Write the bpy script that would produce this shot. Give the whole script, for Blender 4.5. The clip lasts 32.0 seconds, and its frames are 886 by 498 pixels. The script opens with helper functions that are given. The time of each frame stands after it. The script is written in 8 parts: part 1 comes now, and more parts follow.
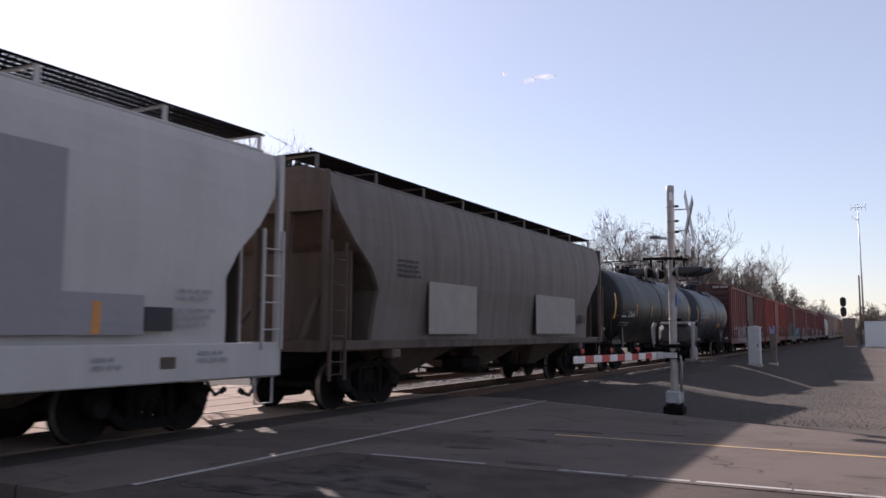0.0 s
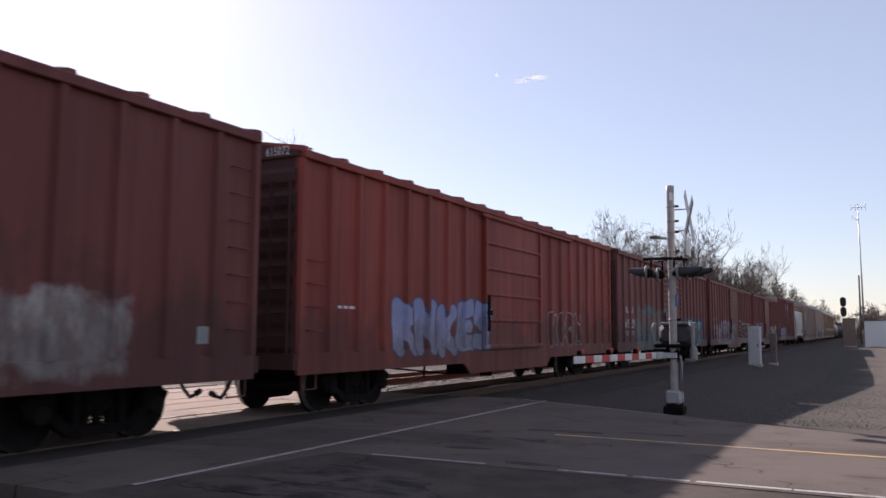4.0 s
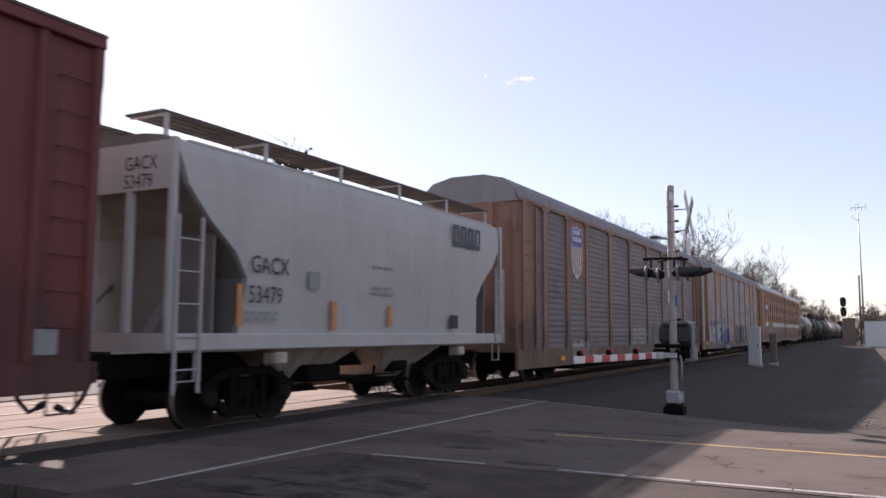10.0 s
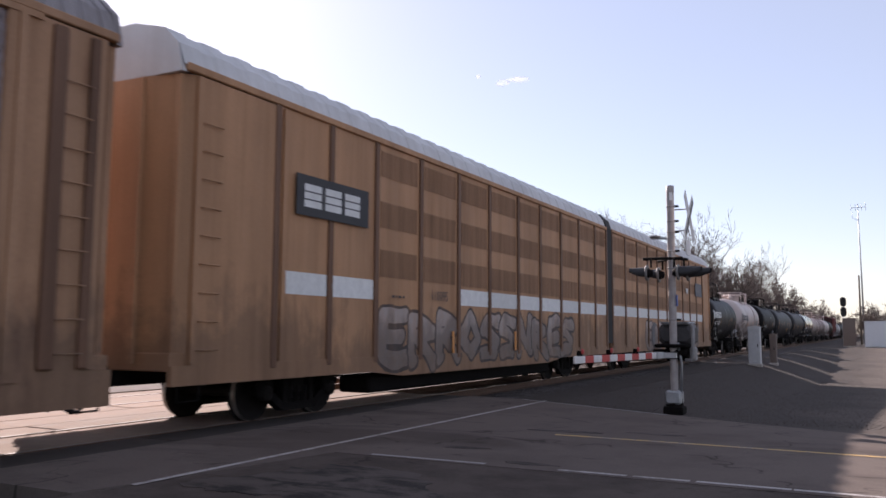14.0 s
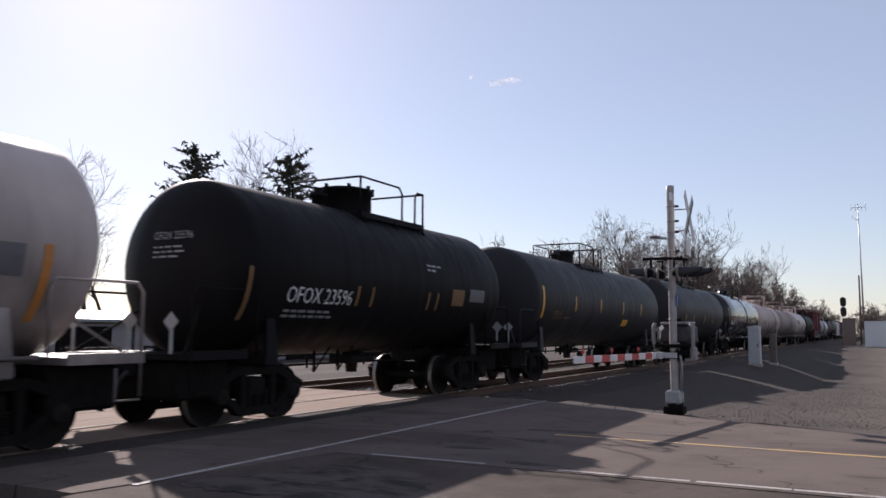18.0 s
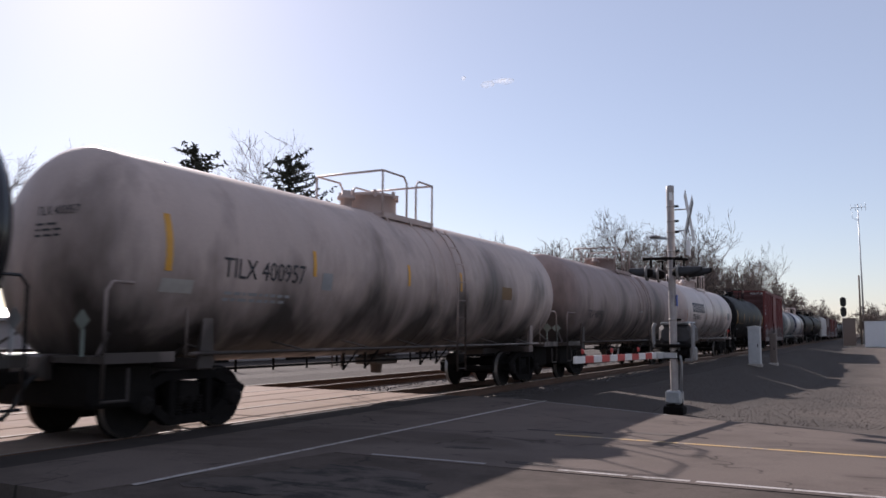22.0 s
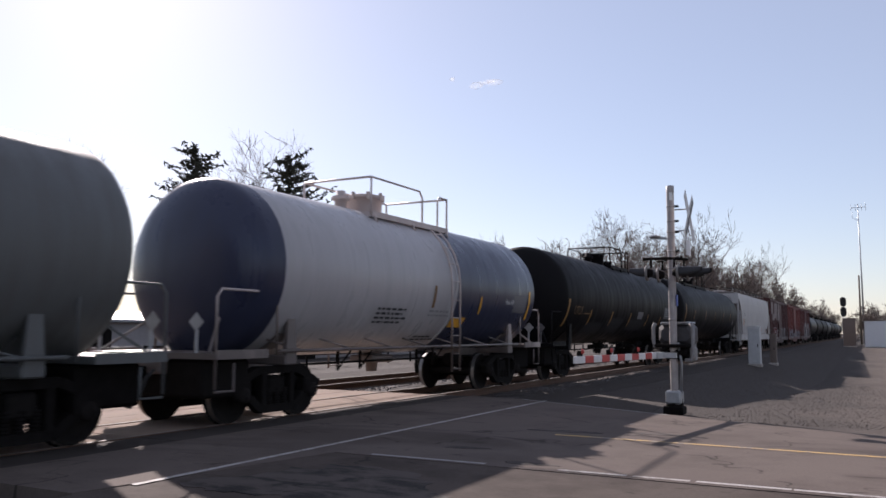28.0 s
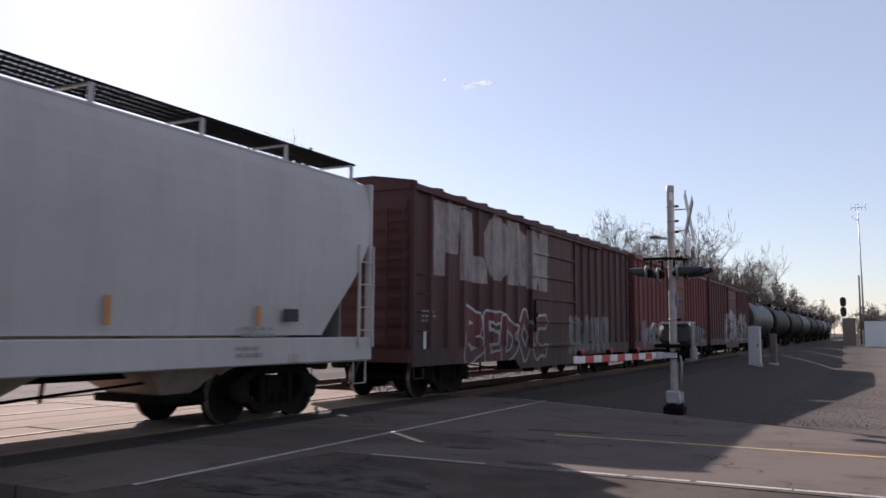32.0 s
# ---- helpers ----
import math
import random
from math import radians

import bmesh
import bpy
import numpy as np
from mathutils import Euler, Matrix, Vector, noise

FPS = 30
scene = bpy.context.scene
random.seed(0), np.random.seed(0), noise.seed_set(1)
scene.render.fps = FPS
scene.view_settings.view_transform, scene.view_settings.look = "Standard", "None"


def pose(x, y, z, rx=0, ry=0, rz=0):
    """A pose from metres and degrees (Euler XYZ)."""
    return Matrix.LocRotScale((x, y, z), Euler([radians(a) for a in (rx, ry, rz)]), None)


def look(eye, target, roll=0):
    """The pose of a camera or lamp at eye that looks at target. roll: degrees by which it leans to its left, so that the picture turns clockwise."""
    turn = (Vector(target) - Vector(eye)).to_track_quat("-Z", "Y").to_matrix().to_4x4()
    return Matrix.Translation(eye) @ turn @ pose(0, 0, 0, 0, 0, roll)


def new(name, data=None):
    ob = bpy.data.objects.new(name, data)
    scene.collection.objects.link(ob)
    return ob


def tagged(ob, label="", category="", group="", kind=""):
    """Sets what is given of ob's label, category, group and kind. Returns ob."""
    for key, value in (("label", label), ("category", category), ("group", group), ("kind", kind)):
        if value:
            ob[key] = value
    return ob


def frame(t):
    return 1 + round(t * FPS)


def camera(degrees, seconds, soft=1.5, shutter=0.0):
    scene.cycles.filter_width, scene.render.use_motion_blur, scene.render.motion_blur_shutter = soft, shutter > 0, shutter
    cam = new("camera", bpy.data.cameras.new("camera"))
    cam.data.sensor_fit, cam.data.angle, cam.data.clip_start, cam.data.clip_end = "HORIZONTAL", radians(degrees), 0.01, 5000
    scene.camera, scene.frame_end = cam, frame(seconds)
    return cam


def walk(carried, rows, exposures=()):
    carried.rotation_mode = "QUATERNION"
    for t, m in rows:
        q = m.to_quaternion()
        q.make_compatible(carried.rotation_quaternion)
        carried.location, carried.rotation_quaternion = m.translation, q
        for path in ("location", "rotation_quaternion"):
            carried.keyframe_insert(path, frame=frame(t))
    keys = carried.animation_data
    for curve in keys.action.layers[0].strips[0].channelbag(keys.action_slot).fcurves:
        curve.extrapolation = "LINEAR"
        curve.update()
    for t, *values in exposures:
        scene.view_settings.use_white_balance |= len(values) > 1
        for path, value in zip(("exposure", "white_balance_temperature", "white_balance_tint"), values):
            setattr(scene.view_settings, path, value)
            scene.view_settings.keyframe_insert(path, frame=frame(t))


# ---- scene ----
# ---- camera: stands still beside the crossing, 1.5 m above the road ----
cam = camera(57.1, 32.0, soft=1.6, shutter=0.12)
YAW, PITCH = radians(27.85), radians(5.76)
EYE = Vector((0.0, 0.0, 1.5))
AIM = EYE + Vector((-math.sin(YAW) * math.cos(PITCH), math.cos(YAW) * math.cos(PITCH), math.sin(PITCH))) * 10
CAM_POSE = look(EYE, AIM, 0.3)
walk(cam, [(0.0, CAM_POSE), (32.0, CAM_POSE)], [(0.0, 0.62, 6450, 23), (2.0, 0.5, 6450, 23), (4.0, 0.62, 6450, 23), (8.0, 0.82, 6500, 24), (14.5, 0.85, 6550, 24), (17.0, 0.42, 6350, 21), (24.6, 0.45, 6350, 21), (26.2, 0.64, 6450, 22), (28.6, 0.5, 6350, 21), (32.0, 0.55, 6400, 21)])

# ---- world, sun, exposure ----
SUN_AZ, SUN_EL = 51.0, 28.0          # degrees to the left of the track's far end, degrees up
sky_world = bpy.data.worlds.new("sky")
scene.world = sky_world
sky_world.use_nodes = True
wn = sky_world.node_tree
wn.nodes.clear()
sky = wn.nodes.new("ShaderNodeTexSky")
sky.sky_type = "NISHITA"
sky.sun_disc = False
sky.sun_elevation, sky.sun_rotation = radians(SUN_EL), radians(-SUN_AZ)
sky.altitude, sky.air_density, sky.dust_density, sky.ozone_density = 100, 1.0, 0.4, 2.0
bg = wn.nodes.new("ShaderNodeBackground")
bg.inputs["Strength"].default_value = 0.055
wo = wn.nodes.new("ShaderNodeOutputWorld")
wn.links.new(sky.outputs[0], bg.inputs[0])
haze = wn.nodes.new("ShaderNodeBackground")      # thin even high haze
haze.inputs["Color"].default_value = (0.95, 1.0, 1.05, 1)
haze.inputs["Strength"].default_value = 0.188
both = wn.nodes.new("ShaderNodeAddShader")
wn.links.new(bg.outputs[0], both.inputs[0])
wn.links.new(haze.outputs[0], both.inputs[1])
wn.links.new(both.outputs[0], wo.inputs[0])
SUN_DIR = Vector((-math.sin(radians(SUN_AZ)) * math.cos(radians(SUN_EL)),
                  math.cos(radians(SUN_AZ)) * math.cos(radians(SUN_EL)), math.sin(radians(SUN_EL))))
sun = new("sun", bpy.data.lights.new("sun", "SUN"))
sun.data.energy, sun.data.angle, sun.data.color = 5.0, radians(0.55), (1.0, 0.93, 0.84)
sun.matrix_world = look(SUN_DIR * 100, (0, 0, 0))

SPEED = 16.6            # metres a second, towards -y
TRACK_X = -10.05        # middle of the track

# ---- materials ----
class Nodes:
    """Short hand for building a node tree."""

    def __init__(self, name):
        self.mat = bpy.data.materials.new(name)
        self.mat.use_nodes = True
        self.t = self.mat.node_tree
        self.t.nodes.clear()
        self.out = self.add("ShaderNodeOutputMaterial")
        self.bsdf = self.add("ShaderNodeBsdfPrincipled")
        self.link(self.bsdf.outputs[0], self.out.inputs[0])
        self.co = self.add("ShaderNodeTexCoord").outputs["Object"]

    def add(self, kind):
        return self.t.nodes.new(kind)

    def link(self, a, b):
        self.t.links.new(a, b)

    def put(self, sock, v):
        if isinstance(v, bpy.types.NodeSocket):
            self.link(v, sock)
        elif isinstance(v, (tuple, list)) and sock.type == "RGBA":
            sock.default_value = (*v[:3], 1)
        else:
            sock.default_value = v

    def mapped(self, scale, loc=(0, 0, 0)):
        n = self.add("ShaderNodeMapping")
        n.inputs["Scale"].default_value = scale
        n.inputs["Location"].default_value = loc
        self.link(self.co, n.inputs[0])
        return n.outputs[0]

    def noise(self, scale, detail=4.0, rough=0.6, stretch=None, loc=(0, 0, 0), distort=0.0):
        n = self.add("ShaderNodeTexNoise")
        n.inputs["Scale"].default_value = scale
        n.inputs["Detail"].default_value = detail
        n.inputs["Roughness"].default_value = rough
        n.inputs["Distortion"].default_value = distort
        self.link(self.mapped(stretch or (1, 1, 1), loc), n.inputs["Vector"])
        return n.outputs["Fac"]

    def math(self, op, a, b=0.0, c=0.0, clamp=False):
        n = self.add("ShaderNodeMath")
        n.operation = op
        n.use_clamp = clamp
        self.put(n.inputs[0], a)
        self.put(n.inputs[1], b)
        self.put(n.inputs[2], c)
        return n.outputs[0]

    def ramp(self, v, lo, hi, a=0.0, b=1.0):
        n = self.add("ShaderNodeMapRange")
        n.inputs["From Min"].default_value, n.inputs["From Max"].default_value = lo, hi
        n.inputs["To Min"].default_value, n.inputs["To Max"].default_value = a, b
        self.put(n.inputs["Value"], v)
        return n.outputs[0]

    def mix(self, f, a, b, mode="MIX"):
        n = self.add("ShaderNodeMix")
        n.data_type = "RGBA"
        n.blend_type = mode
        n.clamp_factor = True
        self.put(n.inputs[0], f)
        self.put(n.inputs[6], a)
        self.put(n.inputs[7], b)
        return n.outputs[2]

    def axis(self):
        n = self.add("ShaderNodeSeparateXYZ")
        self.link(self.co, n.inputs[0])
        return n.outputs

    def bump(self, h, strength=0.2, dist=0.02):
        n = self.add("ShaderNodeBump")
        n.inputs["Strength"].default_value = strength
        n.inputs["Distance"].default_value = dist
        self.link(h, n.inputs["Height"])
        self.link(n.outputs[0], self.bsdf.inputs["Normal"])

    def random(self):
        return self.add("ShaderNodeObjectInfo").outputs["Random"]

    def done(self, color, rough=0.6, metal=0.0, spec=0.5):
        self.put(self.bsdf.inputs["Base Color"], color)
        self.put(self.bsdf.inputs["Roughness"], rough)
        self.put(self.bsdf.inputs["Metallic"], metal)
        self.bsdf.inputs["Specular IOR Level"].default_value = spec
        return self.mat


# strokes of sprayed letters, each from (u, v) to (u, v) in a cell 0.75 wide and 1 high
GLYPHS = {
    "A": [(0.04, 0.0, 0.36, 1.0), (0.36, 1.0, 0.7, 0.0), (0.2, 0.33, 0.56, 0.33)],
    "B": [(0.1, 0.0, 0.1, 1.0), (0.1, 1.0, 0.62, 0.78), (0.62, 0.78, 0.15, 0.52), (0.15, 0.52, 0.68, 0.26), (0.68, 0.26, 0.1, 0.0)],
    "C": [(0.68, 0.9, 0.2, 0.92), (0.2, 0.92, 0.05, 0.5), (0.05, 0.5, 0.22, 0.06), (0.22, 0.06, 0.7, 0.12)],
    "D": [(0.1, 0.0, 0.1, 1.0), (0.1, 1.0, 0.66, 0.7), (0.66, 0.7, 0.66, 0.3), (0.66, 0.3, 0.1, 0.0)],
    "G": [(0.1, 0.0, 0.1, 1.0), (0.1, 1.0, 0.5, 0.92), (0.5, 0.92, 0.68, 0.5), (0.68, 0.5, 0.5, 0.08), (0.5, 0.08, 0.1, 0.0)],
    "E": [(0.12, 0.02, 0.12, 0.98), (0.12, 0.98, 0.68, 1.0), (0.12, 0.5, 0.55, 0.5), (0.12, 0.02, 0.7, 0.0)],
    "F": [(0.12, 0.0, 0.12, 1.0), (0.12, 1.0, 0.7, 1.0), (0.12, 0.52, 0.55, 0.52)],
    "I": [(0.36, 0.0, 0.36, 1.0)],
    "K": [(0.12, 0.0, 0.12, 1.0), (0.64, 1.0, 0.15, 0.48), (0.15, 0.48, 0.68, 0.0)],
    "L": [(0.14, 1.0, 0.14, 0.04), (0.14, 0.04, 0.7, 0.0)],
    "M": [(0.04, 0.0, 0.12, 1.0), (0.12, 1.0, 0.37, 0.4), (0.37, 0.4, 0.62, 1.0), (0.62, 1.0, 0.72, 0.0)],
    "N": [(0.1, 0.0, 0.12, 1.0), (0.12, 0.95, 0.62, 0.05), (0.62, 0.0, 0.66, 1.0)],
    "O": [(0.08, 0.5, 0.36, 1.0), (0.36, 1.0, 0.68, 0.5), (0.68, 0.5, 0.36, 0.0), (0.36, 0.0, 0.08, 0.5)],
    "Q": [(0.1, 0.35, 0.1, 0.7), (0.1, 0.7, 0.36, 0.98), (0.36, 0.98, 0.66, 0.7), (0.66, 0.7, 0.66, 0.3), (0.66, 0.3, 0.36, 0.02), (0.36, 0.02, 0.1, 0.35)],
    "P": [(0.12, 0.0, 0.12, 1.0), (0.12, 1.0, 0.5, 0.98), (0.5, 0.98, 0.7, 0.74), (0.7, 0.74, 0.15, 0.46)],
    "R": [(0.12, 0.0, 0.12, 1.0), (0.12, 1.0, 0.66, 0.74), (0.66, 0.74, 0.15, 0.48), (0.3, 0.48, 0.7, 0.0)],
    "S": [(0.66, 0.92, 0.25, 0.98), (0.25, 0.98, 0.12, 0.7), (0.12, 0.7, 0.62, 0.4), (0.62, 0.4, 0.5, 0.05), (0.5, 0.05, 0.08, 0.06)],
    "T": [(0.36, 0.0, 0.36, 1.0), (0.0, 1.0, 0.74, 1.0)],
    "U": [(0.1, 1.0, 0.14, 0.12), (0.14, 0.1, 0.6, 0.06), (0.6, 0.1, 0.68, 1.0)],
    "Y": [(0.36, 0.0, 0.36, 0.5), (0.36, 0.5, 0.04, 1.0), (0.36, 0.5, 0.7, 1.0)],
    "Z": [(0.7, 0.95, 0.15, 0.8), (0.15, 0.8, 0.65, 0.42), (0.65, 0.42, 0.1, 0.06)]}


def cloud_layer(n, color, y0, y1, z0, z1, fill, seed, fade):
    """A ragged cloud of spray or of overpainting."""
    ax = n.axis()
    rag = n.math("MULTIPLY", n.math("SUBTRACT", n.noise(1.6, 5, 0.62, (1, 1, 0.8), (seed, seed * 2, 1)), 0.5), 1.5)
    dy = n.math("SUBTRACT", n.math("ABSOLUTE", n.math("SUBTRACT", ax[1], (y0 + y1) / 2)), (y1 - y0) / 2)
    dz = n.math("SUBTRACT", n.math("ABSOLUTE", n.math("SUBTRACT", ax[2], (z0 + z1) / 2)), (z1 - z0) / 2)
    d = n.math("ADD", n.math("MAXIMUM", dy, dz), rag)
    m = n.math("MULTIPLY", n.ramp(d, 0.0, -0.22), n.math("GREATER_THAN", ax[0], 0.5))
    m = n.math("MULTIPLY", m, n.ramp(n.noise(3.0, 5, 0.7, (1, 1, 0.4), (seed, 0, 3)), 0.42, 0.6, 1.0 - fade, 1.0))
    return n.mix(m, color, fill)


def graffiti_layer(n, color, y0, y1, z0, z1, fill, line, seed=0.0, fill2=None, edge=0.075, fade=0.0, word=None, slant=0.08, fat=0.15, count=None, halo=None, square=False, fill_low=None):
    """Sprayed bubble shapes between y0..y1 and z0..z1 on the car's side that faces the road."""
    if edge <= 0.031:
        return cloud_layer(n, color, y0, y1, z0, z1, fill, seed, fade)
    rnd = random.Random(int(seed * 10) + 5)
    ax = n.axis()
    h = z1 - z0
    wob = n.add("ShaderNodeTexNoise")
    wob.inputs["Scale"].default_value = 1.5 / h
    wob.inputs["Detail"].default_value = 1.0
    n.link(n.mapped((0, 1, 1), (seed, seed * 2.3, seed)), wob.inputs["Vector"])
    off = n.add("ShaderNodeSeparateXYZ")
    n.link(wob.outputs["Color"], off.inputs[0])
    p = n.add("ShaderNodeCombineXYZ")
    n.link(n.math("ADD", ax[1], n.math("MULTIPLY", n.math("SUBTRACT", off.outputs[0], 0.5), (0.1 if square else 0.3) * h)), p.inputs[0])
    n.link(n.math("ADD", ax[2], n.math("MULTIPLY", n.math("SUBTRACT", off.outputs[1], 0.5), (0.08 if square else 0.25) * h)), p.inputs[1])
    word = word or "".join(rnd.choice("AENORSK") for _ in range(count or min(6, max(2, int(round((y1 - y0) / (0.82 * h)))))))
    count = len(word)
    pitch = (y1 - y0) / count
    width = pitch * 1.22
    R = fat * min(h, width * 1.15)
    hh = h - 2 * R
    body = n.mix(n.ramp(ax[2], z0 + 0.2 * h, z1 - 0.2 * h), fill, fill2 or fill)
    body = n.mix(n.ramp(n.noise(1.4, 3, 0.6, None, (seed, 4, 2)), 0.42, 0.6, 0.0, 0.4), body, fill2 or tuple(c * 0.7 for c in fill))
    if fill_low:
        body = n.mix(n.ramp(ax[2], z0 + 0.1 * h, z0 + 0.5 * h, 0.9, 0.0), body, fill_low)
    body = n.mix(n.ramp(n.noise(7, 4, 0.7), 0.35, 0.8, 0.0, 0.3), body, color)
    worn = n.math("MULTIPLY", n.math("GREATER_THAN", ax[0], 0.5), n.ramp(n.noise(2.5, 5, 0.7, (1, 1, 0.5), (seed, 0, 3)), 0.25, 0.6, 1.0 - fade, 1.0))
    out = color
    order = list(range(count))
    for i in order:
        k = GLYPHS[word[i]]
        a0 = y0 + pitch * i + R * 0.55
        up = rnd.uniform(-0.06, 0.06) * h
        lean = rnd.uniform(-slant, slant) * h
        d = None
        for x0, v0, x1, v1 in k:
            sx = (width - 1.6 * R) / 0.75
            pa = Vector((a0 + x0 * sx + lean * v0, z0 + R + v0 * hh + up, 0))
            pb = Vector((a0 + x1 * sx + lean * v1, z0 + R + v1 * hh + up, 0))
            ba = pb - pa
            sub = n.add("ShaderNodeVectorMath")
            sub.operation = "SUBTRACT"
            n.link(p.outputs[0], sub.inputs[0])
            sub.inputs[1].default_value = pa
            dot = n.add("ShaderNodeVectorMath")
            dot.operation = "DOT_PRODUCT"
            n.link(sub.outputs[0], dot.inputs[0])
            dot.inputs[1].default_value = ba / max(1e-4, ba.length_squared)
            sc = n.add("ShaderNodeVectorMath")
            sc.operation = "SCALE"
            sc.inputs[0].default_value = ba
            n.link(n.math("ADD", dot.outputs["Value"], 0.0, clamp=True), sc.inputs["Scale"])
            ds = n.add("ShaderNodeVectorMath")
            ds.operation = "DISTANCE"
            n.link(sub.outputs[0], ds.inputs[0])
            n.link(sc.outputs[0], ds.inputs[1])
            dist = ds.outputs["Value"]
            if square:
                gap = n.add("ShaderNodeVectorMath")
                gap.operation = "SUBTRACT"
                n.link(sub.outputs[0], gap.inputs[0])
                n.link(sc.outputs[0], gap.inputs[1])
                big = n.add("ShaderNodeSeparateXYZ")
                n.link(gap.outputs[0], big.inputs[0])
                dist = n.math("MAXIMUM", n.math("ABSOLUTE", big.outputs[0]), n.math("ABSOLUTE", big.outputs[1]))
            d = dist if d is None else n.math("MINIMUM", d, dist)
        e = 0.45 * edge * h + 0.006
        if halo:
            out = n.mix(n.math("LESS_THAN", d, R + 1.7 * e), out, halo)
        out = n.mix(n.math("LESS_THAN", d, R + e), out, line)
        out = n.mix(n.math("LESS_THAN", d, R), out, body)
    return n.mix(worn, color, out)


def paint(name, base, dirt=(0.06, 0.045, 0.035), amount=0.5, rough=0.5, metal=0.0, streak=0.5, blotch=0.0,
          blotch_color=(0.1, 0.05, 0.03), graffiti=(), bump=0.15, band=None, spec=0.4, soot=0.0, bays=0.0, reach=0.2, soft=False):
    """Weathered paint: grain, rain streaks, blotches of rust or soot, sprayed shapes."""
    n = Nodes(name)
    big = n.noise(0.55, 4, 0.6, None, (3.1, 7.7, 1.3))
    fine = n.noise(22, 4, 0.65)
    run = n.noise(2.4, 4, 0.6, (1.0, 1.6, 0.10), (1, 2, 3))
    col = n.mix(n.ramp(big, 0.3, 0.7), base, tuple(min(1, c * 1.22) for c in base))
    col = n.mix(n.math("MULTIPLY", n.ramp(run, 0.42, 0.75), streak, clamp=True), col, dirt)
    col = n.mix(n.ramp(fine, 0.35, 0.8, 0.0, 0.45 * amount), col, dirt)
    if bays:
        sheet = n.noise(1.0, 1, 0.5, (0.01, 1.15, 0.03), (2, 9, 4))
        col = n.mix(n.ramp(sheet, 0.4, 0.6, 0.0, bays), col, tuple(c * 0.55 for c in base))
    if band:
        y0, y1, c = band
        ax = n.axis()
        m = n.math("MULTIPLY", n.math("GREATER_THAN", ax[1], y0), n.math("LESS_THAN", ax[1], y1))
        col = n.mix(m, col, n.mix(n.math("MULTIPLY", n.ramp(run, 0.42, 0.75), streak, clamp=True), c, dirt))
    for g in graffiti:
        col = graffiti_layer(n, col, *g[:6], **(g[6] if len(g) > 6 else {}))
    if blotch:
        bl = n.noise(0.8, 6, 0.68, (1, 1, 0.6), (9, 2, 5), 0.3)
        col = n.mix(n.ramp(bl, 0.62 - 0.25 * blotch, (0.95 if soft else 0.78) - 0.2 * blotch, 0.0, 0.7 if soft else 0.85), col, blotch_color)
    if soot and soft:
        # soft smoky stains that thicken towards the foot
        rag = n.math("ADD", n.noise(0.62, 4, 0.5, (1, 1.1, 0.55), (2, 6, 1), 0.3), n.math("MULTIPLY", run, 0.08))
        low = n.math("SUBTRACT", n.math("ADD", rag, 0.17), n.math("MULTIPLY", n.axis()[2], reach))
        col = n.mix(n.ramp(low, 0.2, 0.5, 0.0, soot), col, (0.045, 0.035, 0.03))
    elif soot:
        # ragged splashes of road and brake dirt
        rag = n.math("ADD", n.noise(0.75, 6, 0.66, (1, 1, 0.7), (2, 6, 1), 0.4), n.math("ADD", n.math("MULTIPLY", run, 0.22), 0.06))
        low = n.math("SUBTRACT", rag, n.math("MULTIPLY", n.axis()[2], reach))
        col = n.mix(n.ramp(low, 0.24, 0.38, 0.0, soot), col, (0.035, 0.027, 0.024))
    n.bump(n.math("ADD", fine, n.math("MULTIPLY", big, 2.0)), bump, 0.01)
    return n.done(col, n.ramp(run, 0.3, 0.8, rough - 0.08, min(1, rough + 0.2)), metal, spec)


def plain(name, base, rough=0.6, metal=0.0, var=0.25, scale=6.0, bump=0.1, spec=0.5):
    n = Nodes(name)
    f = n.noise(scale, 5, 0.65)
    r = n.random()
    col = n.mix(n.ramp(f, 0.3, 0.75), tuple(c * (1 - var) for c in base), tuple(min(1, c * (1 + var)) for c in base))
    col = n.mix(n.math("MULTIPLY", r, 0.15), col, (0.05, 0.045, 0.04))
    n.bump(f, bump, 0.008)
    return n.done(col, n.ramp(f, 0.3, 0.7, rough - 0.06, min(1, rough + 0.1)), metal, spec)


M = {}
M["steel_dark"] = plain("dark_steel", (0.0095, 0.008, 0.0075), 0.85, 0.0, 0.45, spec=0.07)
M["wheel"] = plain("wheel_steel", (0.013, 0.0105, 0.0095), 0.75, 0.0, 0.4, spec=0.1)
M["tread"] = plain("polished_steel", (0.34, 0.32, 0.3), 0.5, 0.8, 0.2)
M["railtop"] = plain("dull_worn_rail_top", (0.24, 0.2, 0.175), 0.7, 0.2, 0.25, spec=0.15)
M["black"] = paint("black_paint", (0.018, 0.018, 0.02), (0.07, 0.06, 0.05), 0.4, 0.45, streak=0.25)
M["white"] = plain("white_stencil", (0.75, 0.75, 0.73), 0.6, 0, 0.12)
M["grey_stencil"] = plain("grey_stencil", (0.3, 0.3, 0.3), 0.6, 0, 0.15)
M["dark_stencil"] = plain("dark_stencil", (0.03, 0.03, 0.035), 0.6, 0, 0.2)
M["dim_stencil"] = plain("worn_grey_stencil", (0.1, 0.098, 0.1), 0.6, 0, 0.35)
M["gold_stencil"] = plain("faded_yellow_stencil", (0.2, 0.105, 0.035), 0.6, 0, 0.25)
M["yellow"] = plain("yellow_reflector", (0.75, 0.36, 0.03), 0.45, 0, 0.15)
M["orange_reflector"] = plain("orange_reflector", (0.62, 0.24, 0.05), 0.45, 0, 0.15)
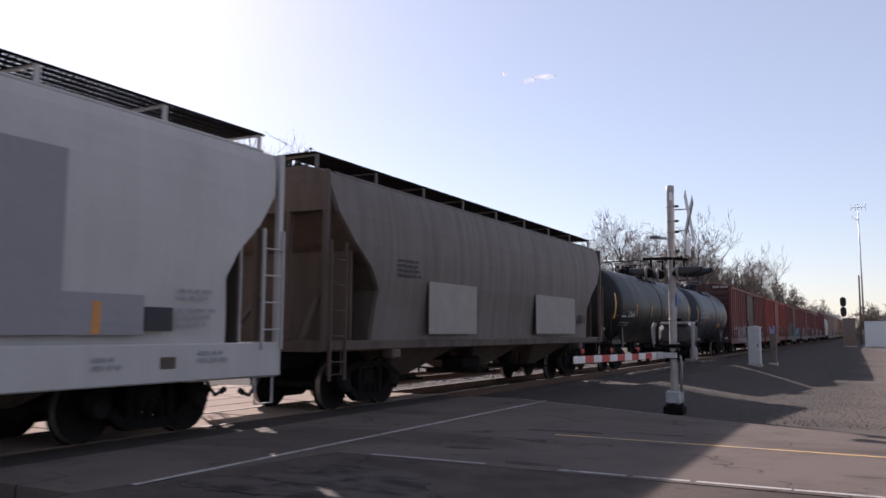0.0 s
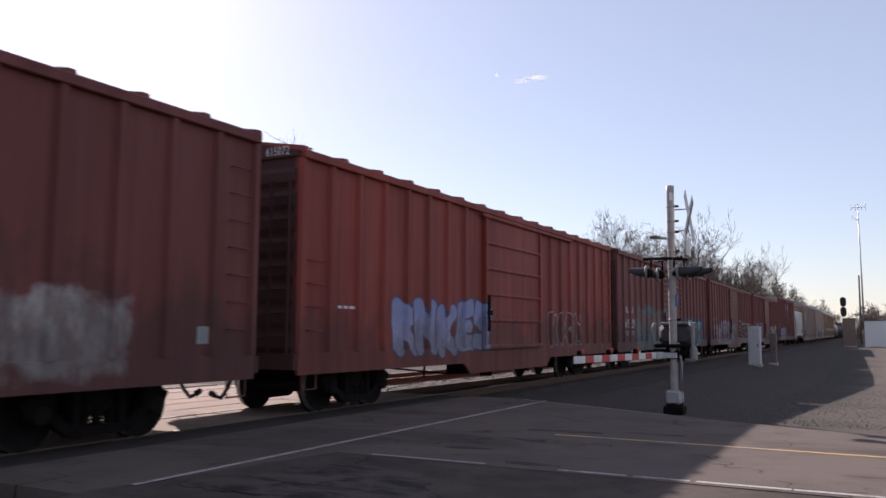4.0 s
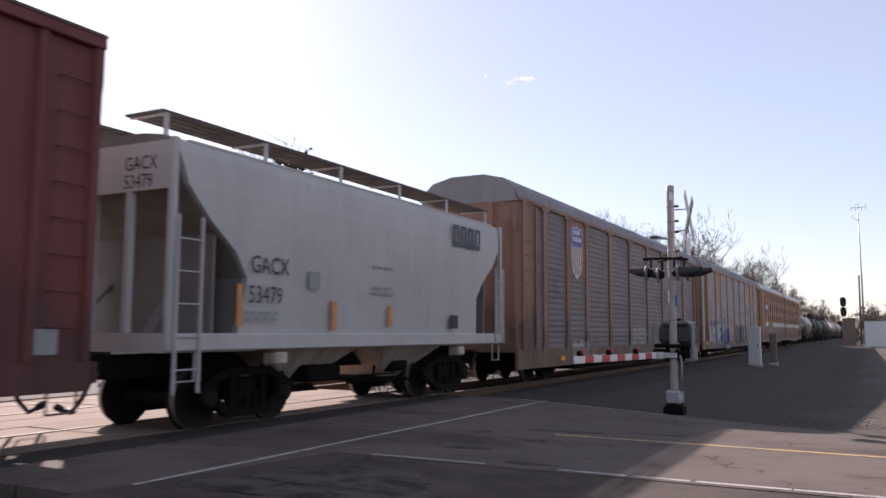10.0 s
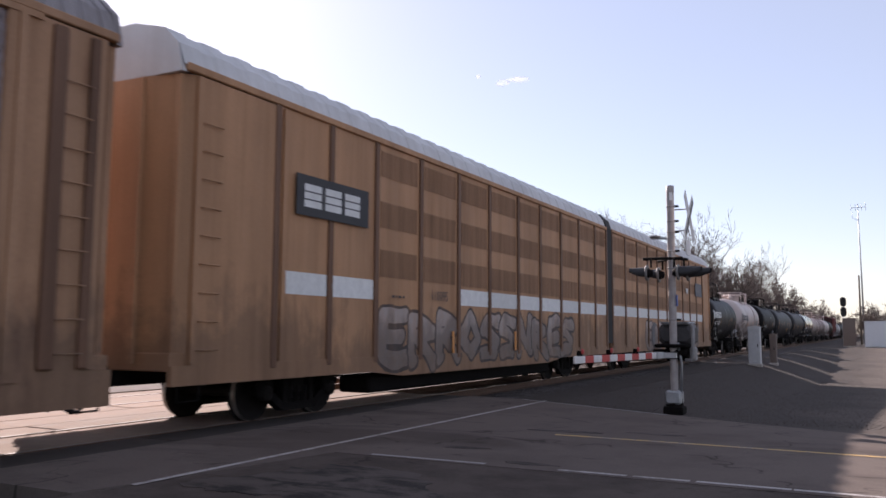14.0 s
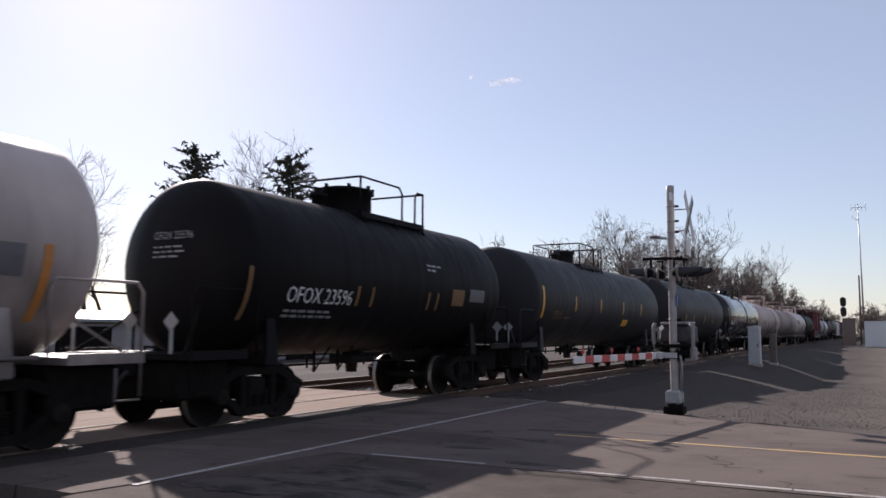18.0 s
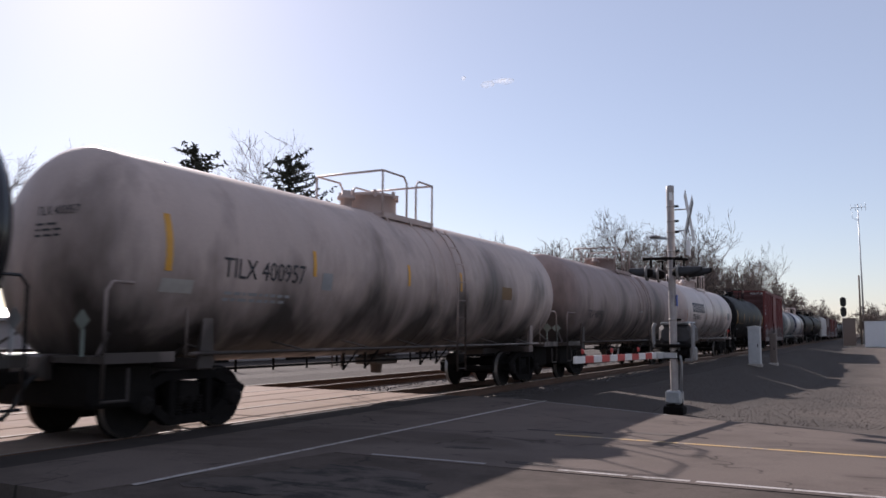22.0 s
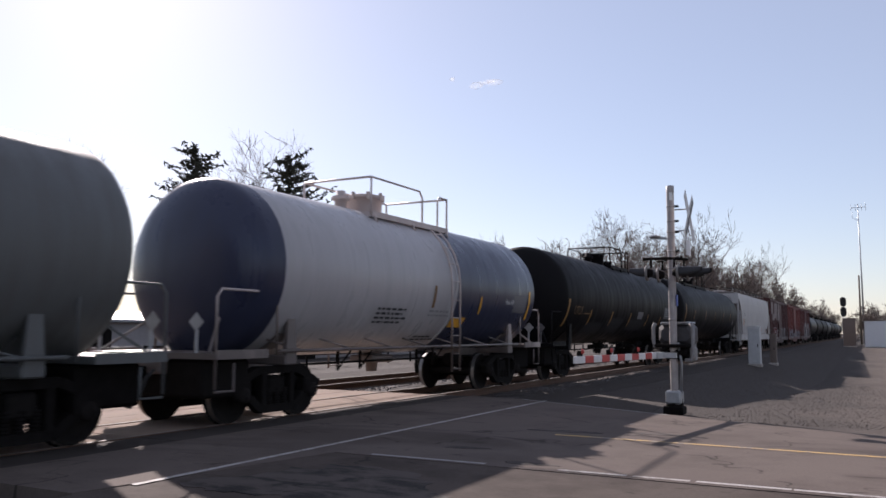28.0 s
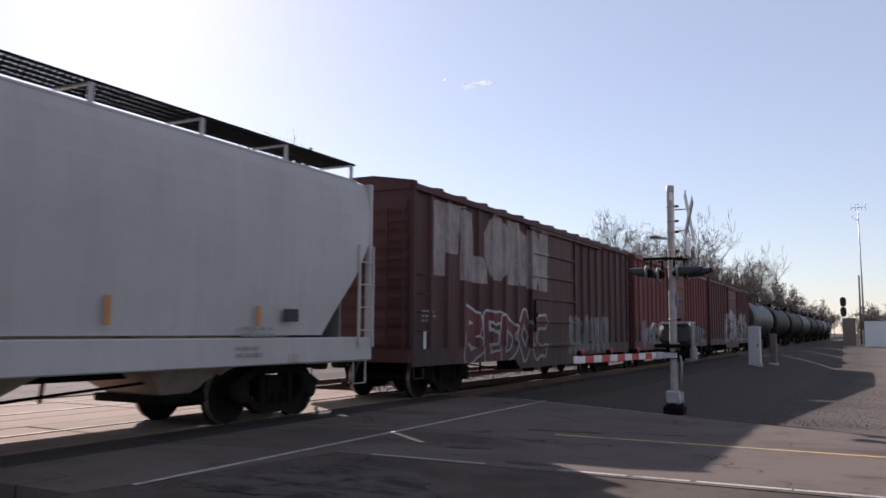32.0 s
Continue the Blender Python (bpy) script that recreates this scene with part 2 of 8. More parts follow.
M["galv"] = plain("galvanised_steel", (0.42, 0.43, 0.44), 0.45, 0.7, 0.2, 9)
M["alu"] = plain("pale_aluminium_paint", (0.55, 0.55, 0.54), 0.5, 0.2, 0.15)
M["concrete"] = plain("concrete", (0.42, 0.38, 0.34), 0.85, 0, 0.2, 3, 0.3)
M["rubber"] = plain("black_rubber", (0.02, 0.02, 0.02), 0.8, 0, 0.2)
M["wood_tie"] = plain("creosoted_tie", (0.06, 0.045, 0.035), 0.85, 0, 0.4, 8, 0.4)
M["rail_side"] = plain("rusty_rail", (0.12, 0.06, 0.035), 0.7, 0.3, 0.3, 10)
M["bark"] = plain("grey_bark", (0.075, 0.06, 0.052), 0.9, 0, 0.35, 4, 0.4)
M["twig"] = plain("bare_twigs", (0.17, 0.132, 0.114), 0.9, 0, 0.3, 3, 0.2)
M["needle"] = plain("dark_conifer_needles", (0.05, 0.052, 0.036), 0.8, 0, 0.45, 5, 0.2)
M["lens"] = plain("dark_red_lens", (0.12, 0.01, 0.01), 0.15, 0, 0.1)


# ---- mesh helpers ----
class Geo:
    """Collects vertices and faces of one mesh."""

    def __init__(self):
        self.v, self.f, self.s, self.m, self.cur = [], [], [], [], 0

    def face(self, idx, smooth=False):
        self.f.append(tuple(idx))
        self.s.append(smooth)
        self.m.append(self.cur)

    def add(self, verts, faces, smooth=False):
        o = len(self.v)
        self.v.extend(tuple(p) for p in verts)
        for f in faces:
            self.face([i + o for i in f], smooth)
        return self

    def box(self, x0, x1, y0, y1, z0, z1):
        x0, x1, y0, y1, z0, z1 = min(x0, x1), max(x0, x1), min(y0, y1), max(y0, y1), min(z0, z1), max(z0, z1)
        v = [(x, y, z) for z in (z0, z1) for y in (y0, y1) for x in (x0, x1)]
        return self.add(v, [(0, 2, 3, 1), (4, 5, 7, 6), (0, 1, 5, 4), (2, 6, 7, 3), (0, 4, 6, 2), (1, 3, 7, 5)])

    def cbox(self, x0, x1, y0, y1, z0, z1, b=0.02):
        """A box whose edges along y and the end edges are cut off."""
        ring = [(x0 + b, z0), (x1 - b, z0), (x1, z0 + b), (x1, z1 - b), (x1 - b, z1), (x0 + b, z1), (x0, z1 - b), (x0, z0 + b)]
        cx, cz = (x0 + x1) / 2, (z0 + z1) / 2
        rows = []
        for y, k in ((y0, b), (y0 + b, 0), (y1 - b, 0), (y1, b)):
            rows.append([(x + (k if x < cx else -k) * (abs(x - cx) > 1e-6), y, z + (k if z < cz else -k)) for x, z in ring])
        return self.rows(rows, True, True)

    def rows(self, rows, ring=True, caps=False, smooth=False):
        """Skin between rows of points; ring closes each row."""
        o, m = len(self.v), len(rows[0])
        for r in rows:
            self.v.extend(tuple(p) for p in r)
        for i in range(len(rows) - 1):
            for j in range(m if ring else m - 1):
                a, b = o + i * m + j, o + i * m + (j + 1) % m
                self.face((a, b, b + m, a + m), smooth)
        if caps:
            self.face([o + j for j in reversed(range(m))])
            self.face([o + (len(rows) - 1) * m + j for j in range(m)])
        return self

    def prism(self, ring, axis, a, b):
        """A flat outline pushed along an axis from a to b. ring: pairs in the two other axes."""
        def at(p, t):
            return {"x": (t, p[0], p[1]), "y": (p[0], t, p[1]), "z": (p[0], p[1], t)}[axis]
        return self.rows([[at(p, a) for p in ring], [at(p, b) for p in ring]], True, True)

    def beam(self, p, q, w, h):
        """A square bar from p to q, w across and h in the upright sense."""
        p, q = Vector(p), Vector(q)
        d = (q - p).normalized()
        side = d.cross(Vector((0, 0, 1)))
        side = side.normalized() if side.length > 1e-4 else Vector((1, 0, 0))
        up = side.cross(d)
        k = [(-w / 2, -h / 2), (w / 2, -h / 2), (w / 2, h / 2), (-w / 2, h / 2)]
        return self.rows([[e + side * a + up * b for a, b in k] for e in (p, q)], True, True)

    def tube(self, pts, r, seg=6, caps=True, taper=None):
        """A round bar along points."""
        pts = [Vector(p) for p in pts]
        rows, prev = [], None
        for i, p in enumerate(pts):
            d = (pts[min(i + 1, len(pts) - 1)] - pts[max(i - 1, 0)]).normalized()
            if prev is None:
                n = d.orthogonal().normalized()
            else:
                n = (prev - d * prev.dot(d)).normalized()
            prev = n
            b = d.cross(n)
            k = r if taper is None else r + (taper - r) * i / max(1, len(pts) - 1)
            rows.append([p + (n * math.cos(t) + b * math.sin(t)) * k for t in (2 * math.pi * j / seg for j in range(seg))])
        return self.rows(rows, True, caps, seg > 4)

    def lathe(self, prof, axis="y", center=(0, 0, 0), seg=32, a0=0.0, a1=360.0, smooth=True):
        """prof: pairs of place along the axis and radius."""
        full = abs(a1 - a0) > 359.9
        m = seg if full else seg + 1
        rows = []
        for t, r in prof:
            row = []
            for j in range(m):
                a = radians(a0 + (a1 - a0) * j / seg)
                c, s = math.cos(a) * r, math.sin(a) * r
                q = {"y": (c, t, s), "x": (t, c, s), "z": (c, s, t)}[axis]
                row.append((q[0] + center[0], q[1] + center[1], q[2] + center[2]))
            rows.append(row)
        return self.rows(rows, full, False, smooth)

    def disc(self, center, r, axis="x", seg=16):
        o = []
        for j in range(seg):
            a = 2 * math.pi * j / seg
            c, s = math.cos(a) * r, math.sin(a) * r
            q = {"x": (0, c, s), "y": (c, 0, s), "z": (c, s, 0)}[axis]
            o.append((q[0] + center[0], q[1] + center[1], q[2] + center[2]))
        return self.add(o, [tuple(range(seg))])

    def mesh(self, name, mats):
        me = bpy.data.meshes.new(name)
        me.from_pydata(self.v, [], self.f)
        me.polygons.foreach_set("use_smooth", self.s)
        me.polygons.foreach_set("material_index", self.m)
        for m in (mats if isinstance(mats, (list, tuple)) else [mats]):
            me.materials.append(m)
        me.update()
        return me


def fix_normals(me):
    bm = bmesh.new()
    bm.from_mesh(me)
    bmesh.ops.recalc_face_normals(bm, faces=bm.faces)
    bm.to_mesh(me)
    bm.free()


def part(name, g, material, parent, label="", fix=True):
    """Links a Geo or a mesh as one mesh object under a thing or a part."""
    me = g if isinstance(g, bpy.types.Mesh) else g.mesh(name, material)
    if fix and me is not g:
        fix_normals(me)
    ob = new(name, me)
    ob.parent = parent
    if label:
        ob["label"] = label
    return ob


def thing(name, label, category, group="", kind="", m=None):
    ob = new(name)
    ob.empty_display_size = 0.3
    if m is not None:
        ob.matrix_basis = m
    return tagged(ob, label, category, group, kind)


def arc(c, r, a0, a1, n=5):
    """Points of an arc in a plane given by two unit axes: c + r (cos a u + sin a v)."""
    o, u, v = Vector(c[0]), Vector(c[1]), Vector(c[2])
    return [o + (u * math.cos(radians(a)) + v * math.sin(radians(a))) * r for a in (a0 + (a1 - a0) * i / n for i in range(n + 1))]


TEXT = {}


def letters(text):
    """Outline of a line of writing, 1 unit high in capitals: vertices and faces in (u, v)."""
    if text not in TEXT:
        cu = bpy.data.curves.new("writing", "FONT")
        cu.body, cu.resolution_u = text, 2
        ob = bpy.data.objects.new("writing", cu)
        me = bpy.data.meshes.new_from_object(ob)
        vs = [(v.co.x, v.co.y) for v in me.vertices]
        fs = [tuple(p.vertices) for p in me.polygons]
        bpy.data.objects.remove(ob)
        bpy.data.curves.remove(cu)
        bpy.data.meshes.remove(me)
        hi = max(v[1] for v in vs)
        TEXT[text] = ([(u / hi, v / hi) for u, v in vs], fs)
    return TEXT[text]


def on_dome(x, z, y0, d, r, zc):
    """Place along the track of a point on a tank's rounded near end."""
    return y0 + d * (1 - math.sqrt(max(0.0, 1 - (x * x + (z - zc) ** 2) / (r * r)))) - 0.012


def stencil(car, text, size, y, z, x, material, name="stencil", wide=0.85, face="x", wrap=None, dome=None):
    """Writing on a car's side (or end), starting at y and z. wrap: (centre height, radius) of a round tank."""
    vs, fs = letters(text)
    out = []
    for u, v in vs:
        a, b = y + u * size * wide, z + v * size
        if face == "x":
            if wrap:
                zc, r = wrap
                t = (b - zc) / r
                out.append((math.cos(t) * (r + 0.012), a, zc + math.sin(t) * (r + 0.012)))
            else:
                out.append((x, a, b))
        elif dome:
            out.append((a, on_dome(a, b, *dome), b))
        else:
            out.append((a, x, b))
    return part(name, Geo().add(out, fs), material, car, fix=False)


def bars(car, y, z, x, material, rows=3, width=1.2, h=0.05, gap=0.1, wrap=None, name="small_print", face="x", dome=None):
    """Small writing that cannot be read, as plain bars."""
    g = Geo()
    rnd = random.Random(int(y * 100 + z * 10))
    for i in range(rows):
        t, b = y, z - i * gap
        while t < y + width * (0.7 + 0.3 * rnd.random()):
            w = rnd.uniform(0.06, 0.22)
            pts = [(t, b), (t + w, b), (t + w, b + h), (t, b + h)]
            if wrap:
                zc, r = wrap
                q = [(math.cos((k[1] - zc) / r) * (r + 0.012), k[0], zc + math.sin((k[1] - zc) / r) * (r + 0.012)) for k in pts]
            elif face == "x":
                q = [(x, *k) for k in pts]
            elif dome:
                q = [(k[0], on_dome(*k, *dome), k[1]) for k in pts]
            else:
                q = [(k[0], x, k[1]) for k in pts]
            g.add(q, [(0, 1, 2, 3)])
            t += w + 0.05
    return part(name, g, material, car, fix=False)


# ---- ground, road, tracks ----
def ground_mat(name, a, b, c, scale, rough=0.95, bump=0.6, stones=True, cinder_shade=None):
    n = Nodes(name)
    big = n.noise(0.09, 5, 0.6)
    mid = n.noise(0.8, 5, 0.65)
    fine = n.noise(scale, 4, 0.7)
    col = n.mix(n.ramp(big, 0.35, 0.65), a, b)
    col = n.mix(n.ramp(mid, 0.46, 0.68, 0, 0.85), col, c)
    if stones:
        v = n.add("ShaderNodeTexVoronoi")
        v.inputs["Scale"].default_value = scale * 0.9
        n.link(n.co, v.inputs["Vector"])
        col = n.mix(0.45, col, n.mix(n.ramp(v.outputs["Color"], 0.0, 1.0), tuple(k * 0.55 for k in a), tuple(min(1, k * 1.5) for k in a)), "MIX")
        n.bump(n.math("ADD", fine, v.outputs["Distance"]), bump, 0.03)
        if cinder_shade:
            # dark cinders by the tracks, with the train's shade put into the colour
            edge = n.math("ADD", n.axis()[0], n.math("MULTIPLY", n.math("SUBTRACT", n.noise(0.35, 5, 0.65), 0.5), 5.0))
            col = n.mix(n.ramp(edge, -1.4, 1.6, 0.8, 0.0), col, cinder_shade)
    else:
        # cracks and tar seams
        w = n.add("ShaderNodeTexVoronoi")
        w.feature = "DISTANCE_TO_EDGE"
        w.inputs["Scale"].default_value = 0.33
        jit = n.add("ShaderNodeVectorMath")
        jit.operation = "ADD"
        nz = n.add("ShaderNodeTexNoise")
        nz.inputs["Scale"].default_value = 1.7
        n.link(n.co, nz.inputs["Vector"])
        n.link(n.co, jit.inputs[0])
        n.link(nz.outputs["Color"], jit.inputs[1])
        n.link(jit.outputs[0], w.inputs["Vector"])
        crack = n.math("MULTIPLY", n.ramp(w.outputs["Distance"], 0.004, 0.012, 1.0, 0.0), n.ramp(mid, 0.45, 0.55))
        col = n.mix(n.math("MULTIPLY", crack, 0.7), col, (0.03, 0.027, 0.025))
        patch = n.noise(0.45, 3, 0.5, (0.5, 1.0, 1), (4, 8, 0), 0.8)
        col = n.mix(n.ramp(patch, 0.56, 0.64, 0.0, 0.5), col, tuple(k * 0.42 for k in a))
        spot = n.noise(1.5, 4, 0.6, (0.55, 1.6, 1), (1, 3, 0), 0.5)
        col = n.mix(n.ramp(spot, 0.64, 0.7, 0.0, 0.65), col, tuple(k * 0.3 for k in a))
        n.bump(fine, bump, 0.01)
    col = n.mix(n.ramp(fine, 0.3, 0.75, 0.0, 0.4), col, tuple(k * 0.5 for k in a))
    return n.done(col, rough, 0, 0.2 if stones else 0.06)


M["gravel"] = ground_mat("gravel_and_dirt", (0.125, 0.101, 0.085), (0.155, 0.125, 0.105), (0.08, 0.063, 0.053), 26, bump=0.35, cinder_shade=(0.03, 0.024, 0.021))
M["ballast"] = ground_mat("ballast", (0.07, 0.058, 0.054), (0.1, 0.084, 0.078), (0.045, 0.037, 0.034), 18, bump=0.4)
M["asphalt"] = ground_mat("worn_asphalt", (0.138, 0.112, 0.099), (0.17, 0.139, 0.122), (0.108, 0.088, 0.077), 30, 0.9, 0.25, False)
M["lot"] = ground_mat("old_asphalt_lot", (0.094, 0.076, 0.066), (0.126, 0.103, 0.09), (0.05, 0.04, 0.035), 24, 0.92, 0.4, False)
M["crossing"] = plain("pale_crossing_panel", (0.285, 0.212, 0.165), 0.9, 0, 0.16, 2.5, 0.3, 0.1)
# asphalt-dark copy for the outer near panels, with the train's shade in its colour
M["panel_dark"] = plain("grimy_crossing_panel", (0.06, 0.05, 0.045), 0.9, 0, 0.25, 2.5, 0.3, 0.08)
M["stone"] = plain("ballast_stone", (0.1, 0.086, 0.08), 0.9, 0, 0.35, 9, 0.3)
M["gravel_stone"] = plain("gravel_stone", (0.11, 0.09, 0.078), 0.9, 0, 0.35, 9, 0.3)


def worn_line(name, col, gap):
    """Road paint that has flaked away in places."""
    n = Nodes(name)
    f = n.noise(7, 6, 0.7)
    big = n.noise(0.9, 3, 0.6, (1, 1, 1), (2, 5, 0))
    lost = n.ramp(n.math("ADD", f, n.math("MULTIPLY", big, 0.8)), gap, gap + 0.16)
    c = n.mix(lost, col, (0.22, 0.2, 0.18))
    return n.done(c, 0.75, 0, 0.2)


M["line_white"] = worn_line("worn_white_line", (0.42, 0.39, 0.37), 0.88)
M["line_yellow"] = worn_line("worn_yellow_line", (0.5, 0.33, 0.13), 0.84)
M["line_faint"] = worn_line("faint_white_line", (0.32, 0.3, 0.29), 0.92)

# one sheet of ground to the horizon, with a shallow bed for the two tracks; past the road it falls away beside them
def ground_z(x, y):
    fall = 0.033 * min(32.0, max(0.0, y - 14.0)) * min(1.0, max(0.2, 1.0 - (y - 54.0) / 55.0))
    if x >= -6.2:
        return -0.05 - fall * min(1.0, max(0.0, (x + 6.6) / 4.0)) ** 1.3
    return -0.2 if -17.4 <= x <= -6.9 else -0.08


g = Geo()
xs_ground = [2500, 300, 60, 20, 8, 4, 2, 0, -1, -2, -2.6, -3.4, -4.2, -5, -5.8, -6.2, -6.9, -17.4, -18.2, -2500]
ys_ground = [-2500, -60, 0, 14, 17, 20, 24, 28, 33, 38, 42, 46, 54, 65, 76, 87, 98, 150, 600, 2500]
g.rows([[(x, y, ground_z(x, y)) for x in xs_ground] for y in ys_ground], False)
ground = tagged(part("ground", g, M["gravel"], None), "pale gravel and dirt ground beside the tracks", "ground", kind="structure")

# the road, level with the rails; its far edge bends out towards the tracks
def slab(name, ring, z0, z1, mat, label, category, parent=None):
    ob = part(name, Geo().prism(ring, "z", z0, z1), mat, parent)
    if parent is None:
        tagged(ob, label, category, kind="structure")
    return ob


slab("road", [(-8.42, 5.2), (-8.42, 17.3), (-7.1, 17.15), (-5.2, 16.1), (-3.2, 15.25), (-2.0, 14.6), (0.0, 13.8), (4, 13.4), (60, 13.2), (60, 8.66), (-6.0, 8.5), (-6.6, 5.2)][::-1],
     -0.3, 0.0, M["asphalt"], "worn grey asphalt road up to the level crossing", "road")
slab("road_beyond", [(-16.2, 6.2), (-90, 6.2), (-90, 14.6), (-22, 15.0), (-16.2, 17.3)], -0.3, -0.002, M["asphalt"], "sunlit asphalt road on the other side of the tracks", "road")
slab("pavement", [(-6.55, 5.2), (-6.02, 8.47), (60, 8.63), (60, -40), (-6.55, -40)], -0.3, -0.006, M["lot"], "cracked old asphalt lot beside the road", "pavement")

# painted lines
def strip(name, x0, y0, x1, y1, w, mat, label, z=0.004):
    d = Vector((x1 - x0, y1 - y0, 0)).normalized()
    q = Vector((-d.y, d.x, 0)) * w / 2
    a, b = Vector((x0, y0, 0)), Vector((x1, y1, 0))
    k = max(1, int((b - a).length / 1.0))
    rows = [[(*(a + (b - a) * i / k + q)[:2], z), (*(a + (b - a) * i / k - q)[:2], z)] for i in range(k + 1)]
    return tagged(part(name, Geo().rows(rows, False), mat, None, fix=False), label, "road marking", kind="structure")


strip("line_track", -6.42, 5.75, -6.4, 16.95, 0.085, M["line_white"], "thin worn white line along the tracks")
for x0, x1, m in ((-5.5, -3.98, "line_faint"), (-3.12, -2.36, "line_white"), (-2.3, -1.72, "line_white"), (-1.66, -0.77, "line_white"), (-0.75, 30, "line_white")):
    strip("line_edge", x0, 8.56 + 0.018 * (x0 + 6), x1, 8.56 + 0.018 * (x1 + 6), 0.08, M[m], "worn white edge line on the road")
strip("line_centre", -4.2, 11.5, 30, 11.0, 0.1, M["line_yellow"], "worn yellow centre line on the road")
strip("line_far_edge", -7.0, 17.05, -3.4, 15.25, 0.06, M["line_faint"], "worn white line at the far edge of the road")

# old tar patches on the lot and the road
def tar_mat():
    n = Nodes("old_tar")
    f, k = n.noise(2.2, 6, 0.7, (0.7, 1.6, 1), (3, 1, 0), 0.6), n.noise(40, 3, 0.6)
    col = n.mix(n.ramp(f, 0.42, 0.56), (0.02, 0.017, 0.016), (0.085, 0.069, 0.06))
    n.bump(k, 0.3, 0.01)
    return n.done(n.mix(n.ramp(k, 0.4, 0.8, 0, 0.3), col, (0.1, 0.08, 0.07)), 0.85, 0, 0.2)


M["tar"] = tar_mat()
rnd = random.Random(31)
for cx, cy, ax_, ay, turn, z in ((-4.65, 6.85, 1.25, 0.8, -25, -0.006), (-5.5, 6.3, 0.6, 0.4, 10, -0.002), (-3.55, 8.85, 0.32, 0.09, 0, 0.0), (-4.75, 9.65, 0.3, 0.1, 8, 0.0), (-4.2, 11.95, 0.55, 0.12, 5, 0.0), (-2.9, 12.3, 0.4, 0.09, 0, 0.0)):
    ring = []
    c, s_ = math.cos(radians(turn)), math.sin(radians(turn))
    for j in range(36):
        a = 2 * math.pi * j / 36
        k = 1 + rnd.uniform(-0.14, 0.14) + 0.12 * math.sin(3 * a + cx * 5)
        u, v = ax_ * k * math.cos(a), ay * k * math.sin(a)
        ring.append((cx + u * c - v * s_, cy + u * s_ + v * c))
    tagged(part("tar_patch", Geo().prism(ring, "z", z - 0.02, z + 0.003), M["tar"], None), "old dark tar patch on the asphalt", "tar patch", kind="structure")

# tracks: rails, ties, ballast, crossing panels
RAIL = [(-0.075, -0.18), (0.075, -0.18), (0.075, -0.168), (0.012, -0.15), (0.012, -0.05), (0.037, -0.035), (0.037, 0.0), (-0.037, 0.0), (-0.037, -0.035), (-0.012, -0.05), (-0.012, -0.15), (-0.075, -0.168)]
rnd = random.Random(5)
TRACKS = (TRACK_X, TRACK_X - 4.25)
for tx in TRACKS:
    trk = thing("railway_track", "railway track with wooden ties in stone ballast", "railway track", "tracks", "structure", pose(tx, 0, 0))
    for sx in (-1, 1):
        g = Geo().prism([(sx * 0.755 + a, b) for a, b in RAIL], "y", -120, 420)
        part("rail", g, M["rail_side"], trk)
        g = Geo().box(sx * 0.755 - 0.032, sx * 0.755 + 0.032, -120, 420, 0.0, 0.003)
        part("rail_head", g, M["railtop"], trk)
    tie = Geo().cbox(-1.28, 1.28, -0.11, 0.11, -0.34, -0.175, 0.012).mesh("tie", M["wood_tie"])
    fix_normals(tie)
    y = 17.75
    while y < 80:
        o = part("tie", tie, None, trk)
        o.location = (rnd.uniform(-0.03, 0.03), y, rnd.uniform(-0.012, 0.0))
        o.rotation_euler = (0, 0, rnd.uniform(-0.012, 0.012))
        y += 0.53
    # crossing panels
    for a, b in ((-1.62, -0.82), (-0.68, 0.68), (0.82, 1.62)):
        for i in range(4):
            y0 = 5.3 + i * 3.02
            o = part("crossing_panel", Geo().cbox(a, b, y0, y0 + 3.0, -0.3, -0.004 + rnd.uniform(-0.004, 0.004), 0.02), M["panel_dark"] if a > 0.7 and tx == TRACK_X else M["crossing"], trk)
    part("flangeway", Geo().box(-0.72, 0.72, 5.3, 17.4, -0.3, -0.07), M["steel_dark"], trk)
part("panel_between", Geo().cbox(TRACK_X - 2.61, TRACK_X - 1.64, 5.3, 17.35, -0.3, -0.005, 0.02), M["crossing"], trk).matrix_parent_inverse = trk.matrix_basis.inverted()

# loose ballast: a bed and many stones in one piece
def ballast_bed():
    bed = Geo()
    xs = np.linspace(-17.0, -6.7, 40)
    for y0, y1 in ((17.32, 60.0), (-40.0, 5.18)):
        yy = np.linspace(y0, y1, int((y1 - y0) / 0.45))
        rows = []
        for y in yy:
            row = []
            for x in xs:
                d = min(abs(x - t) for t in TRACKS)
                z = -0.185 - 0.05 * max(0, d - 1.3) + 0.035 * noise.noise(Vector((x * 1.3, y * 1.3, 0)))
                row.append((float(x), float(y), z - (0.06 if x in (xs[0], xs[-1]) else 0.0)))
            rows.append(row)
        bed.rows(rows, False, False, True)
    bed.box(-16.9, -6.8, 60, 420, -0.3, -0.19)
    return bed


bal = tagged(part("ballast", ballast_bed(), M["ballast"], None), "grey stone ballast round the tracks", "ballast", kind="structure")


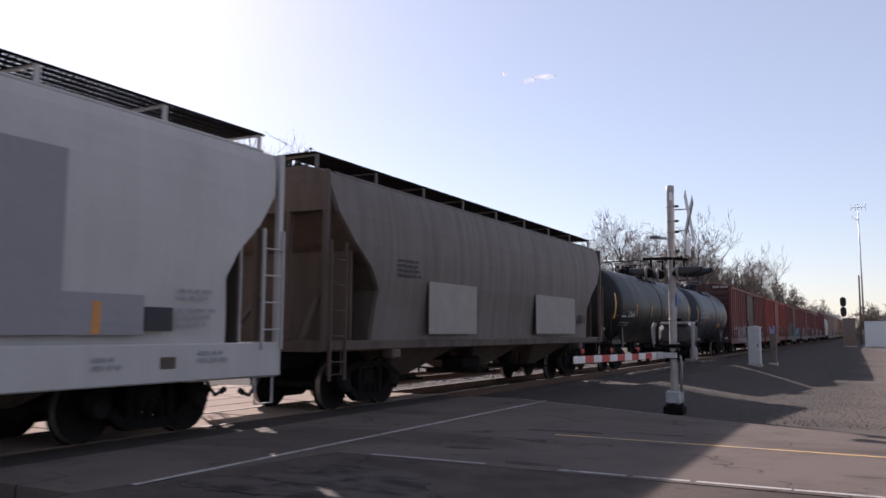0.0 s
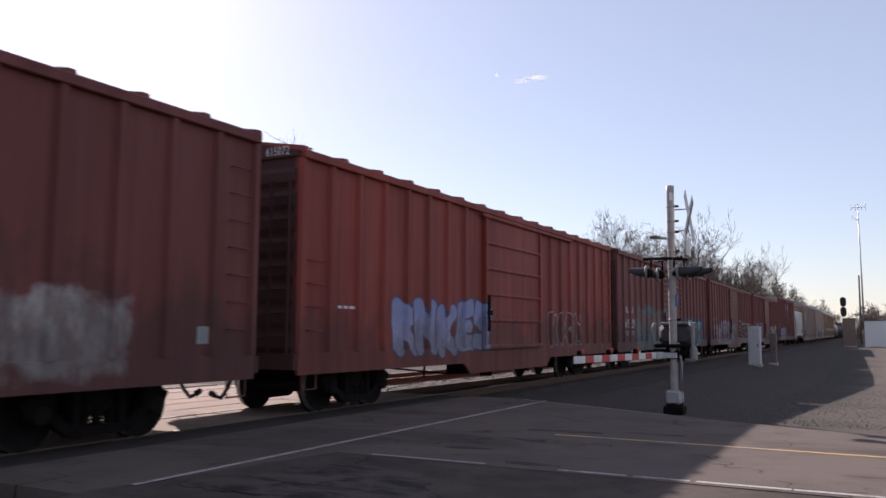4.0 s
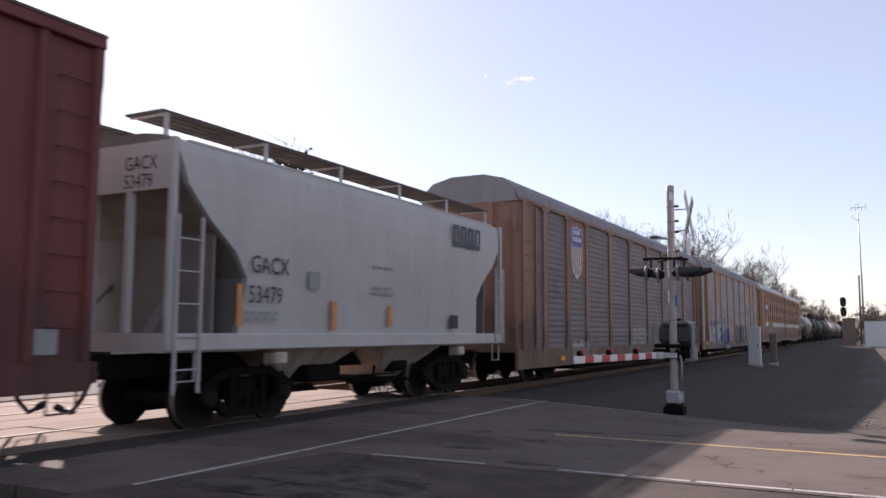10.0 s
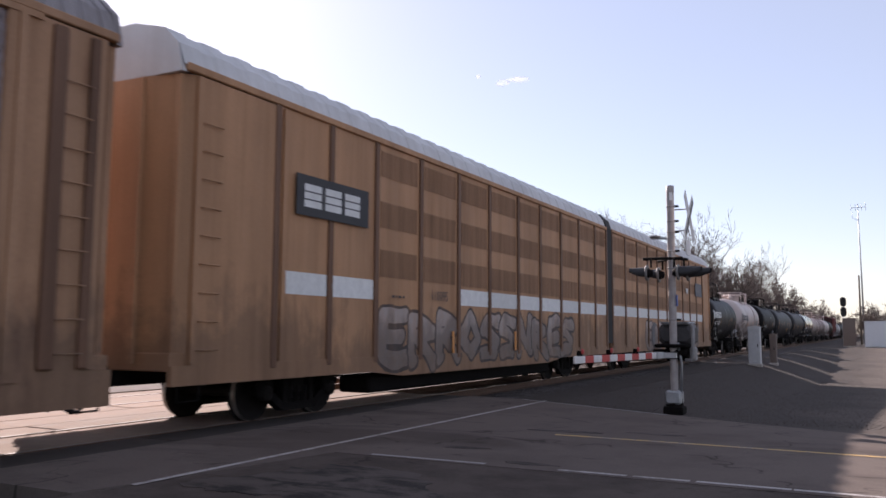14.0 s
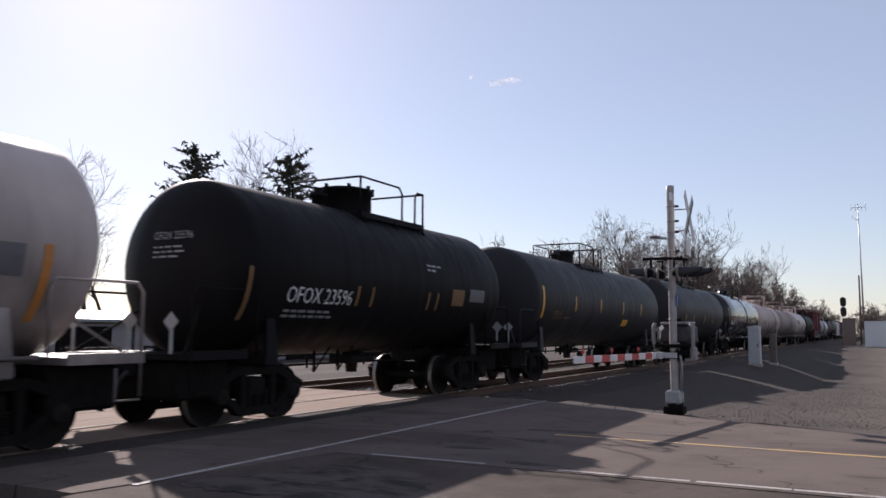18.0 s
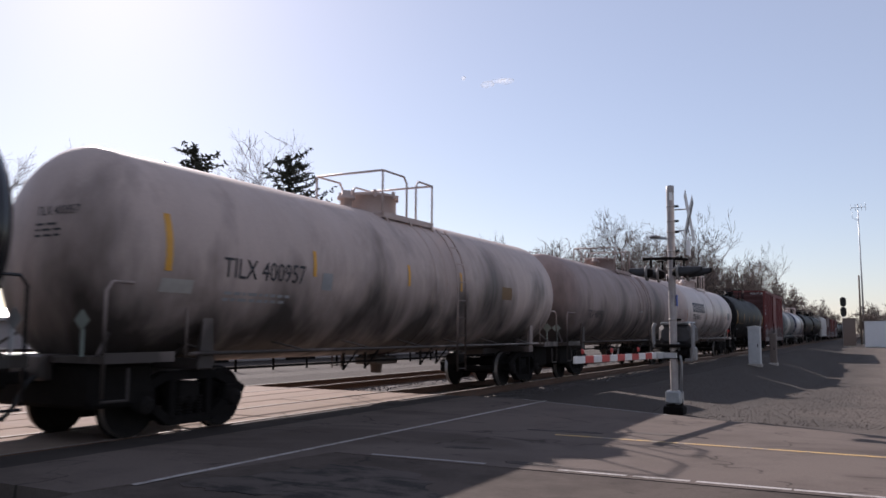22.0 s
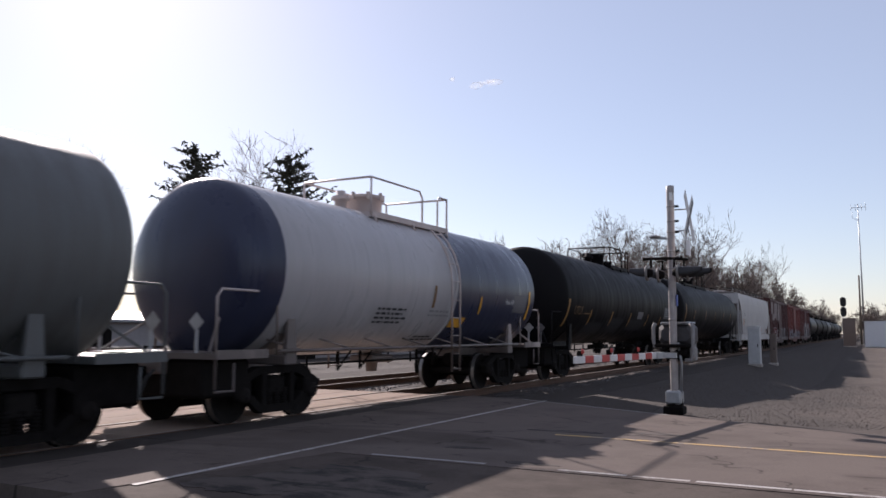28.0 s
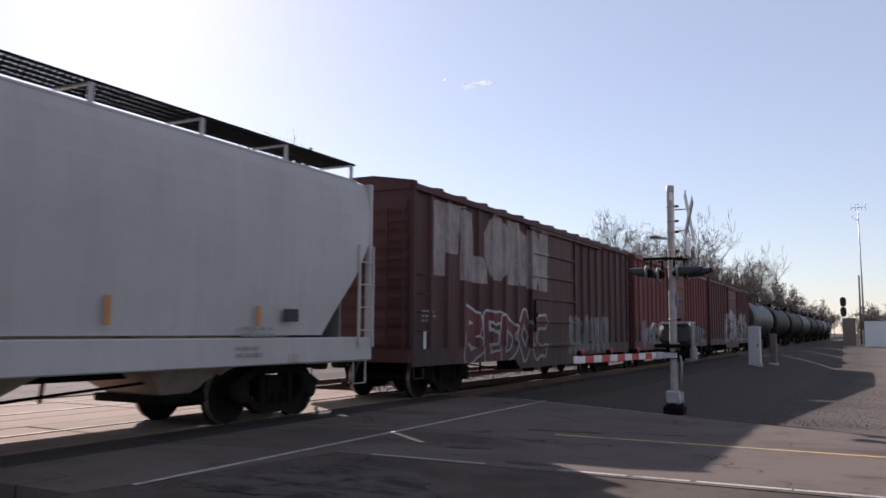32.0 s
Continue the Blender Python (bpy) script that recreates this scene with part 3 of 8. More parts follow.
def stones(n, x0, x1, y0, y1, zf, r0, r1, seed):
    rr = random.Random(seed)
    g = Geo()
    base = [(1, 0, 0), (-1, 0, 0), (0, 1, 0), (0, -1, 0), (0, 0, 1), (0, 0, -1)]
    fc = [(0, 2, 4), (2, 1, 4), (1, 3, 4), (3, 0, 4), (2, 0, 5), (1, 2, 5), (3, 1, 5), (0, 3, 5)]
    for _ in range(n):
        x, y = rr.uniform(x0, x1), y0 + (y1 - y0) * rr.random() ** 1.5
        r = rr.uniform(r0, r1)
        z = zf(x, y)
        a = rr.uniform(0, 6.28)
        ca, sa = math.cos(a), math.sin(a)
        pts = []
        for p in base:
            k = r * rr.uniform(0.7, 1.25)
            u, v, w = p[0] * k, p[1] * k, p[2] * k * 0.75
            pts.append((x + u * ca - v * sa, y + u * sa + v * ca, z + w + 0.25 * r))
        g.add(pts, fc)
    return g


def bed_z(x, y):
    d = min(abs(x - t) for t in TRACKS)
    return -0.185 - 0.05 * max(0, d - 1.3)


tagged(part("ballast_stones", stones(9000, -16.5, -6.6, 17.5, 55, bed_z, 0.02, 0.045, 3), M["stone"], None, fix=False), "loose grey ballast stones", "stones", kind="stuff")
tagged(part("gravel_stones", stones(9000, -5.8, 5, 15.6, 46, ground_z, 0.006, 0.02, 8), M["gravel_stone"], None, fix=False), "loose gravel on the ground", "gravel", kind="stuff")


# ---- the train ----
CARS, WHEELS = [], []      # (thing, place along the track at 0 s), (wheelset, place, its own place in the truck)
WHEEL_R = 0.457


def make_truck_meshes():
    g = Geo()                                   # bolster and brake beams
    g.cbox(-1.05, 1.05, -0.22, 0.22, 0.42, 0.74, 0.04)
    g.lathe([(0.74, 0.3), (0.84, 0.3), (0.84, 0.0)], "z", seg=16)
    for y in (-0.46, 0.46):
        g.beam((-0.8, y, 0.36), (0.8, y, 0.36), 0.08, 0.1)
    bol = g.mesh("bolster", M["steel_dark"])
    g = Geo()                                   # cast side frame with springs
    top = [(-1.12, 0.56), (-0.88, 0.68), (-0.5, 0.84), (0.5, 0.84), (0.88, 0.68), (1.12, 0.56)]
    low = [(-1.02, 0.46), (-0.7, 0.40), (-0.42, 0.2), (0.42, 0.2), (0.7, 0.40), (1.02, 0.46)]
    for line, h in ((top, 0.13), (low, 0.13)):
        for a, b in zip(line, line[1:]):
            g.beam((0, *a), (0, *b), 0.16, h)
    for y in (-0.36, 0.36):
        g.cbox(-0.09, 0.09, y - 0.06, y + 0.06, 0.22, 0.82, 0.02)
    for y in (-0.89, 0.89):
        g.cbox(-0.1, 0.1, y - 0.2, y + 0.2, 0.40, 0.68, 0.03)
    for y in (-0.2, 0.0, 0.2):
        for i in range(6):
            g.lathe([(0.27 + i * 0.045, 0.07), (0.29 + i * 0.045, 0.085), (0.31 + i * 0.045, 0.07)], "z", (0, y, 0), 8)
    fra = g.mesh("side_frame", M["steel_dark"])
    g = Geo()                                   # two wheels on an axle, with bearing caps
    R = WHEEL_R
    for s in (-1, 1):
        k = [(0.685, 0.12), (0.685, R - 0.11), (0.68, R + 0.028), (0.705, R + 0.03), (0.725, R)]
        g.lathe([(s * a, b) for a, b in k], "x", seg=28)
        g.cur = 1
        g.lathe([(s * 0.725, R), (s * 0.815, R - 0.006)], "x", seg=28)
        g.cur = 0
        k = [(0.815, R - 0.006), (0.82, R - 0.05), (0.77, R - 0.09), (0.745, 0.2), (0.80, 0.14), (0.80, 0.1), (0.95, 0.085)]
        g.lathe([(s * a, b) for a, b in k], "x", seg=28)
        g.lathe([(s * 0.95, 0.13), (s * 1.13, 0.13), (s * 1.15, 0.09), (s * 1.15, 0.0)], "x", seg=12)
        for a in (0, 120, 240):
            g.box(s * 1.15, s * 1.165, 0.05 * math.cos(radians(a)) - 0.015, 0.05 * math.cos(radians(a)) + 0.015,
                  0.05 * math.sin(radians(a)) - 0.015, 0.05 * math.sin(radians(a)) + 0.015)
    g.lathe([(-0.7, 0.085), (0.7, 0.085)], "x", seg=10)
    whl = g.mesh("wheelset", [M["wheel"], M["tread"]])
    g = Geo()                                   # coupler head and shank, along -y
    g.cbox(-0.07, 0.07, -0.3, 0.5, 0.78, 0.94, 0.02)
    g.cbox(-0.17, 0.13, -0.56, -0.3, 0.72, 1.0, 0.05)
    g.cbox(0.04, 0.17, -0.68, -0.5, 0.74, 0.98, 0.04)
    cpl = g.mesh("coupler", M["steel_dark"])
    g = Geo()
    g.tube([(0.28, -0.05, 0.88), (0.3, -0.2, 0.78), (0.3, -0.34, 0.52), (0.28, -0.48, 0.36), (0.26, -0.62, 0.42)], 0.032, 7)
    g.tube([(0.26, -0.60, 0.41), (0.26, -0.70, 0.46)], 0.05, 7)
    hose = g.mesh("air_hose", M["rubber"])
    for me in (bol, fra, whl, cpl, hose):
        fix_normals(me)
    return bol, fra, whl, cpl, hose


BOLSTER, SIDE_FRAME, WHEELSET, COUPLER, HOSE = make_truck_meshes()


def gear(car, s, hl, tc):
    """Trucks at -tc and tc, couplers and hoses at both ends."""
    for y in (-tc, tc):
        t = part("truck", BOLSTER, None, car)
        t.location = (0, y, 0)
        for x in (-1, 1):
            part("side_frame", SIDE_FRAME, None, t).location = (x * 1.0, 0, 0)
        for dy in (-0.89, 0.89):
            w = part("wheelset", WHEELSET, None, t)
            w.location = (0, dy, WHEEL_R)
            WHEELS.append((w, s + y + dy, dy))
    for e in (-1, 1):
        for me in (COUPLER, HOSE):
            o = part(me.name.split(".")[0], me, None, car)
            o.location = (0, e * hl, 0)
            o.rotation_euler = (0, 0, 0 if e < 0 else math.pi)
    CARS.append((car, s))


def underframe(car, hl, z=0.85, mat=None, low=0.0):
    """Centre sill, cross bearers, brake cylinder, pipe and rods beneath a car."""
    mat = mat or M["steel_dark"]
    g = Geo()
    g.cbox(-0.33, 0.33, -hl, hl, z - 0.12, z + 0.22, 0.03)
    part("centre_sill", g, mat, car)
    g = Geo()
    g.lathe([(-0.3, 0.0), (-0.3, 0.16), (0.3, 0.16), (0.3, 0.0)], "y", (0.75, 1.6, z - 0.12 - low), 12)
    part("brake_cylinder", g, mat, car)
    part("air_reservoir", Geo().cbox(0.5, 1.1, -1.9, -0.9, z - 0.32 - low, z - 0.02, 0.04), mat, car)
    g = Geo()
    pts = [(0.55, -hl + 3.2, z - 0.1), (0.6, -2.0, z - 0.32 - low), (0.6, 2.0, z - 0.32 - low), (0.55, hl - 3.2, z - 0.1)]
    g.tube(pts, 0.022, 5)
    for y in (-3.2, -1.2, 1.0, 2.9):
        if abs(y) < hl - 3:
            g.beam((0.6, y, z - 0.34 - low), (0.6, y + 0.05, z), 0.04, 0.04)
    g.beam((0.45, 0.2, z - 0.42 - low), (0.75, 0.35, z - 0.42 - low), 0.05, 0.12)
    part("brake_rod", g, mat, car)


def ladder(car, x, y, z0, z1, w=0.42, axis="y", mat=None, step=0.38, rails=True, name="ladder"):
    """Rungs between two rails. axis: the way in which the rungs run."""
    g = Geo()
    n = max(2, int(round((z1 - z0) / step)))
    for i in range(n):
        z = z0 + (z1 - z0) * (i + 0.5) / n
        if axis == "y":
            if rails:
                g.tube([(x, y - w / 2, z), (x, y + w / 2, z)], 0.014, 5)
            else:
                b = x - 0.07 * (1 if x > 0 else -1)
                q = Geo().tube([(b, y - w / 2, z), (x, y - w / 2, z), (x, y + w / 2, z), (b, y + w / 2, z)], 0.011, 5)
                part("grab_iron", q, mat or M["steel_dark"], car)
        else:
            g.tube([(x - w / 2, y, z), (x + w / 2, y, z)], 0.014, 5)
    if rails:
        for e in (-1, 1):
            if axis == "y":
                g.beam((x, y + e * w / 2, z0 - 0.1), (x, y + e * w / 2, z1 + 0.1), 0.05, 0.03)
            else:
                g.beam((x + e * w / 2, y, z0 - 0.1), (x + e * w / 2, y, z1 + 0.1), 0.03, 0.05)
        return part(name, g, mat or M["steel_dark"], car)


def steps(car, hl, x, z, mat):
    """Sill step under each corner."""
    for sx in (-1, 1):
        for e in (-1, 1):
            g = Geo()
            y = e * (hl - 0.35)
            g.tube([(sx * x, y - 0.2, z), (sx * x, y - 0.2, z - 0.42), (sx * x, y + 0.2, z - 0.42), (sx * x, y + 0.2, z)], 0.018, 5)
            part("sill_step", g, mat, car)


def boxcar(s0, s1, H, body, label, posts=(8, 8), door=(-1.9, 2.1), door_mat=None, ribs=5, rise=0.2, flat=False, plug=False,
           belly=0.25, marks=(), end_mark=None, posts_w=0.09, post_ys=None, roof_mat=None, post_mat=None, end_mat=None, gear_in=2.45, cap=None):
    s, hl = (s0 + s1) / 2, (s1 - s0) / 2
    car = thing("boxcar", label, "freight car", "cars of the train")
    gear(car, s, hl, hl - gear_in)
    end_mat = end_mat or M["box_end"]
    underframe(car, hl, 0.9, low=0.13)
    post_mat, door_mat, roof_mat = post_mat or body, door_mat or body, roof_mat or body
    W = 1.47
    part("body", Geo().cbox(-W, W, -hl, hl, 0.98, H, 0.03), body, car)
    for sx in (-1, 1):
        g = Geo()
        d, zs = 2.9, 0.75
        ring = [(-hl, zs), (-hl, 1.12), (hl, 1.12), (hl, zs)]
        if belly:
            ring += [(d, zs), (d - 0.35, zs - belly), (-d + 0.35, zs - belly), (-d, zs)]
        g.prism(ring, "x", sx * (W - 0.02), sx * (W + 0.04))
        part("side_sill", g, body, car)
        part("top_chord", Geo().cbox(min(sx * (W - 0.03), sx * (W + 0.1)), max(sx * (W - 0.03), sx * (W + 0.1)), -hl, hl, H - 0.13, H + 0.02, 0.015), body, car)
        ys = [-hl + 0.05] + [-hl + (door[0] + hl) * i / posts[0] for i in range(1, posts[0])] + \
             [door[1] + (hl - door[1]) * i / posts[1] for i in range(1, posts[1])] + [hl - 0.05]
        for y in post_ys or ys:
            g = Geo()
            a, b = posts_w, posts_w * 0.55
            g.prism([(sx * W, y - a), (sx * (W + 0.07), y - b), (sx * (W + 0.07), y + b), (sx * W, y + a)], "z", 1.12, H - 0.13)
            part("side_post", g, post_mat, car)
        # door with its ribs, frame and gear
        g = Geo()
        lo, hi = 1.14, H - 0.22
        x0, x1 = sx * (W + 0.01), sx * (W + 0.06)
        g.box(x0, x1, door[0] + 0.1, door[1] - 0.1, lo, hi)
        dr = part("door", g, door_mat, car)
        leaves = [(door[0] + 0.1, door[1] - 0.1)] if not plug else [(door[0] + 0.1, (door[0] + door[1]) / 2 - 0.03), ((door[0] + door[1]) / 2 + 0.03, door[1] - 0.1)]
        for a, b in leaves:
            g = Geo()
            for i in range(ribs + 1):
                z = lo + (hi - lo) * i / ribs
                g.cbox(min(x1, x1 + sx * 0.05), max(x1, x1 + sx * 0.05), a, b, z - 0.035, z + 0.035, 0.012)
            for y in (a + 0.04, b - 0.04):
                g.box(x1, x1 + sx * 0.05, y - 0.04, y + 0.04, lo, hi)
            part("door_frame", g, door_mat, dr)
            if plug:
                for k in (0.33, 0.62):
                    y = a + (b - a) * k
                    g = Geo().tube([(x1 + sx * 0.09, y, lo + 0.1), (x1 + sx * 0.09, y, hi - 0.1)], 0.025, 6)
                    for z in (lo + 0.15, (lo + hi) / 2, hi - 0.2):
                        g.box(x1, x1 + sx * 0.12, y - 0.07, y + 0.07, z - 0.05, z + 0.05)
                    part("lock_bar", g, door_mat, dr)
                g = Geo().cbox(min(x1, x1 + sx * 0.12), max(x1, x1 + sx * 0.12), (a + b) / 2 - 0.12, (a + b) / 2 + 0.12, 2.0, 2.5, 0.03)
                part("door_handle", g, door_mat, dr)
            else:
                g = Geo().box(x1, x1 + sx * 0.09, a + 0.05, a + 0.3, 1.9, 2.02).box(x1, x1 + sx * 0.09, a + 0.1, a + 0.18, 1.5, 2.4)
                part("door_handle", g, M["steel_dark"], dr)
        for z in (1.1, H - 0.2):
            g = Geo().cbox(min(x1, x1 + sx * 0.07), max(x1, x1 + sx * 0.07), door[0] - (0 if z < 2 else 0.1), min(hl - 0.1, door[1] + (0.1 if z < 2 else 2.6)), z - 0.04, z + 0.05, 0.015)
            part("door_track", g, body, car)
        for e in (-1, 1):
            ladder(car, sx * (W + 0.1), e * (hl - 0.42), 1.3, 2.9 if e < 0 else H - 0.4, 0.4, "y", body, 0.42, False)
    g = Geo()
    e0 = 0.03
    if flat:
        g.prism([(-W - 0.1, H + 0.02), (-W - 0.1, H + 0.06), (0, H + 0.1), (W + 0.1, H + 0.06), (W + 0.1, H + 0.02)], "y", -hl, hl)
    else:
        g.prism([(-W - 0.08, H), (-W - 0.06, H + e0), (-0.5, H + rise), (0.5, H + rise), (W + 0.06, H + e0), (W + 0.08, H)], "y", -hl, hl)
        n = int(hl * 2 / 1.15)
        for i in range(n + 1):
            y = -hl + 0.06 + (2 * hl - 0.12) * i / n
            k = 0.05
            g.prism([(-W - 0.09, H + 0.0), (-W - 0.07, H + e0 + k), (-0.5, H + rise + k), (0.5, H + rise + k), (W + 0.07, H + e0 + k), (W + 0.09, H)], "y", y - 0.06, y + 0.06)
    part("roof", g, roof_mat, car)
    for e in (-1, 1):
        n = 8
        zs = [1.08]
        for i in range(n):
            z = 1.3 + (H - 1.75) * i / (n - 1)
            zs += [z - 0.17, z - 0.08, z + 0.08, z + 0.17]
        pr = [(zs[0], hl)] + [(z, hl + (0.004 if i % 4 in (0, 3) else 0.045)) for i, z in enumerate(zs[1:])] + [(H - 0.05, hl + 0.004)]
        g = Geo().rows([[(x, e * (y if abs(x) < 1.4 else hl - 0.02), z) for z, y in pr] for x in (-1.42, -1.36, 1.36, 1.42)], False)
        part("end_panel", g, end_mat, car)
        if not flat:
            part("gable_plate", Geo().prism([(-W, H - 0.1), (-W, H), (-0.5, H + rise), (0.5, H + rise), (W, H), (W, H - 0.1)], "y", e * (hl - 0.02), e * (hl + 0.05)), end_mat, car)
        if cap:
            part("end_cap", Geo().cbox(-W, W, e * hl - 0.05, e * hl + 0.05, H - 0.64, H + 0.015, 0.01), cap, car, "pale pinkish end plate")
        part("end_sill", Geo().box(-1.5, 1.5, e * (hl - 0.05), e * (hl + 0.12), 0.84, 1.1), end_mat, car)
        ladder(car, 1.15 * -e, e * (hl + 0.12), 1.2, H - (1.2 if cap else 0.6), 0.4, "x", end_mat, 0.42)
    g = Geo().lathe([(-0.02, 0.26), (0.02, 0.28), (0.02, 0.24), (-0.02, 0.24)], "y", (-0.75, hl + 0.2, 2.5), 14)
    part("brake_wheel", g, M["steel_dark"], car)
    steps(car, hl, W, 0.92, body)
    for k in marks:
        mark(car, W + 0.012, *k)
    if end_mark and cap:
        stencil(car, end_mark, 0.24, -0.34, H - 0.87, -hl - 0.056, M["white"], "end_stencil", 0.8, "y")
    elif end_mark:
        stencil(car, end_mark, 0.15, 0.35 if len(end_mark) > 8 else 0.75, H - (0.25 if flat else 0.06), -hl - 0.056, M["white"], "end_stencil", 0.8, "y")
    return car


def mark(car, x, kind, *a):
    """One mark on a car's side: writing, bars, a plate or a reflector."""
    if kind == "t":
        text, size, y, z, m = a
        stencil(car, text, size, y, z, x + 0.01, M[m])
    elif kind == "b":
        y, z, rows, width, m = a
        bars(car, y, z, x + 0.01, M[m], rows, width)
    elif kind == "d":
        y, z, rows, width, m = a
        bars(car, y, z, x + 0.052, M[m], rows, width, 0.055, 0.12)
    elif kind == "l":
        y, z, w, h, m, n = a
        logo(car, y, z, w, h, m, n, None, x + 0.012)
    elif kind == "p":
        y0, y1, z0, z1, m = a
        t = 0.001 if m == "hop_patch" else 0.006
        part("plate", Geo().box(x - 0.01, x + t, y0, y1, z0, z1), M[m], car)


def loft(g, levels):
    """Closed skin through rectangles: (z, half width, end at -y, end at +y) with rounded corners."""
    rows = []
    for z, w, a, b in levels:
        c = min(0.05, w * 0.3)
        rows.append([(-w, a + c, z), (-w + c, a, z), (w - c, a, z), (w, a + c, z), (w, b - c, z), (w - c, b, z), (-w + c, b, z), (-w, b - c, z)])
    n0 = len(g.f)
    g.rows(rows, True, True, False)
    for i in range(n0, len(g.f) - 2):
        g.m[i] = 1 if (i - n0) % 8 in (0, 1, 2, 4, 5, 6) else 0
    return g


def hopper(s0, s1, Z, body, label, bays=3, inset=1.95, sill_z=(1.12, 1.42), sill_mat=None, marks=(), bay_mat=None, end_mat=None, grate=True, low=1.42, curve=((0.0, 0.92), (0.04, 0.92), (0.3, 1.0), (0.433, 0.8), (0.574, 0.42), (0.735, 0.12), (0.9, 0.03), (1.0, 0.0)),
           end_mark=None, board=0.22, board_mat=None, mark_mat="dark_stencil", ribs=0, round_side=0.06, gusset=False, far_curve=None):
    s, hl = (s0 + s1) / 2, (s1 - s0) / 2
    car = thing("covered_hopper", label, "freight car", "cars of the train")
    gear(car, s, hl, hl - 2.2)
    underframe(car, hl, 0.9)
    sill_mat, bay_mat, end_mat = sill_mat or body, bay_mat or body, end_mat or body
    W = 1.5
    prof = [(1.0, 0.9, 0.02), (0.985, 1.22, 0.04), (0.955, 1.42, 0.1), (0.88, W, 0.3), (0.72, W + round_side, 0.75), (0.55, W + round_side * 1.3, 1.25), (0.38, W + round_side, 1.7), (0.2, W + 0.02, inset), (0.0, W - 0.03, inset)]
    g = Geo()
    pt, pw = [p[0] for p in reversed(prof)], [p[1] for p in reversed(prof)]
    lev = []
    for t in (0.0, 0.1, 0.2, 0.3, 0.37, 0.433, 0.5, 0.574, 0.65, 0.735, 0.82, 0.9, 0.955, 0.985, 1.0):
        i = inset * float(np.interp(t, [c[0] for c in curve], [c[1] for c in curve]))
        j = inset * float(np.interp(t, [c[0] for c in far_curve or curve], [c[1] for c in far_curve or curve]))
        lev.append((low + (Z - low) * t, float(np.interp(t, pt, pw)), -hl + 0.06 + i, hl - 0.06 - j))
    loft(g, lev)
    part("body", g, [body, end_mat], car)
    if gusset:
        for sx in (-1, 1):
            for e in (-1, 1):
                q = [(hl - 0.06 - inset - 0.1, low), (hl - 0.06 - inset * 0.42, low)] + [(hl - 0.06 - inset * k, z) for k, z in ((0.6, low + 0.12), (0.78, low + 0.3), (0.9, low + 0.55), (0.98, low + 0.9))] + [(hl - 0.06 - inset - 0.1, low + 0.9)]
                part("gusset", Geo().prism([(e * a, b) for a, b in q], "x", sx * 1.5, sx * 1.53), body, car)
    for sx in (-1, 1):
        part("side_sill", Geo().cbox(min(sx * 1.42, sx * 1.57), max(sx * 1.42, sx * 1.57), -hl + 0.1, hl - 0.1, *sill_z, 0.02), sill_mat, car)
        for e in (-1, 1):
            y = e * (hl - 0.05)
            part("corner_post", Geo().cbox(min(sx * 1.44, sx * 1.54), max(sx * 1.44, sx * 1.54), y - 0.06, y + 0.06, sill_z[0], Z - 0.12, 0.015), sill_mat, car)
            part("jacking_pad", Geo().cbox(min(sx * 1.3, sx * 1.58), max(sx * 1.3, sx * 1.58), e * (hl - 2.4) - 0.16, e * (hl - 2.4) + 0.16, 0.95, 1.15, 0.03), bay_mat, car)
            ladder(car, sx * 1.6, e * (hl - 0.3), 0.72 if e < 0 else 1.3, 3.0, 0.46, "y", sill_mat, 0.42)
            g = Geo()
            g.beam((sx * 0.9, y, sill_z[0]), (sx * 0.55, e * (hl - 1.6), 3.0), 0.1, 0.06)
            part("end_brace", g, end_mat, car)
        # long roof edge angle
        part("roof_edge", Geo().cbox(min(sx * 1.33, sx * 1.42), max(sx * 1.33, sx * 1.42), -hl + 0.4, hl - 0.4, low + (Z - low) * 0.955, low + (Z - low) * 0.955 + 0.05, 0.01), body, car)
    for e in (-1, 1):
        g = Geo()
        g.box(-1.45, 1.45, e * (hl - 1.9), e * hl, sill_z[0] - 0.02, sill_z[0] + 0.06)
        g.box(-1.5, 1.5, e * (hl - 0.16), e * hl, sill_z[0], sill_z[1])
        part("end_platform", g, sill_mat, car)
        part("top_beam", Geo().box(-1.45, 1.45, e * (hl - 0.16), e * (hl - 0.06), Z - 0.3, Z - 0.14), sill_mat, car)
        part("end_bulkhead", Geo().box(-1.45, 1.45, e * (hl - 0.95), e * (hl - 0.9), sill_z[0], 3.0), end_mat, car)
        part("end_plate", Geo().box(-1.44, 1.44, e * (hl - 0.05), e * (hl - 0.01), Z - 0.85, Z - 0.3), sill_mat, car)
        for x in (-0.85, -0.1, 0.65):
            part("end_post", Geo().cbox(x - 0.05, x + 0.05, min(e * (hl - 0.12), e * hl), max(e * (hl - 0.12), e * hl), sill_z[1], Z - 0.85, 0.015), sill_mat, car)
    n = bays
    a, b = -hl + max(2.2, inset), hl - max(2.2, inset)
    for i in range(n):
        y0, y1 = a + (b - a) * i / n, a + (b - a) * (i + 1) / n
        c = (y0 + y1) / 2
        g = Geo()
        loft(g, [(0.52, 0.55, c - 0.35, c + 0.35), (low + 0.01, W - 0.08, y0 + 0.06, y1 - 0.06)])
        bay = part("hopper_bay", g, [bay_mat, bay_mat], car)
        g = Geo().box(-0.75, 0.75, c - 0.42, c + 0.42, 0.4, 0.52)
        g.tube([(0.5, c, 0.46), (1.15, c, 0.46)], 0.03, 6)
        part("outlet_gate", g, M["steel_dark"], bay)
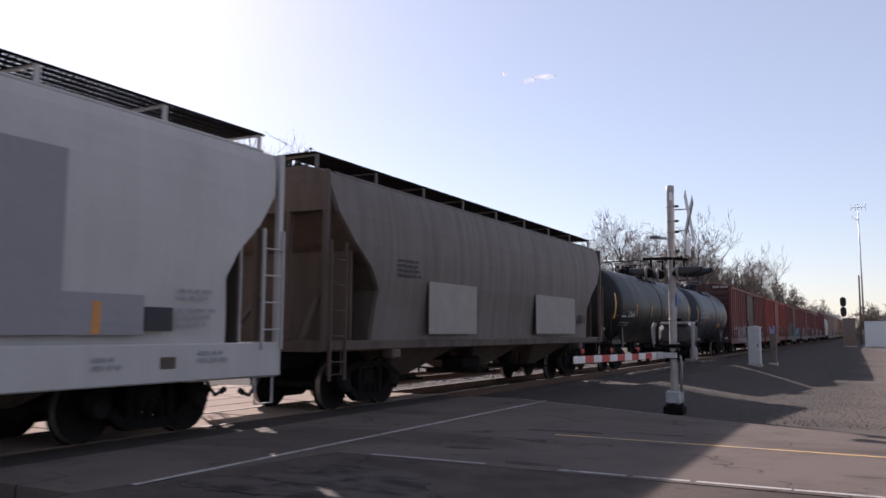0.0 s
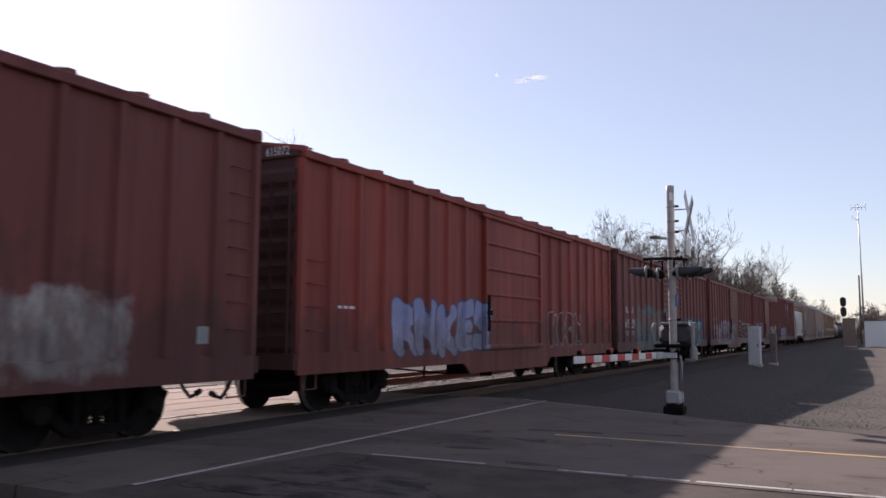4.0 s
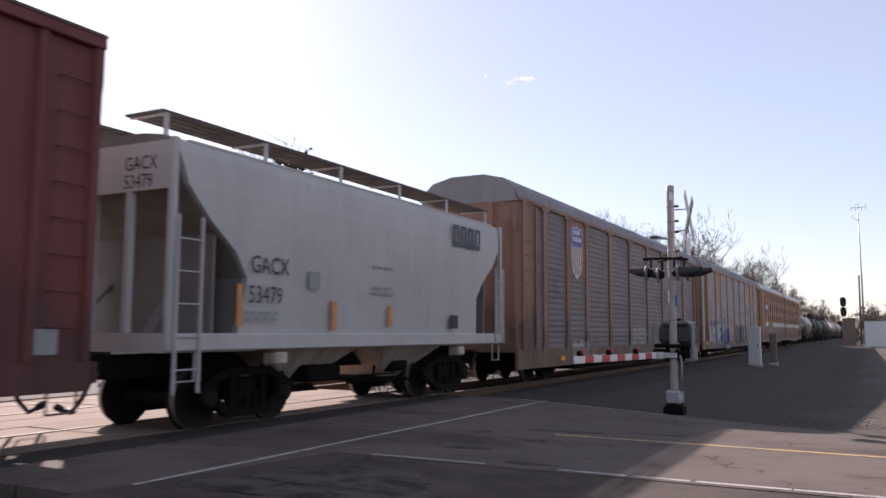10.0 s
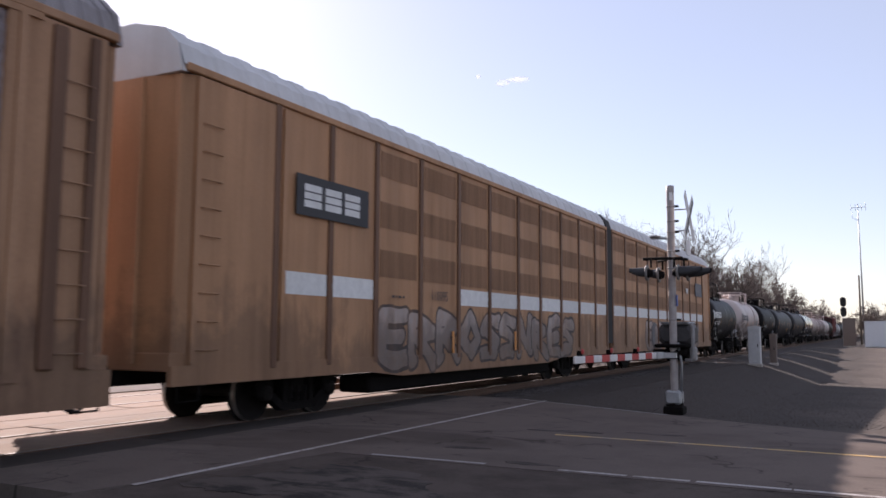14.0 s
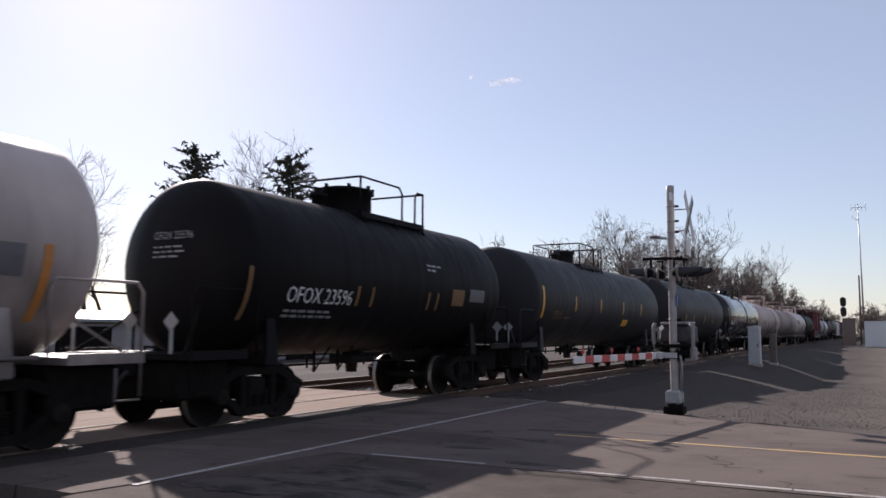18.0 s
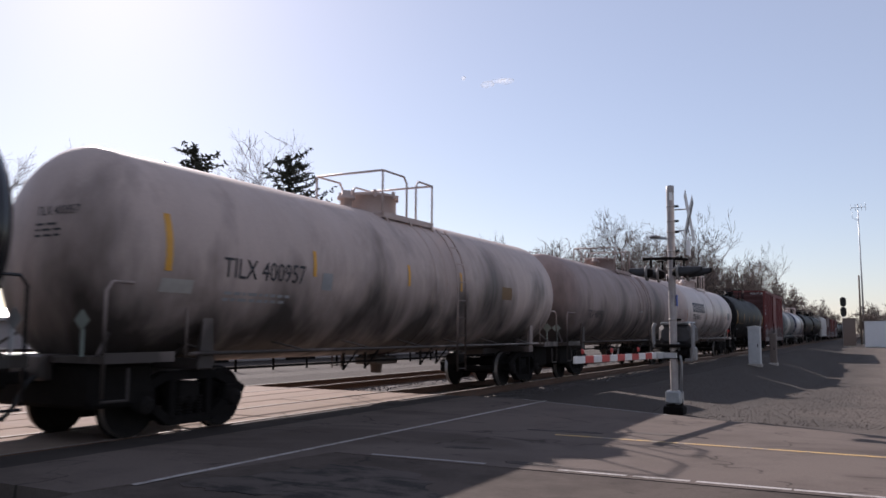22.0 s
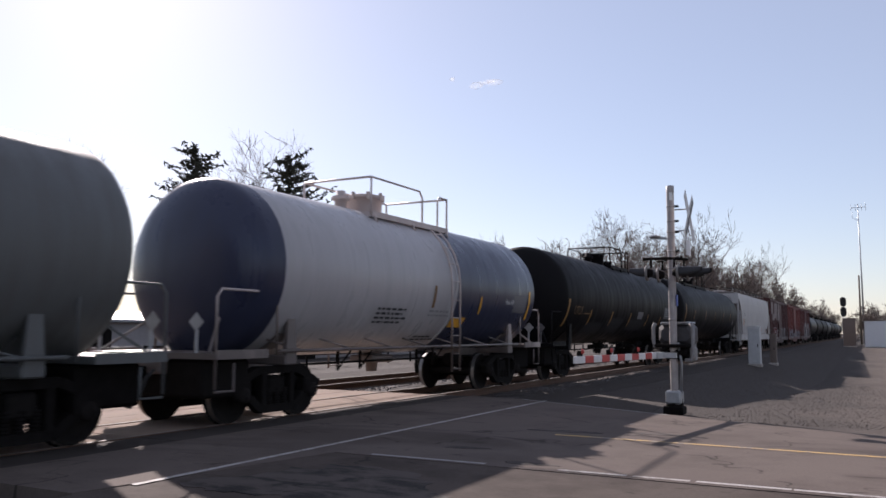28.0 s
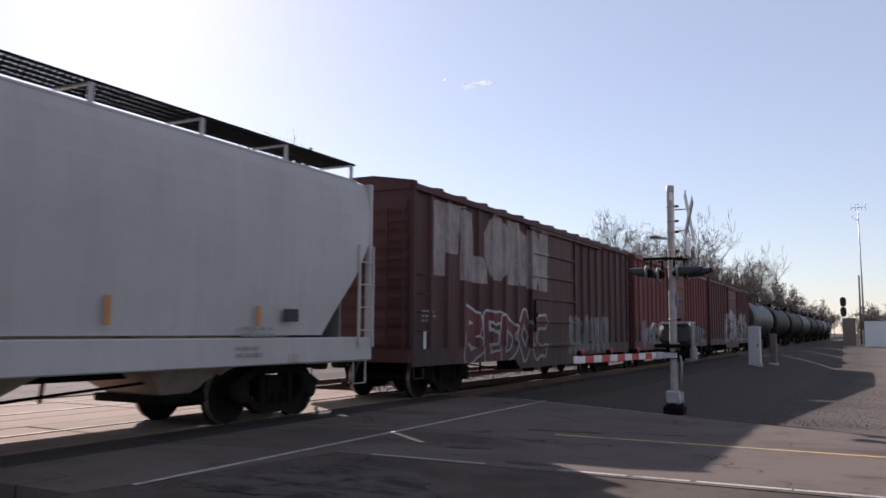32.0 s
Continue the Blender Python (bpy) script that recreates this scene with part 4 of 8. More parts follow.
    # running boards on brackets, hatches
    for sx in (-1, 1):
        g = Geo()
        x0, x1 = sx * 0.42, sx * 1.16
        z = Z + board
        for y0, y1 in ((-hl + 0.1, hl - 0.1),):
            k = 0.0
            for j in range(5):
                xx = x0 + (x1 - x0) * j / 4
                g.box(xx - 0.012, xx + 0.012, y0, y1, z, z + 0.035)
            m = int((y1 - y0) / 0.1)
            for j in range(m + 1):
                yy = y0 + (y1 - y0) * j / m
                g.box(x0, x1, yy - (0.022 if grate else 0.034), yy + (0.022 if grate else 0.034), z + 0.008, z + 0.028)
        part("running_board", g, board_mat or (M["galv"] if grate else end_mat), car)
        m = int(2 * hl / 1.9)
        for j in range(m + 1):
            yy = -hl + 0.2 + (2 * hl - 0.4) * j / m
            g = Geo().box(x1 - 0.03 * sx, x1, yy - 0.04, yy + 0.04, Z - 0.1, z)
            g.beam((x1, yy, z - 0.01), (x0, yy, z - 0.01), 0.05, 0.03)
            part("bracket", g, body, car)
    part("hatch_trough", Geo().cbox(-0.36, 0.36, -hl + 0.9, hl - 0.9, Z - 0.02, Z + 0.12, 0.04), body, car)
    m = int(2 * hl / 1.7)
    for j in range(m):
        yy = -hl + 1.2 + (2 * hl - 2.4) * (j + 0.5) / m
        part("hatch_cover", Geo().cbox(-0.4, 0.4, yy - 0.6, yy + 0.6, Z + 0.1, Z + 0.17, 0.03), body, car)
    for j in range(ribs):
        yy = a + 0.2 + (b - a - 0.4) * j / max(1, ribs - 1)
        g = Geo()
        for sx in (-1, 1):
            pts = [(sx * (w + 0.0), low + (Z - low) * t) for t, w, i in prof[3:]]
            g.rows([[(p[0], yy - 0.05, p[1]) for p in pts], [(p[0] + sx * 0.03, yy, p[1]) for p in pts], [(p[0], yy + 0.05, p[1]) for p in pts]], False)
        part("side_rib", g, body, car)
    steps(car, hl, 1.5, sill_z[0], sill_mat)
    for k in marks:
        mark(car, W + round_side * 1.3 + 0.012, *k)
    if end_mark:
        for i, t in enumerate(end_mark):
            stencil(car, t, 0.2, 0.55, Z - 0.55 - i * 0.26, -hl + 0.004, M[mark_mat], "end_stencil", 0.8, "y")
    return car


def tank(s0, s1, shell, label, mat, r=1.5, zc=2.47, plat=None, trim=None, stripes=(), marks=(), housing=(0.4, 0.42), rail_mat=None, side_rail=False,
         band=(), saddle=None, ladder_side=False, end_rail=True, plat_len=2.6, placard=None, head_marks=None, second=False, rail_h=0.66, plat_mid=None, runs=((-1.0, 0.28), (0.72, 1.0)), cut=0.0):
    """A tank car: shell=(y0, y1) along the track, plat: middle of its top platform."""
    s, hl = (s0 + s1) / 2 + 0.4, (s1 - s0) / 2 - 0.1
    y0, y1 = shell[0] + 0.5 - s, shell[1] + 0.62 - s
    p = (plat - s) if plat is not None else (y0 + y1) / 2
    SHIFT = 0.4
    car = thing("tank_car", label, "tank car", "cars of the train")
    gear(car, s, hl, hl - 1.95)
    trim, rail_mat, saddle = trim or mat, rail_mat or trim or mat, saddle or trim or mat
    d = r * 0.38
    prof = [(y0 + d * (1 - math.sin(radians(a))), r * math.cos(radians(a))) for a in (90, 82, 72, 60, 48, 36, 24, 12, 0)]
    prof += [(y0 + d + (y1 - y0 - 2 * d) * i / 6, r) for i in range(1, 7)]
    prof += [(y1 - d * (1 - math.sin(radians(a))), r * math.cos(radians(a))) for a in (12, 24, 36, 48, 60, 72, 82, 90)]
    g = Geo().lathe(prof, "y", (0, 0, zc), 48)
    part("shell", g, mat, car)
    for yb in list(band):
        g = Geo().lathe([(yb - 0.06, r), (yb - 0.05, r + 0.018), (yb + 0.05, r + 0.018), (yb + 0.06, r)], "y", (0, 0, zc), 48)
        part("band", g, mat, car)
    # sills, saddles, end platforms
    for e in (-1, 1):
        he = hl - (cut if e > 0 else 0.0)
        ye = e * he
        yi = e * (he - 3.2)
        g = Geo().cbox(-0.35, 0.35, min(ye, yi), max(ye, yi), 0.82, 1.16, 0.03)
        part("stub_sill", g, trim, car)
        ys = e * (he - 2.0)
        g = Geo()
        zl = zc - r * 0.72
        g.prism([(-1.15, zl), (-0.5, 1.1), (0.5, 1.1), (1.15, zl), (0.8, zc - r * 0.9), (-0.8, zc - r * 0.9)], "y", ys - 0.12, ys + 0.12)
        g.cbox(-1.3, 1.3, ys - 0.16, ys + 0.16, 0.92, 1.08, 0.02)
        part("saddle", g, saddle, car)
        for sx in (-1, 1):
            g = Geo()
            g.rows([[(sx * 1.2, ys + 0.14, 1.05), (sx * 1.3, ys + 0.14, 1.05), (sx * 1.3, ys - 0.14, 1.05), (sx * 1.2, ys - 0.14, 1.05)],
                    [(sx * r * 0.8, ys + 0.1, zc - r * 0.62), (sx * (r * 0.83), ys + 0.1, zc - r * 0.56), (sx * (r * 0.83), ys - 0.1, zc - r * 0.56), (sx * r * 0.8, ys - 0.1, zc - r * 0.62)]], True, True)
            part("bolster_strut", g, saddle, car)
        g = Geo()
        ya, yb = e * (he - 1.25), e * (he - 0.08)
        g.prism([(-1.43, 1.06), (1.43, 1.06), (1.43, 1.2), (1.39, 1.2), (1.39, 1.15), (-1.39, 1.15), (-1.39, 1.2), (-1.43, 1.2)], "y", min(ya, yb), max(ya, yb))
        part("end_platform", g, trim, car)
        yc = e * (he - 0.7)
        part("draft_box", Geo().cbox(-1.1, 1.1, yc - 0.55, yc + 0.5, 0.46, 1.05, 0.05), M["steel_dark"], car)
        for sx in (-1, 1):
            part("end_brace", Geo().beam((sx * 1.2, e * (he - 0.15), 1.15), (sx * 0.5, e * (he - 1.2), 2.0), 0.04, 0.04), rail_mat, car)
        if end_rail:
            for sx in (-1, 1):
                g = Geo()
                g.tube([(sx * 1.38, e * (he - 1.5), 1.1), (sx * 1.38, e * (he - 1.5), 2.0), (sx * 1.38, e * (he - 1.42), 2.12), (sx * 1.38, e * (he - 0.2), 2.12),
                        (sx * 1.38, e * (he - 0.1), 2.0), (sx * 1.38, e * (he - 0.1), 0.62)], 0.022, 6)
                g.tube([(sx * 1.38, e * (he - 0.5), 1.0), (sx * 1.38, e * (he - 0.5), 0.58), (sx * 1.38, e * (he - 0.1), 0.58)], 0.02, 6)
                part("end_handrail", g, rail_mat, car)
        if placard:
            for sx in (-1, 1):
                c = Vector((sx * 1.05, e * (he - 0.04), 1.62))
                q = 0.15
                g = Geo().add([c + Vector((0, e * 0.02, -q)), c + Vector((q, e * 0.02, 0)), c + Vector((0, e * 0.02, q)), c + Vector((-q, e * 0.02, 0))], [(0, 1, 2, 3)])
                g.box(c.x - 0.02, c.x + 0.02, c.y - 0.02, c.y + 0.01, 1.15, 1.5)
                part("placard", g, M[placard], car, fix=False)
    # side running rail along the shell's foot
    if side_rail:
        for sx in (-1, 1):
            g = Geo().tube([(sx * 1.36, -hl + 1.6, 1.16), (sx * 1.36, hl - 1.6, 1.16)], 0.03, 6)
            for i in range(7):
                yy = -hl + 2.2 + (2 * hl - 4.4) * i / 6
                a = radians(-52)
                g.tube([(sx * 1.36, yy, 1.16), (sx * r * math.cos(a), yy - 0.45, zc + r * math.sin(a))], 0.018, 5)
            part("side_handrail", g, rail_mat, car)
    # top fittings
    zt = zc + r
    hr, hh = housing
    for i in range(2 if second else 1):
        g = Geo()
        yy = p - 0.2 + 0.95 * i
        g.lathe([(zt - 0.15, hr), (zt + hh - 0.1, hr), (zt + hh - 0.1, hr + 0.03), (zt + hh - 0.03, hr + 0.03), (zt + hh, hr * 0.85), (zt + hh, 0)], "z", (0, yy, 0), 20)
        manway = part("manway" if i == 0 else "nozzle", g, trim, car)
        for a in range(8):
            t = radians(a * 45)
            g = Geo().box(math.cos(t) * (hr + 0.03) - 0.03, math.cos(t) * (hr + 0.03) + 0.03, yy + math.sin(t) * (hr + 0.03) - 0.03, yy + math.sin(t) * (hr + 0.03) + 0.03, zt + hh - 0.13, zt + hh + 0.03)
            part("bolt", g, trim, manway)
        hr, hh = 0.4, 0.16
    g = Geo().lathe([(zt - 0.1, 0.13), (zt + 0.16, 0.13), (zt + 0.16, 0.19), (zt + 0.24, 0.19), (zt + 0.26, 0.1), (zt + 0.36, 0.1), (zt + 0.36, 0)], "z", (0.1, p - 1.25, 0), 12)
    part("valve", g, trim, car)
    pl, pc, w = plat_len / 2, (plat_mid - s if plat_mid else p + 0.45), 0.87
    zf = zt - 0.13
    top = zt + rail_h - 0.05
    for sx in (-1, 1):
        g = Geo()
        for i in range(4):
            x = sx * (0.58 + 0.09 * i)
            g.box(x - 0.035, x + 0.035, pc - pl, pc + pl, zf - 0.04, zf)
        g.box(sx * 0.54, sx * 0.9, pc - pl, pc - pl + 0.05, zf - 0.1, zf + 0.01)
        g.box(sx * 0.54, sx * 0.9, pc + pl - 0.05, pc + pl, zf - 0.1, zf + 0.01)
        g.box(sx * 0.86, sx * 0.91, pc - pl, pc + pl, zf - 0.1, zf + 0.02)
        plt = part("platform", g, trim, car)
        for yy in (pc - pl + 0.1, pc, pc + pl - 0.1):
            part("bracket", Geo().tube([(sx * 0.88, yy, zf), (sx * 0.96, yy, zc + math.sqrt(r * r - 0.96 ** 2) - 0.02)], 0.028, 5), trim, plt)
        for a, b in runs:
            ya, yb = pc + pl * a, pc + pl * b
            pts = [(sx * w, ya, top)] if a == -1.0 else [(sx * w, ya, zf), (sx * w, ya, top - 0.13), (sx * w, ya + 0.1, top)]
            pts += [(sx * w, yb, top)] if b == 1.0 else [(sx * w, yb - 0.13, top), (sx * w, yb, top - 0.14), (sx * w, yb, zf)]
            part("railing", Geo().tube(pts, 0.024, 6), rail_mat, plt)
        for yy in (pc - pl, pc + pl) if plat_len < 5 else (pc - pl, pc - pl * 0.3, pc + pl * 0.2, pc + pl):
            part("rail_post", Geo().tube([(sx * w, yy, zf - 0.05), (sx * w, yy, top)], 0.024, 6), rail_mat, plt)
    for e in (-1, 1):
        part("end_railing", Geo().tube([(w, pc + e * pl, top), (-w, pc + e * pl, top)], 0.024, 6), rail_mat, car)
    if ladder_side:
        for sx in (-1, 1):
            g = Geo()
            for yy in (p + 0.9, p + 1.3):
                pts = [(sx * (r + 0.14) * math.cos(radians(a)), yy, zc + (r + 0.14) * math.sin(radians(a))) for a in (48, 36, 24, 12, 0)]
                g.tube(pts + [(sx * (r + 0.14), yy, 0.6)], 0.025, 5)
            for a in (44, 30, 16, 2):
                c, q = (r + 0.14) * math.cos(radians(a)), (r + 0.14) * math.sin(radians(a))
                g.tube([(sx * c, p + 0.9, zc + q), (sx * c, p + 1.3, zc + q)], 0.015, 5)
            for z in (2.2, 1.8, 1.4, 1.0, 0.66):
                g.tube([(sx * (r + 0.14), p + 0.9, z), (sx * (r + 0.14), p + 1.3, z)], 0.015, 5)
            part("ladder", g, rail_mat, car)
    # outlet, brake gear under the shell
    g = Geo().lathe([(zc - r + 0.1, 0.22), (zc - r - 0.18, 0.22), (zc - r - 0.2, 0.14), (zc - r - 0.42, 0.12), (zc - r - 0.42, 0)], "z", (0, p + 0.2, 0), 12)
    g.cbox(-0.3, 0.3, p - 0.25, p + 0.65, zc - r - 0.22, zc - r - 0.05, 0.03)
    part("outlet_valve", g, trim, car)
    g = Geo()
    zb = zc - r - 0.14
    g.tube([(0.42, -hl + 2.6, 0.86), (0.42, hl - 2.6, 0.86)], 0.024, 5)
    for yy in (p - 1.7, p - 0.9, p + 1.5, p + 2.3):
        g.beam((0.42, yy, 0.7), (0.42, yy, zc - r + 0.1), 0.04, 0.05)
        g.tube([(0.42, yy, 0.72), (0.62, yy + 0.25, zc - r + 0.15)], 0.02, 5)
    g.lathe([(-0.28, 0.0), (-0.28, 0.15), (0.28, 0.15), (0.28, 0.0)], "y", (0.62, p + 3.0, 0.82), 12)
    part("brake_rigging", g, M["steel_dark"], car)
    for k in stripes:
        yy, z0, z1, w, m = k
        yy -= SHIFT
        g = Geo()
        row0, row1 = [], []
        for i in range(6):
            t = (z0 + (z1 - z0) * i / 5 - zc) / r
            row0.append((math.cos(t) * (r + 0.01), yy - w / 2, zc + math.sin(t) * (r + 0.01)))
            row1.append((math.cos(t) * (r + 0.01), yy + w / 2, zc + math.sin(t) * (r + 0.01)))
        part("reflector", g.rows([row0, row1], False), M[m], car, fix=False)
    for k in marks:
        if k[0] == "t":
            _, text, size, yy, z, m = k
            stencil(car, text, size, yy - SHIFT, z, 0, M[m], wrap=(zc, r))
        elif k[0] == "b":
            _, yy, z, n, w, m = k
            bars(car, yy - SHIFT, z, 0, M[m], n, w, wrap=(zc, r))
        elif k[0] == "p":
            _, ya, yb, z0, z1, m = k
            rows = []
            for yy in (ya - SHIFT, yb - SHIFT):
                rows.append([(math.cos((z - zc) / r) * (r + 0.01), yy, zc + math.sin((z - zc) / r) * (r + 0.01)) for z in (z0, (2 * z0 + z1) / 3, (z0 + 2 * z1) / 3, z1)])
            part("panel_mark", Geo().rows(rows, False), M[m], car, fix=False)
        elif k[0] == "logo":
            logo(car, k[1] - SHIFT, *k[2:], wrap=(zc, r))
    if head_marks:
        text, m, hy, hz = (*head_marks, -0.35, 0.42)[:4] if len(head_marks) == 2 else head_marks
        dm = (y0, d, r, zc)
        stencil(car, text, 0.13, hy, zc + hz, 0, M[m], "head_stencil", 0.8, "y", None, dm)
        bars(car, hy + 0.02, zc + hz - 0.14, 0, M[m], 3, 0.6, face="y", h=0.03, gap=0.08, dome=dm)
    return car


def logo(car, y, z, w, h, m, n=6, wrap=None, x=1.6):
    """A maker's mark as plain block shapes: n blocks with a slot in each."""
    g = Geo()
    bw = w / n
    for i in range(n):
        a, b = y + i * bw, y + (i + 0.82) * bw
        t = bw * 0.27
        for (p0, p1, q0, q1) in ((a, b, z, z + h * 0.3), (a, b, z + h * 0.36, z + h * 0.64), (a, b, z + h * 0.7, z + h)) if n == 3 else ((a, b, z + h - h * 0.2, z + h), (a, b, z, z + h * 0.2), (a, a + t, z + h * 0.2, z + h * 0.8), (b - t, b, z + h * 0.2, z + h * 0.8)):
            pts = [(p0, q0), (p1, q0), (p1, q1), (p0, q1)]
            if wrap:
                zc, r = wrap
                q = [(math.cos((k[1] - zc) / r) * (r + 0.012), k[0], zc + math.sin((k[1] - zc) / r) * (r + 0.012)) for k in pts]
            else:
                q = [(x, *k) for k in pts]
            g.add(q, [(0, 1, 2, 3)])
    part("maker_mark", g, M[m], car, fix=False)


def corrugated_panel(x, y0, y1, z0, z1, step=0.17, depth=0.009):
    """A side panel with level folds."""
    n = max(2, int((z1 - z0) / step))
    k = math.copysign(depth, x)
    pr = []
    for i in range(n):
        a = z0 + (z1 - z0) * i / n
        h = (z1 - z0) / n
        pr += [(x, a), (x, a + h * 0.4), (x - k, a + h * 0.55), (x - k, a + h * 0.85)]
    pr.append((x, z1))
    return Geo().rows([[(p[0], y0, p[1]) for p in pr], [(p[0], y1, p[1]) for p in pr]], False)


def rack_roof(hl, H, rise, step=0.28, w=1.5):
    """A rounded roof with folds across."""
    prof = [(-w - 0.02, H - 0.02), (-w + 0.1, H + rise * 0.42), (-w + 0.38, H + rise * 0.78), (-0.5, H + rise), (0.5, H + rise), (w - 0.38, H + rise * 0.78), (w - 0.1, H + rise * 0.42), (w + 0.02, H - 0.02)]
    n = int(2 * hl / step)
    rows = []
    for i in range(n):
        y = -hl + 2 * hl * i / n
        q = 2 * hl / n
        for t, k in ((0.0, 1.0), (0.5, 1.0), (0.6, 0.982), (0.95, 0.982)):
            rows.append([(x * (1 if k == 1 else 0.988), y + t * q, z - (0 if k == 1 else 0.02)) for x, z in prof])
    rows.append([(x, hl, z) for x, z in prof])
    return Geo().rows(rows, False)


def autorack(s0, s1, label, frame_mat, panel_mat, roof_mat, H=5.3, rise=0.74, bays=10, plates=(), marks=(), doors=(True, True), style="grey", tc=None, shield=None,
             white_z=None, cuts=None, seal=None, low=0.45, door_w=1.4, door_mat=None, flat_sill=False):
    s, hl = (s0 + s1) / 2, (s1 - s0) / 2
    car = thing("autorack", label, "car carrier", "cars of the train")
    gear(car, s, hl, tc or hl - 3.4)
    underframe(car, hl, 0.8)
    W = 1.5
    z0, z1 = 1.0, H - 0.1
    part("deck", Geo().cbox(-W + 0.02, W - 0.02, -hl, hl, 0.92, 1.18, 0.02), frame_mat, car)
    for d in (2.7, 4.0):
        part("inner_deck", Geo().box(-W + 0.08, W - 0.08, -hl + 0.5, hl - 0.5, d, d + 0.05), M["steel_dark"], car)
    e0 = door_w if doors[0] else 0.12
    e1 = door_w if doors[1] else 0.12
    edges = [-hl + e0 + (2 * hl - e0 - e1) * i / bays for i in range(bays + 1)]
    if cuts:
        edges = list(cuts)
        bays = len(edges) - 1
    part("under_gear", Geo().cbox(0.5, 1.25, -hl + 5.4, hl - 5.4, 0.28, 0.62, 0.05), M["steel_dark"], car)
    for sx in (-1, 1):
        part("side_sill", Geo().box(sx * (W - 0.06), sx * (W + 0.03), -hl, hl, low, z0) if flat_sill else Geo().prism([(-hl, 0.72), (-hl, z0), (hl, z0), (hl, 0.72), (hl - 5.0, 0.72), (hl - 6.2, low if sx > 0 else 0.9), (-hl + 6.2, low if sx > 0 else 0.9), (-hl + 5.0, 0.72)], "x", sx * (W - 0.06), sx * (W + 0.03)), frame_mat, car)
        part("top_chord", Geo().cbox(min(sx * (W - 0.06), sx * (W + 0.05)), max(sx * (W - 0.06), sx * (W + 0.05)), -hl + 0.1, hl - 0.1, z1, H + 0.02, 0.015), frame_mat, car)
        for i, y in enumerate(edges):
            w = 0.13 if style == "grey" else 0.07
            g = Geo()
            g.cbox(min(sx * (W - 0.08), sx * (W + 0.045)), max(sx * (W - 0.08), sx * (W + 0.045)), y - w, y + w, z0 - 0.1, z1, 0.015)
            if style == "grey":
                g.prism([(y - 0.24, 0.9), (y - 0.12, 1.4), (y + 0.12, 1.4), (y + 0.24, 0.9)], "x", sx * (W - 0.02), sx * (W + 0.05))
                g.box(sx * (W - 0.02), sx * (W + 0.06), y - 0.3, y + 0.3, z1 - 0.08, z1)
            part("side_post", g, frame_mat if style == "grey" else M["rack_post"], car)
        for i in range(bays):
            a, b = edges[i], edges[i + 1]
            if style == "grey":
                full = next((p for p in plates if p[0] == i), None)
                if full is not None:
                    g = Geo().box(sx * (W - 0.03), sx * (W + 0.0), a, b, z0 if full[1] else 3.3, z1)
                    part("plain_panel", g, frame_mat, car)
                    if full[1]:
                        continue
                    part("side_panel", corrugated_panel(sx * (W - 0.01), a, b, z0, 3.3), panel_mat, car, fix=False)
                else:
                    part("side_panel", corrugated_panel(sx * (W - 0.01), a, b, z0, z1), panel_mat, car, fix=False)
                part("sill_slot", Geo().box(sx * (W - 0.02), sx * (W + 0.002), a + 0.25, b - 0.25, z0 - 0.04, z0 + 0.005), M["black"], car)
            else:
                part("side_panel", Geo().box(sx * (W - 0.05), sx * W, a, b, z0 - 0.2, z1), panel_mat, car)
                blank = i < 2 and doors[0]
                if not blank:
                    for zz0, zz1 in ((2.56, 3.1), (3.54, 4.06), (4.56, 5.08)):
                        g = Geo()
                        ya, yb = a + 0.16, b - 0.16
                        m = 13
                        for j in range(m):
                            q = zz0 + (zz1 - zz0) * j / m
                            g.box(sx * (W + 0.0), sx * (W + 0.012), ya, yb, q, q + 0.02)
                        g.box(sx * (W - 0.0), sx * (W + 0.004), ya, yb, zz0, zz1)
                        part("vent_screen", g, M["rack_vent"], car)
                if white_z and i not in white_z[2]:
                    part("white_stripe", Geo().box(sx * W, sx * (W + 0.006), a + 0.08, b - 0.08, white_z[0], white_z[1]), M["white"], car)
    roof = rack_roof(hl - 0.05, H, rise) if style == "grey" else rack_roof(hl - 0.05, H, rise, 0.7)
    part("roof", roof, roof_mat, car, fix=False)
    for e, on in ((-1, doors[0]), (1, doors[1])):
        if on:
            # clamshell end doors: upright folded leaves, with a ladder on the corner
            for sx in (-1, 1):
                g = Geo()
                pts = [(sx * (W + 0.02), e * (hl - door_w)), (sx * (W + 0.02), e * (hl - 0.35)), (sx * (W - 0.12), e * (hl - 0.12)), (sx * 0.75, e * hl), (0, e * (hl + 0.02))]
                prev = None
                rows = []
                for x, y in pts:
                    rows.append([(x, y, 1.0), (x, y, H - 0.12)])
                g.rows(rows, False)
                inner = [[(x * 0.94, y - e * 0.06, 1.0), (x * 0.94, y - e * 0.06, H - 0.12)] for x, y in pts]
                g.rows(inner, False)
                dr = part("end_door", g, door_mat or frame_mat, car, fix=False)
                for x, y in pts[:4]:
                    part("door_rib", Geo().box(x - 0.05, x + 0.05, y - 0.05, y + 0.05, 1.02, H - 0.14), frame_mat, dr)
                ladder(car, sx * (W + 0.07), e * (hl - 0.65), 1.0, H - 0.6, 0.36, "y", frame_mat, 0.4, False)
            part("end_cap", Geo().prism([(-W, H - 0.12), (-W + 0.1, H + rise * 0.42), (-W + 0.38, H + rise * 0.78), (-0.5, H + rise), (0.5, H + rise), (W - 0.38, H + rise * 0.78), (W - 0.1, H + rise * 0.42), (W, H - 0.12)], "y", e * (hl - 0.12), e * (hl - 0.02)), roof_mat, car)
        else:
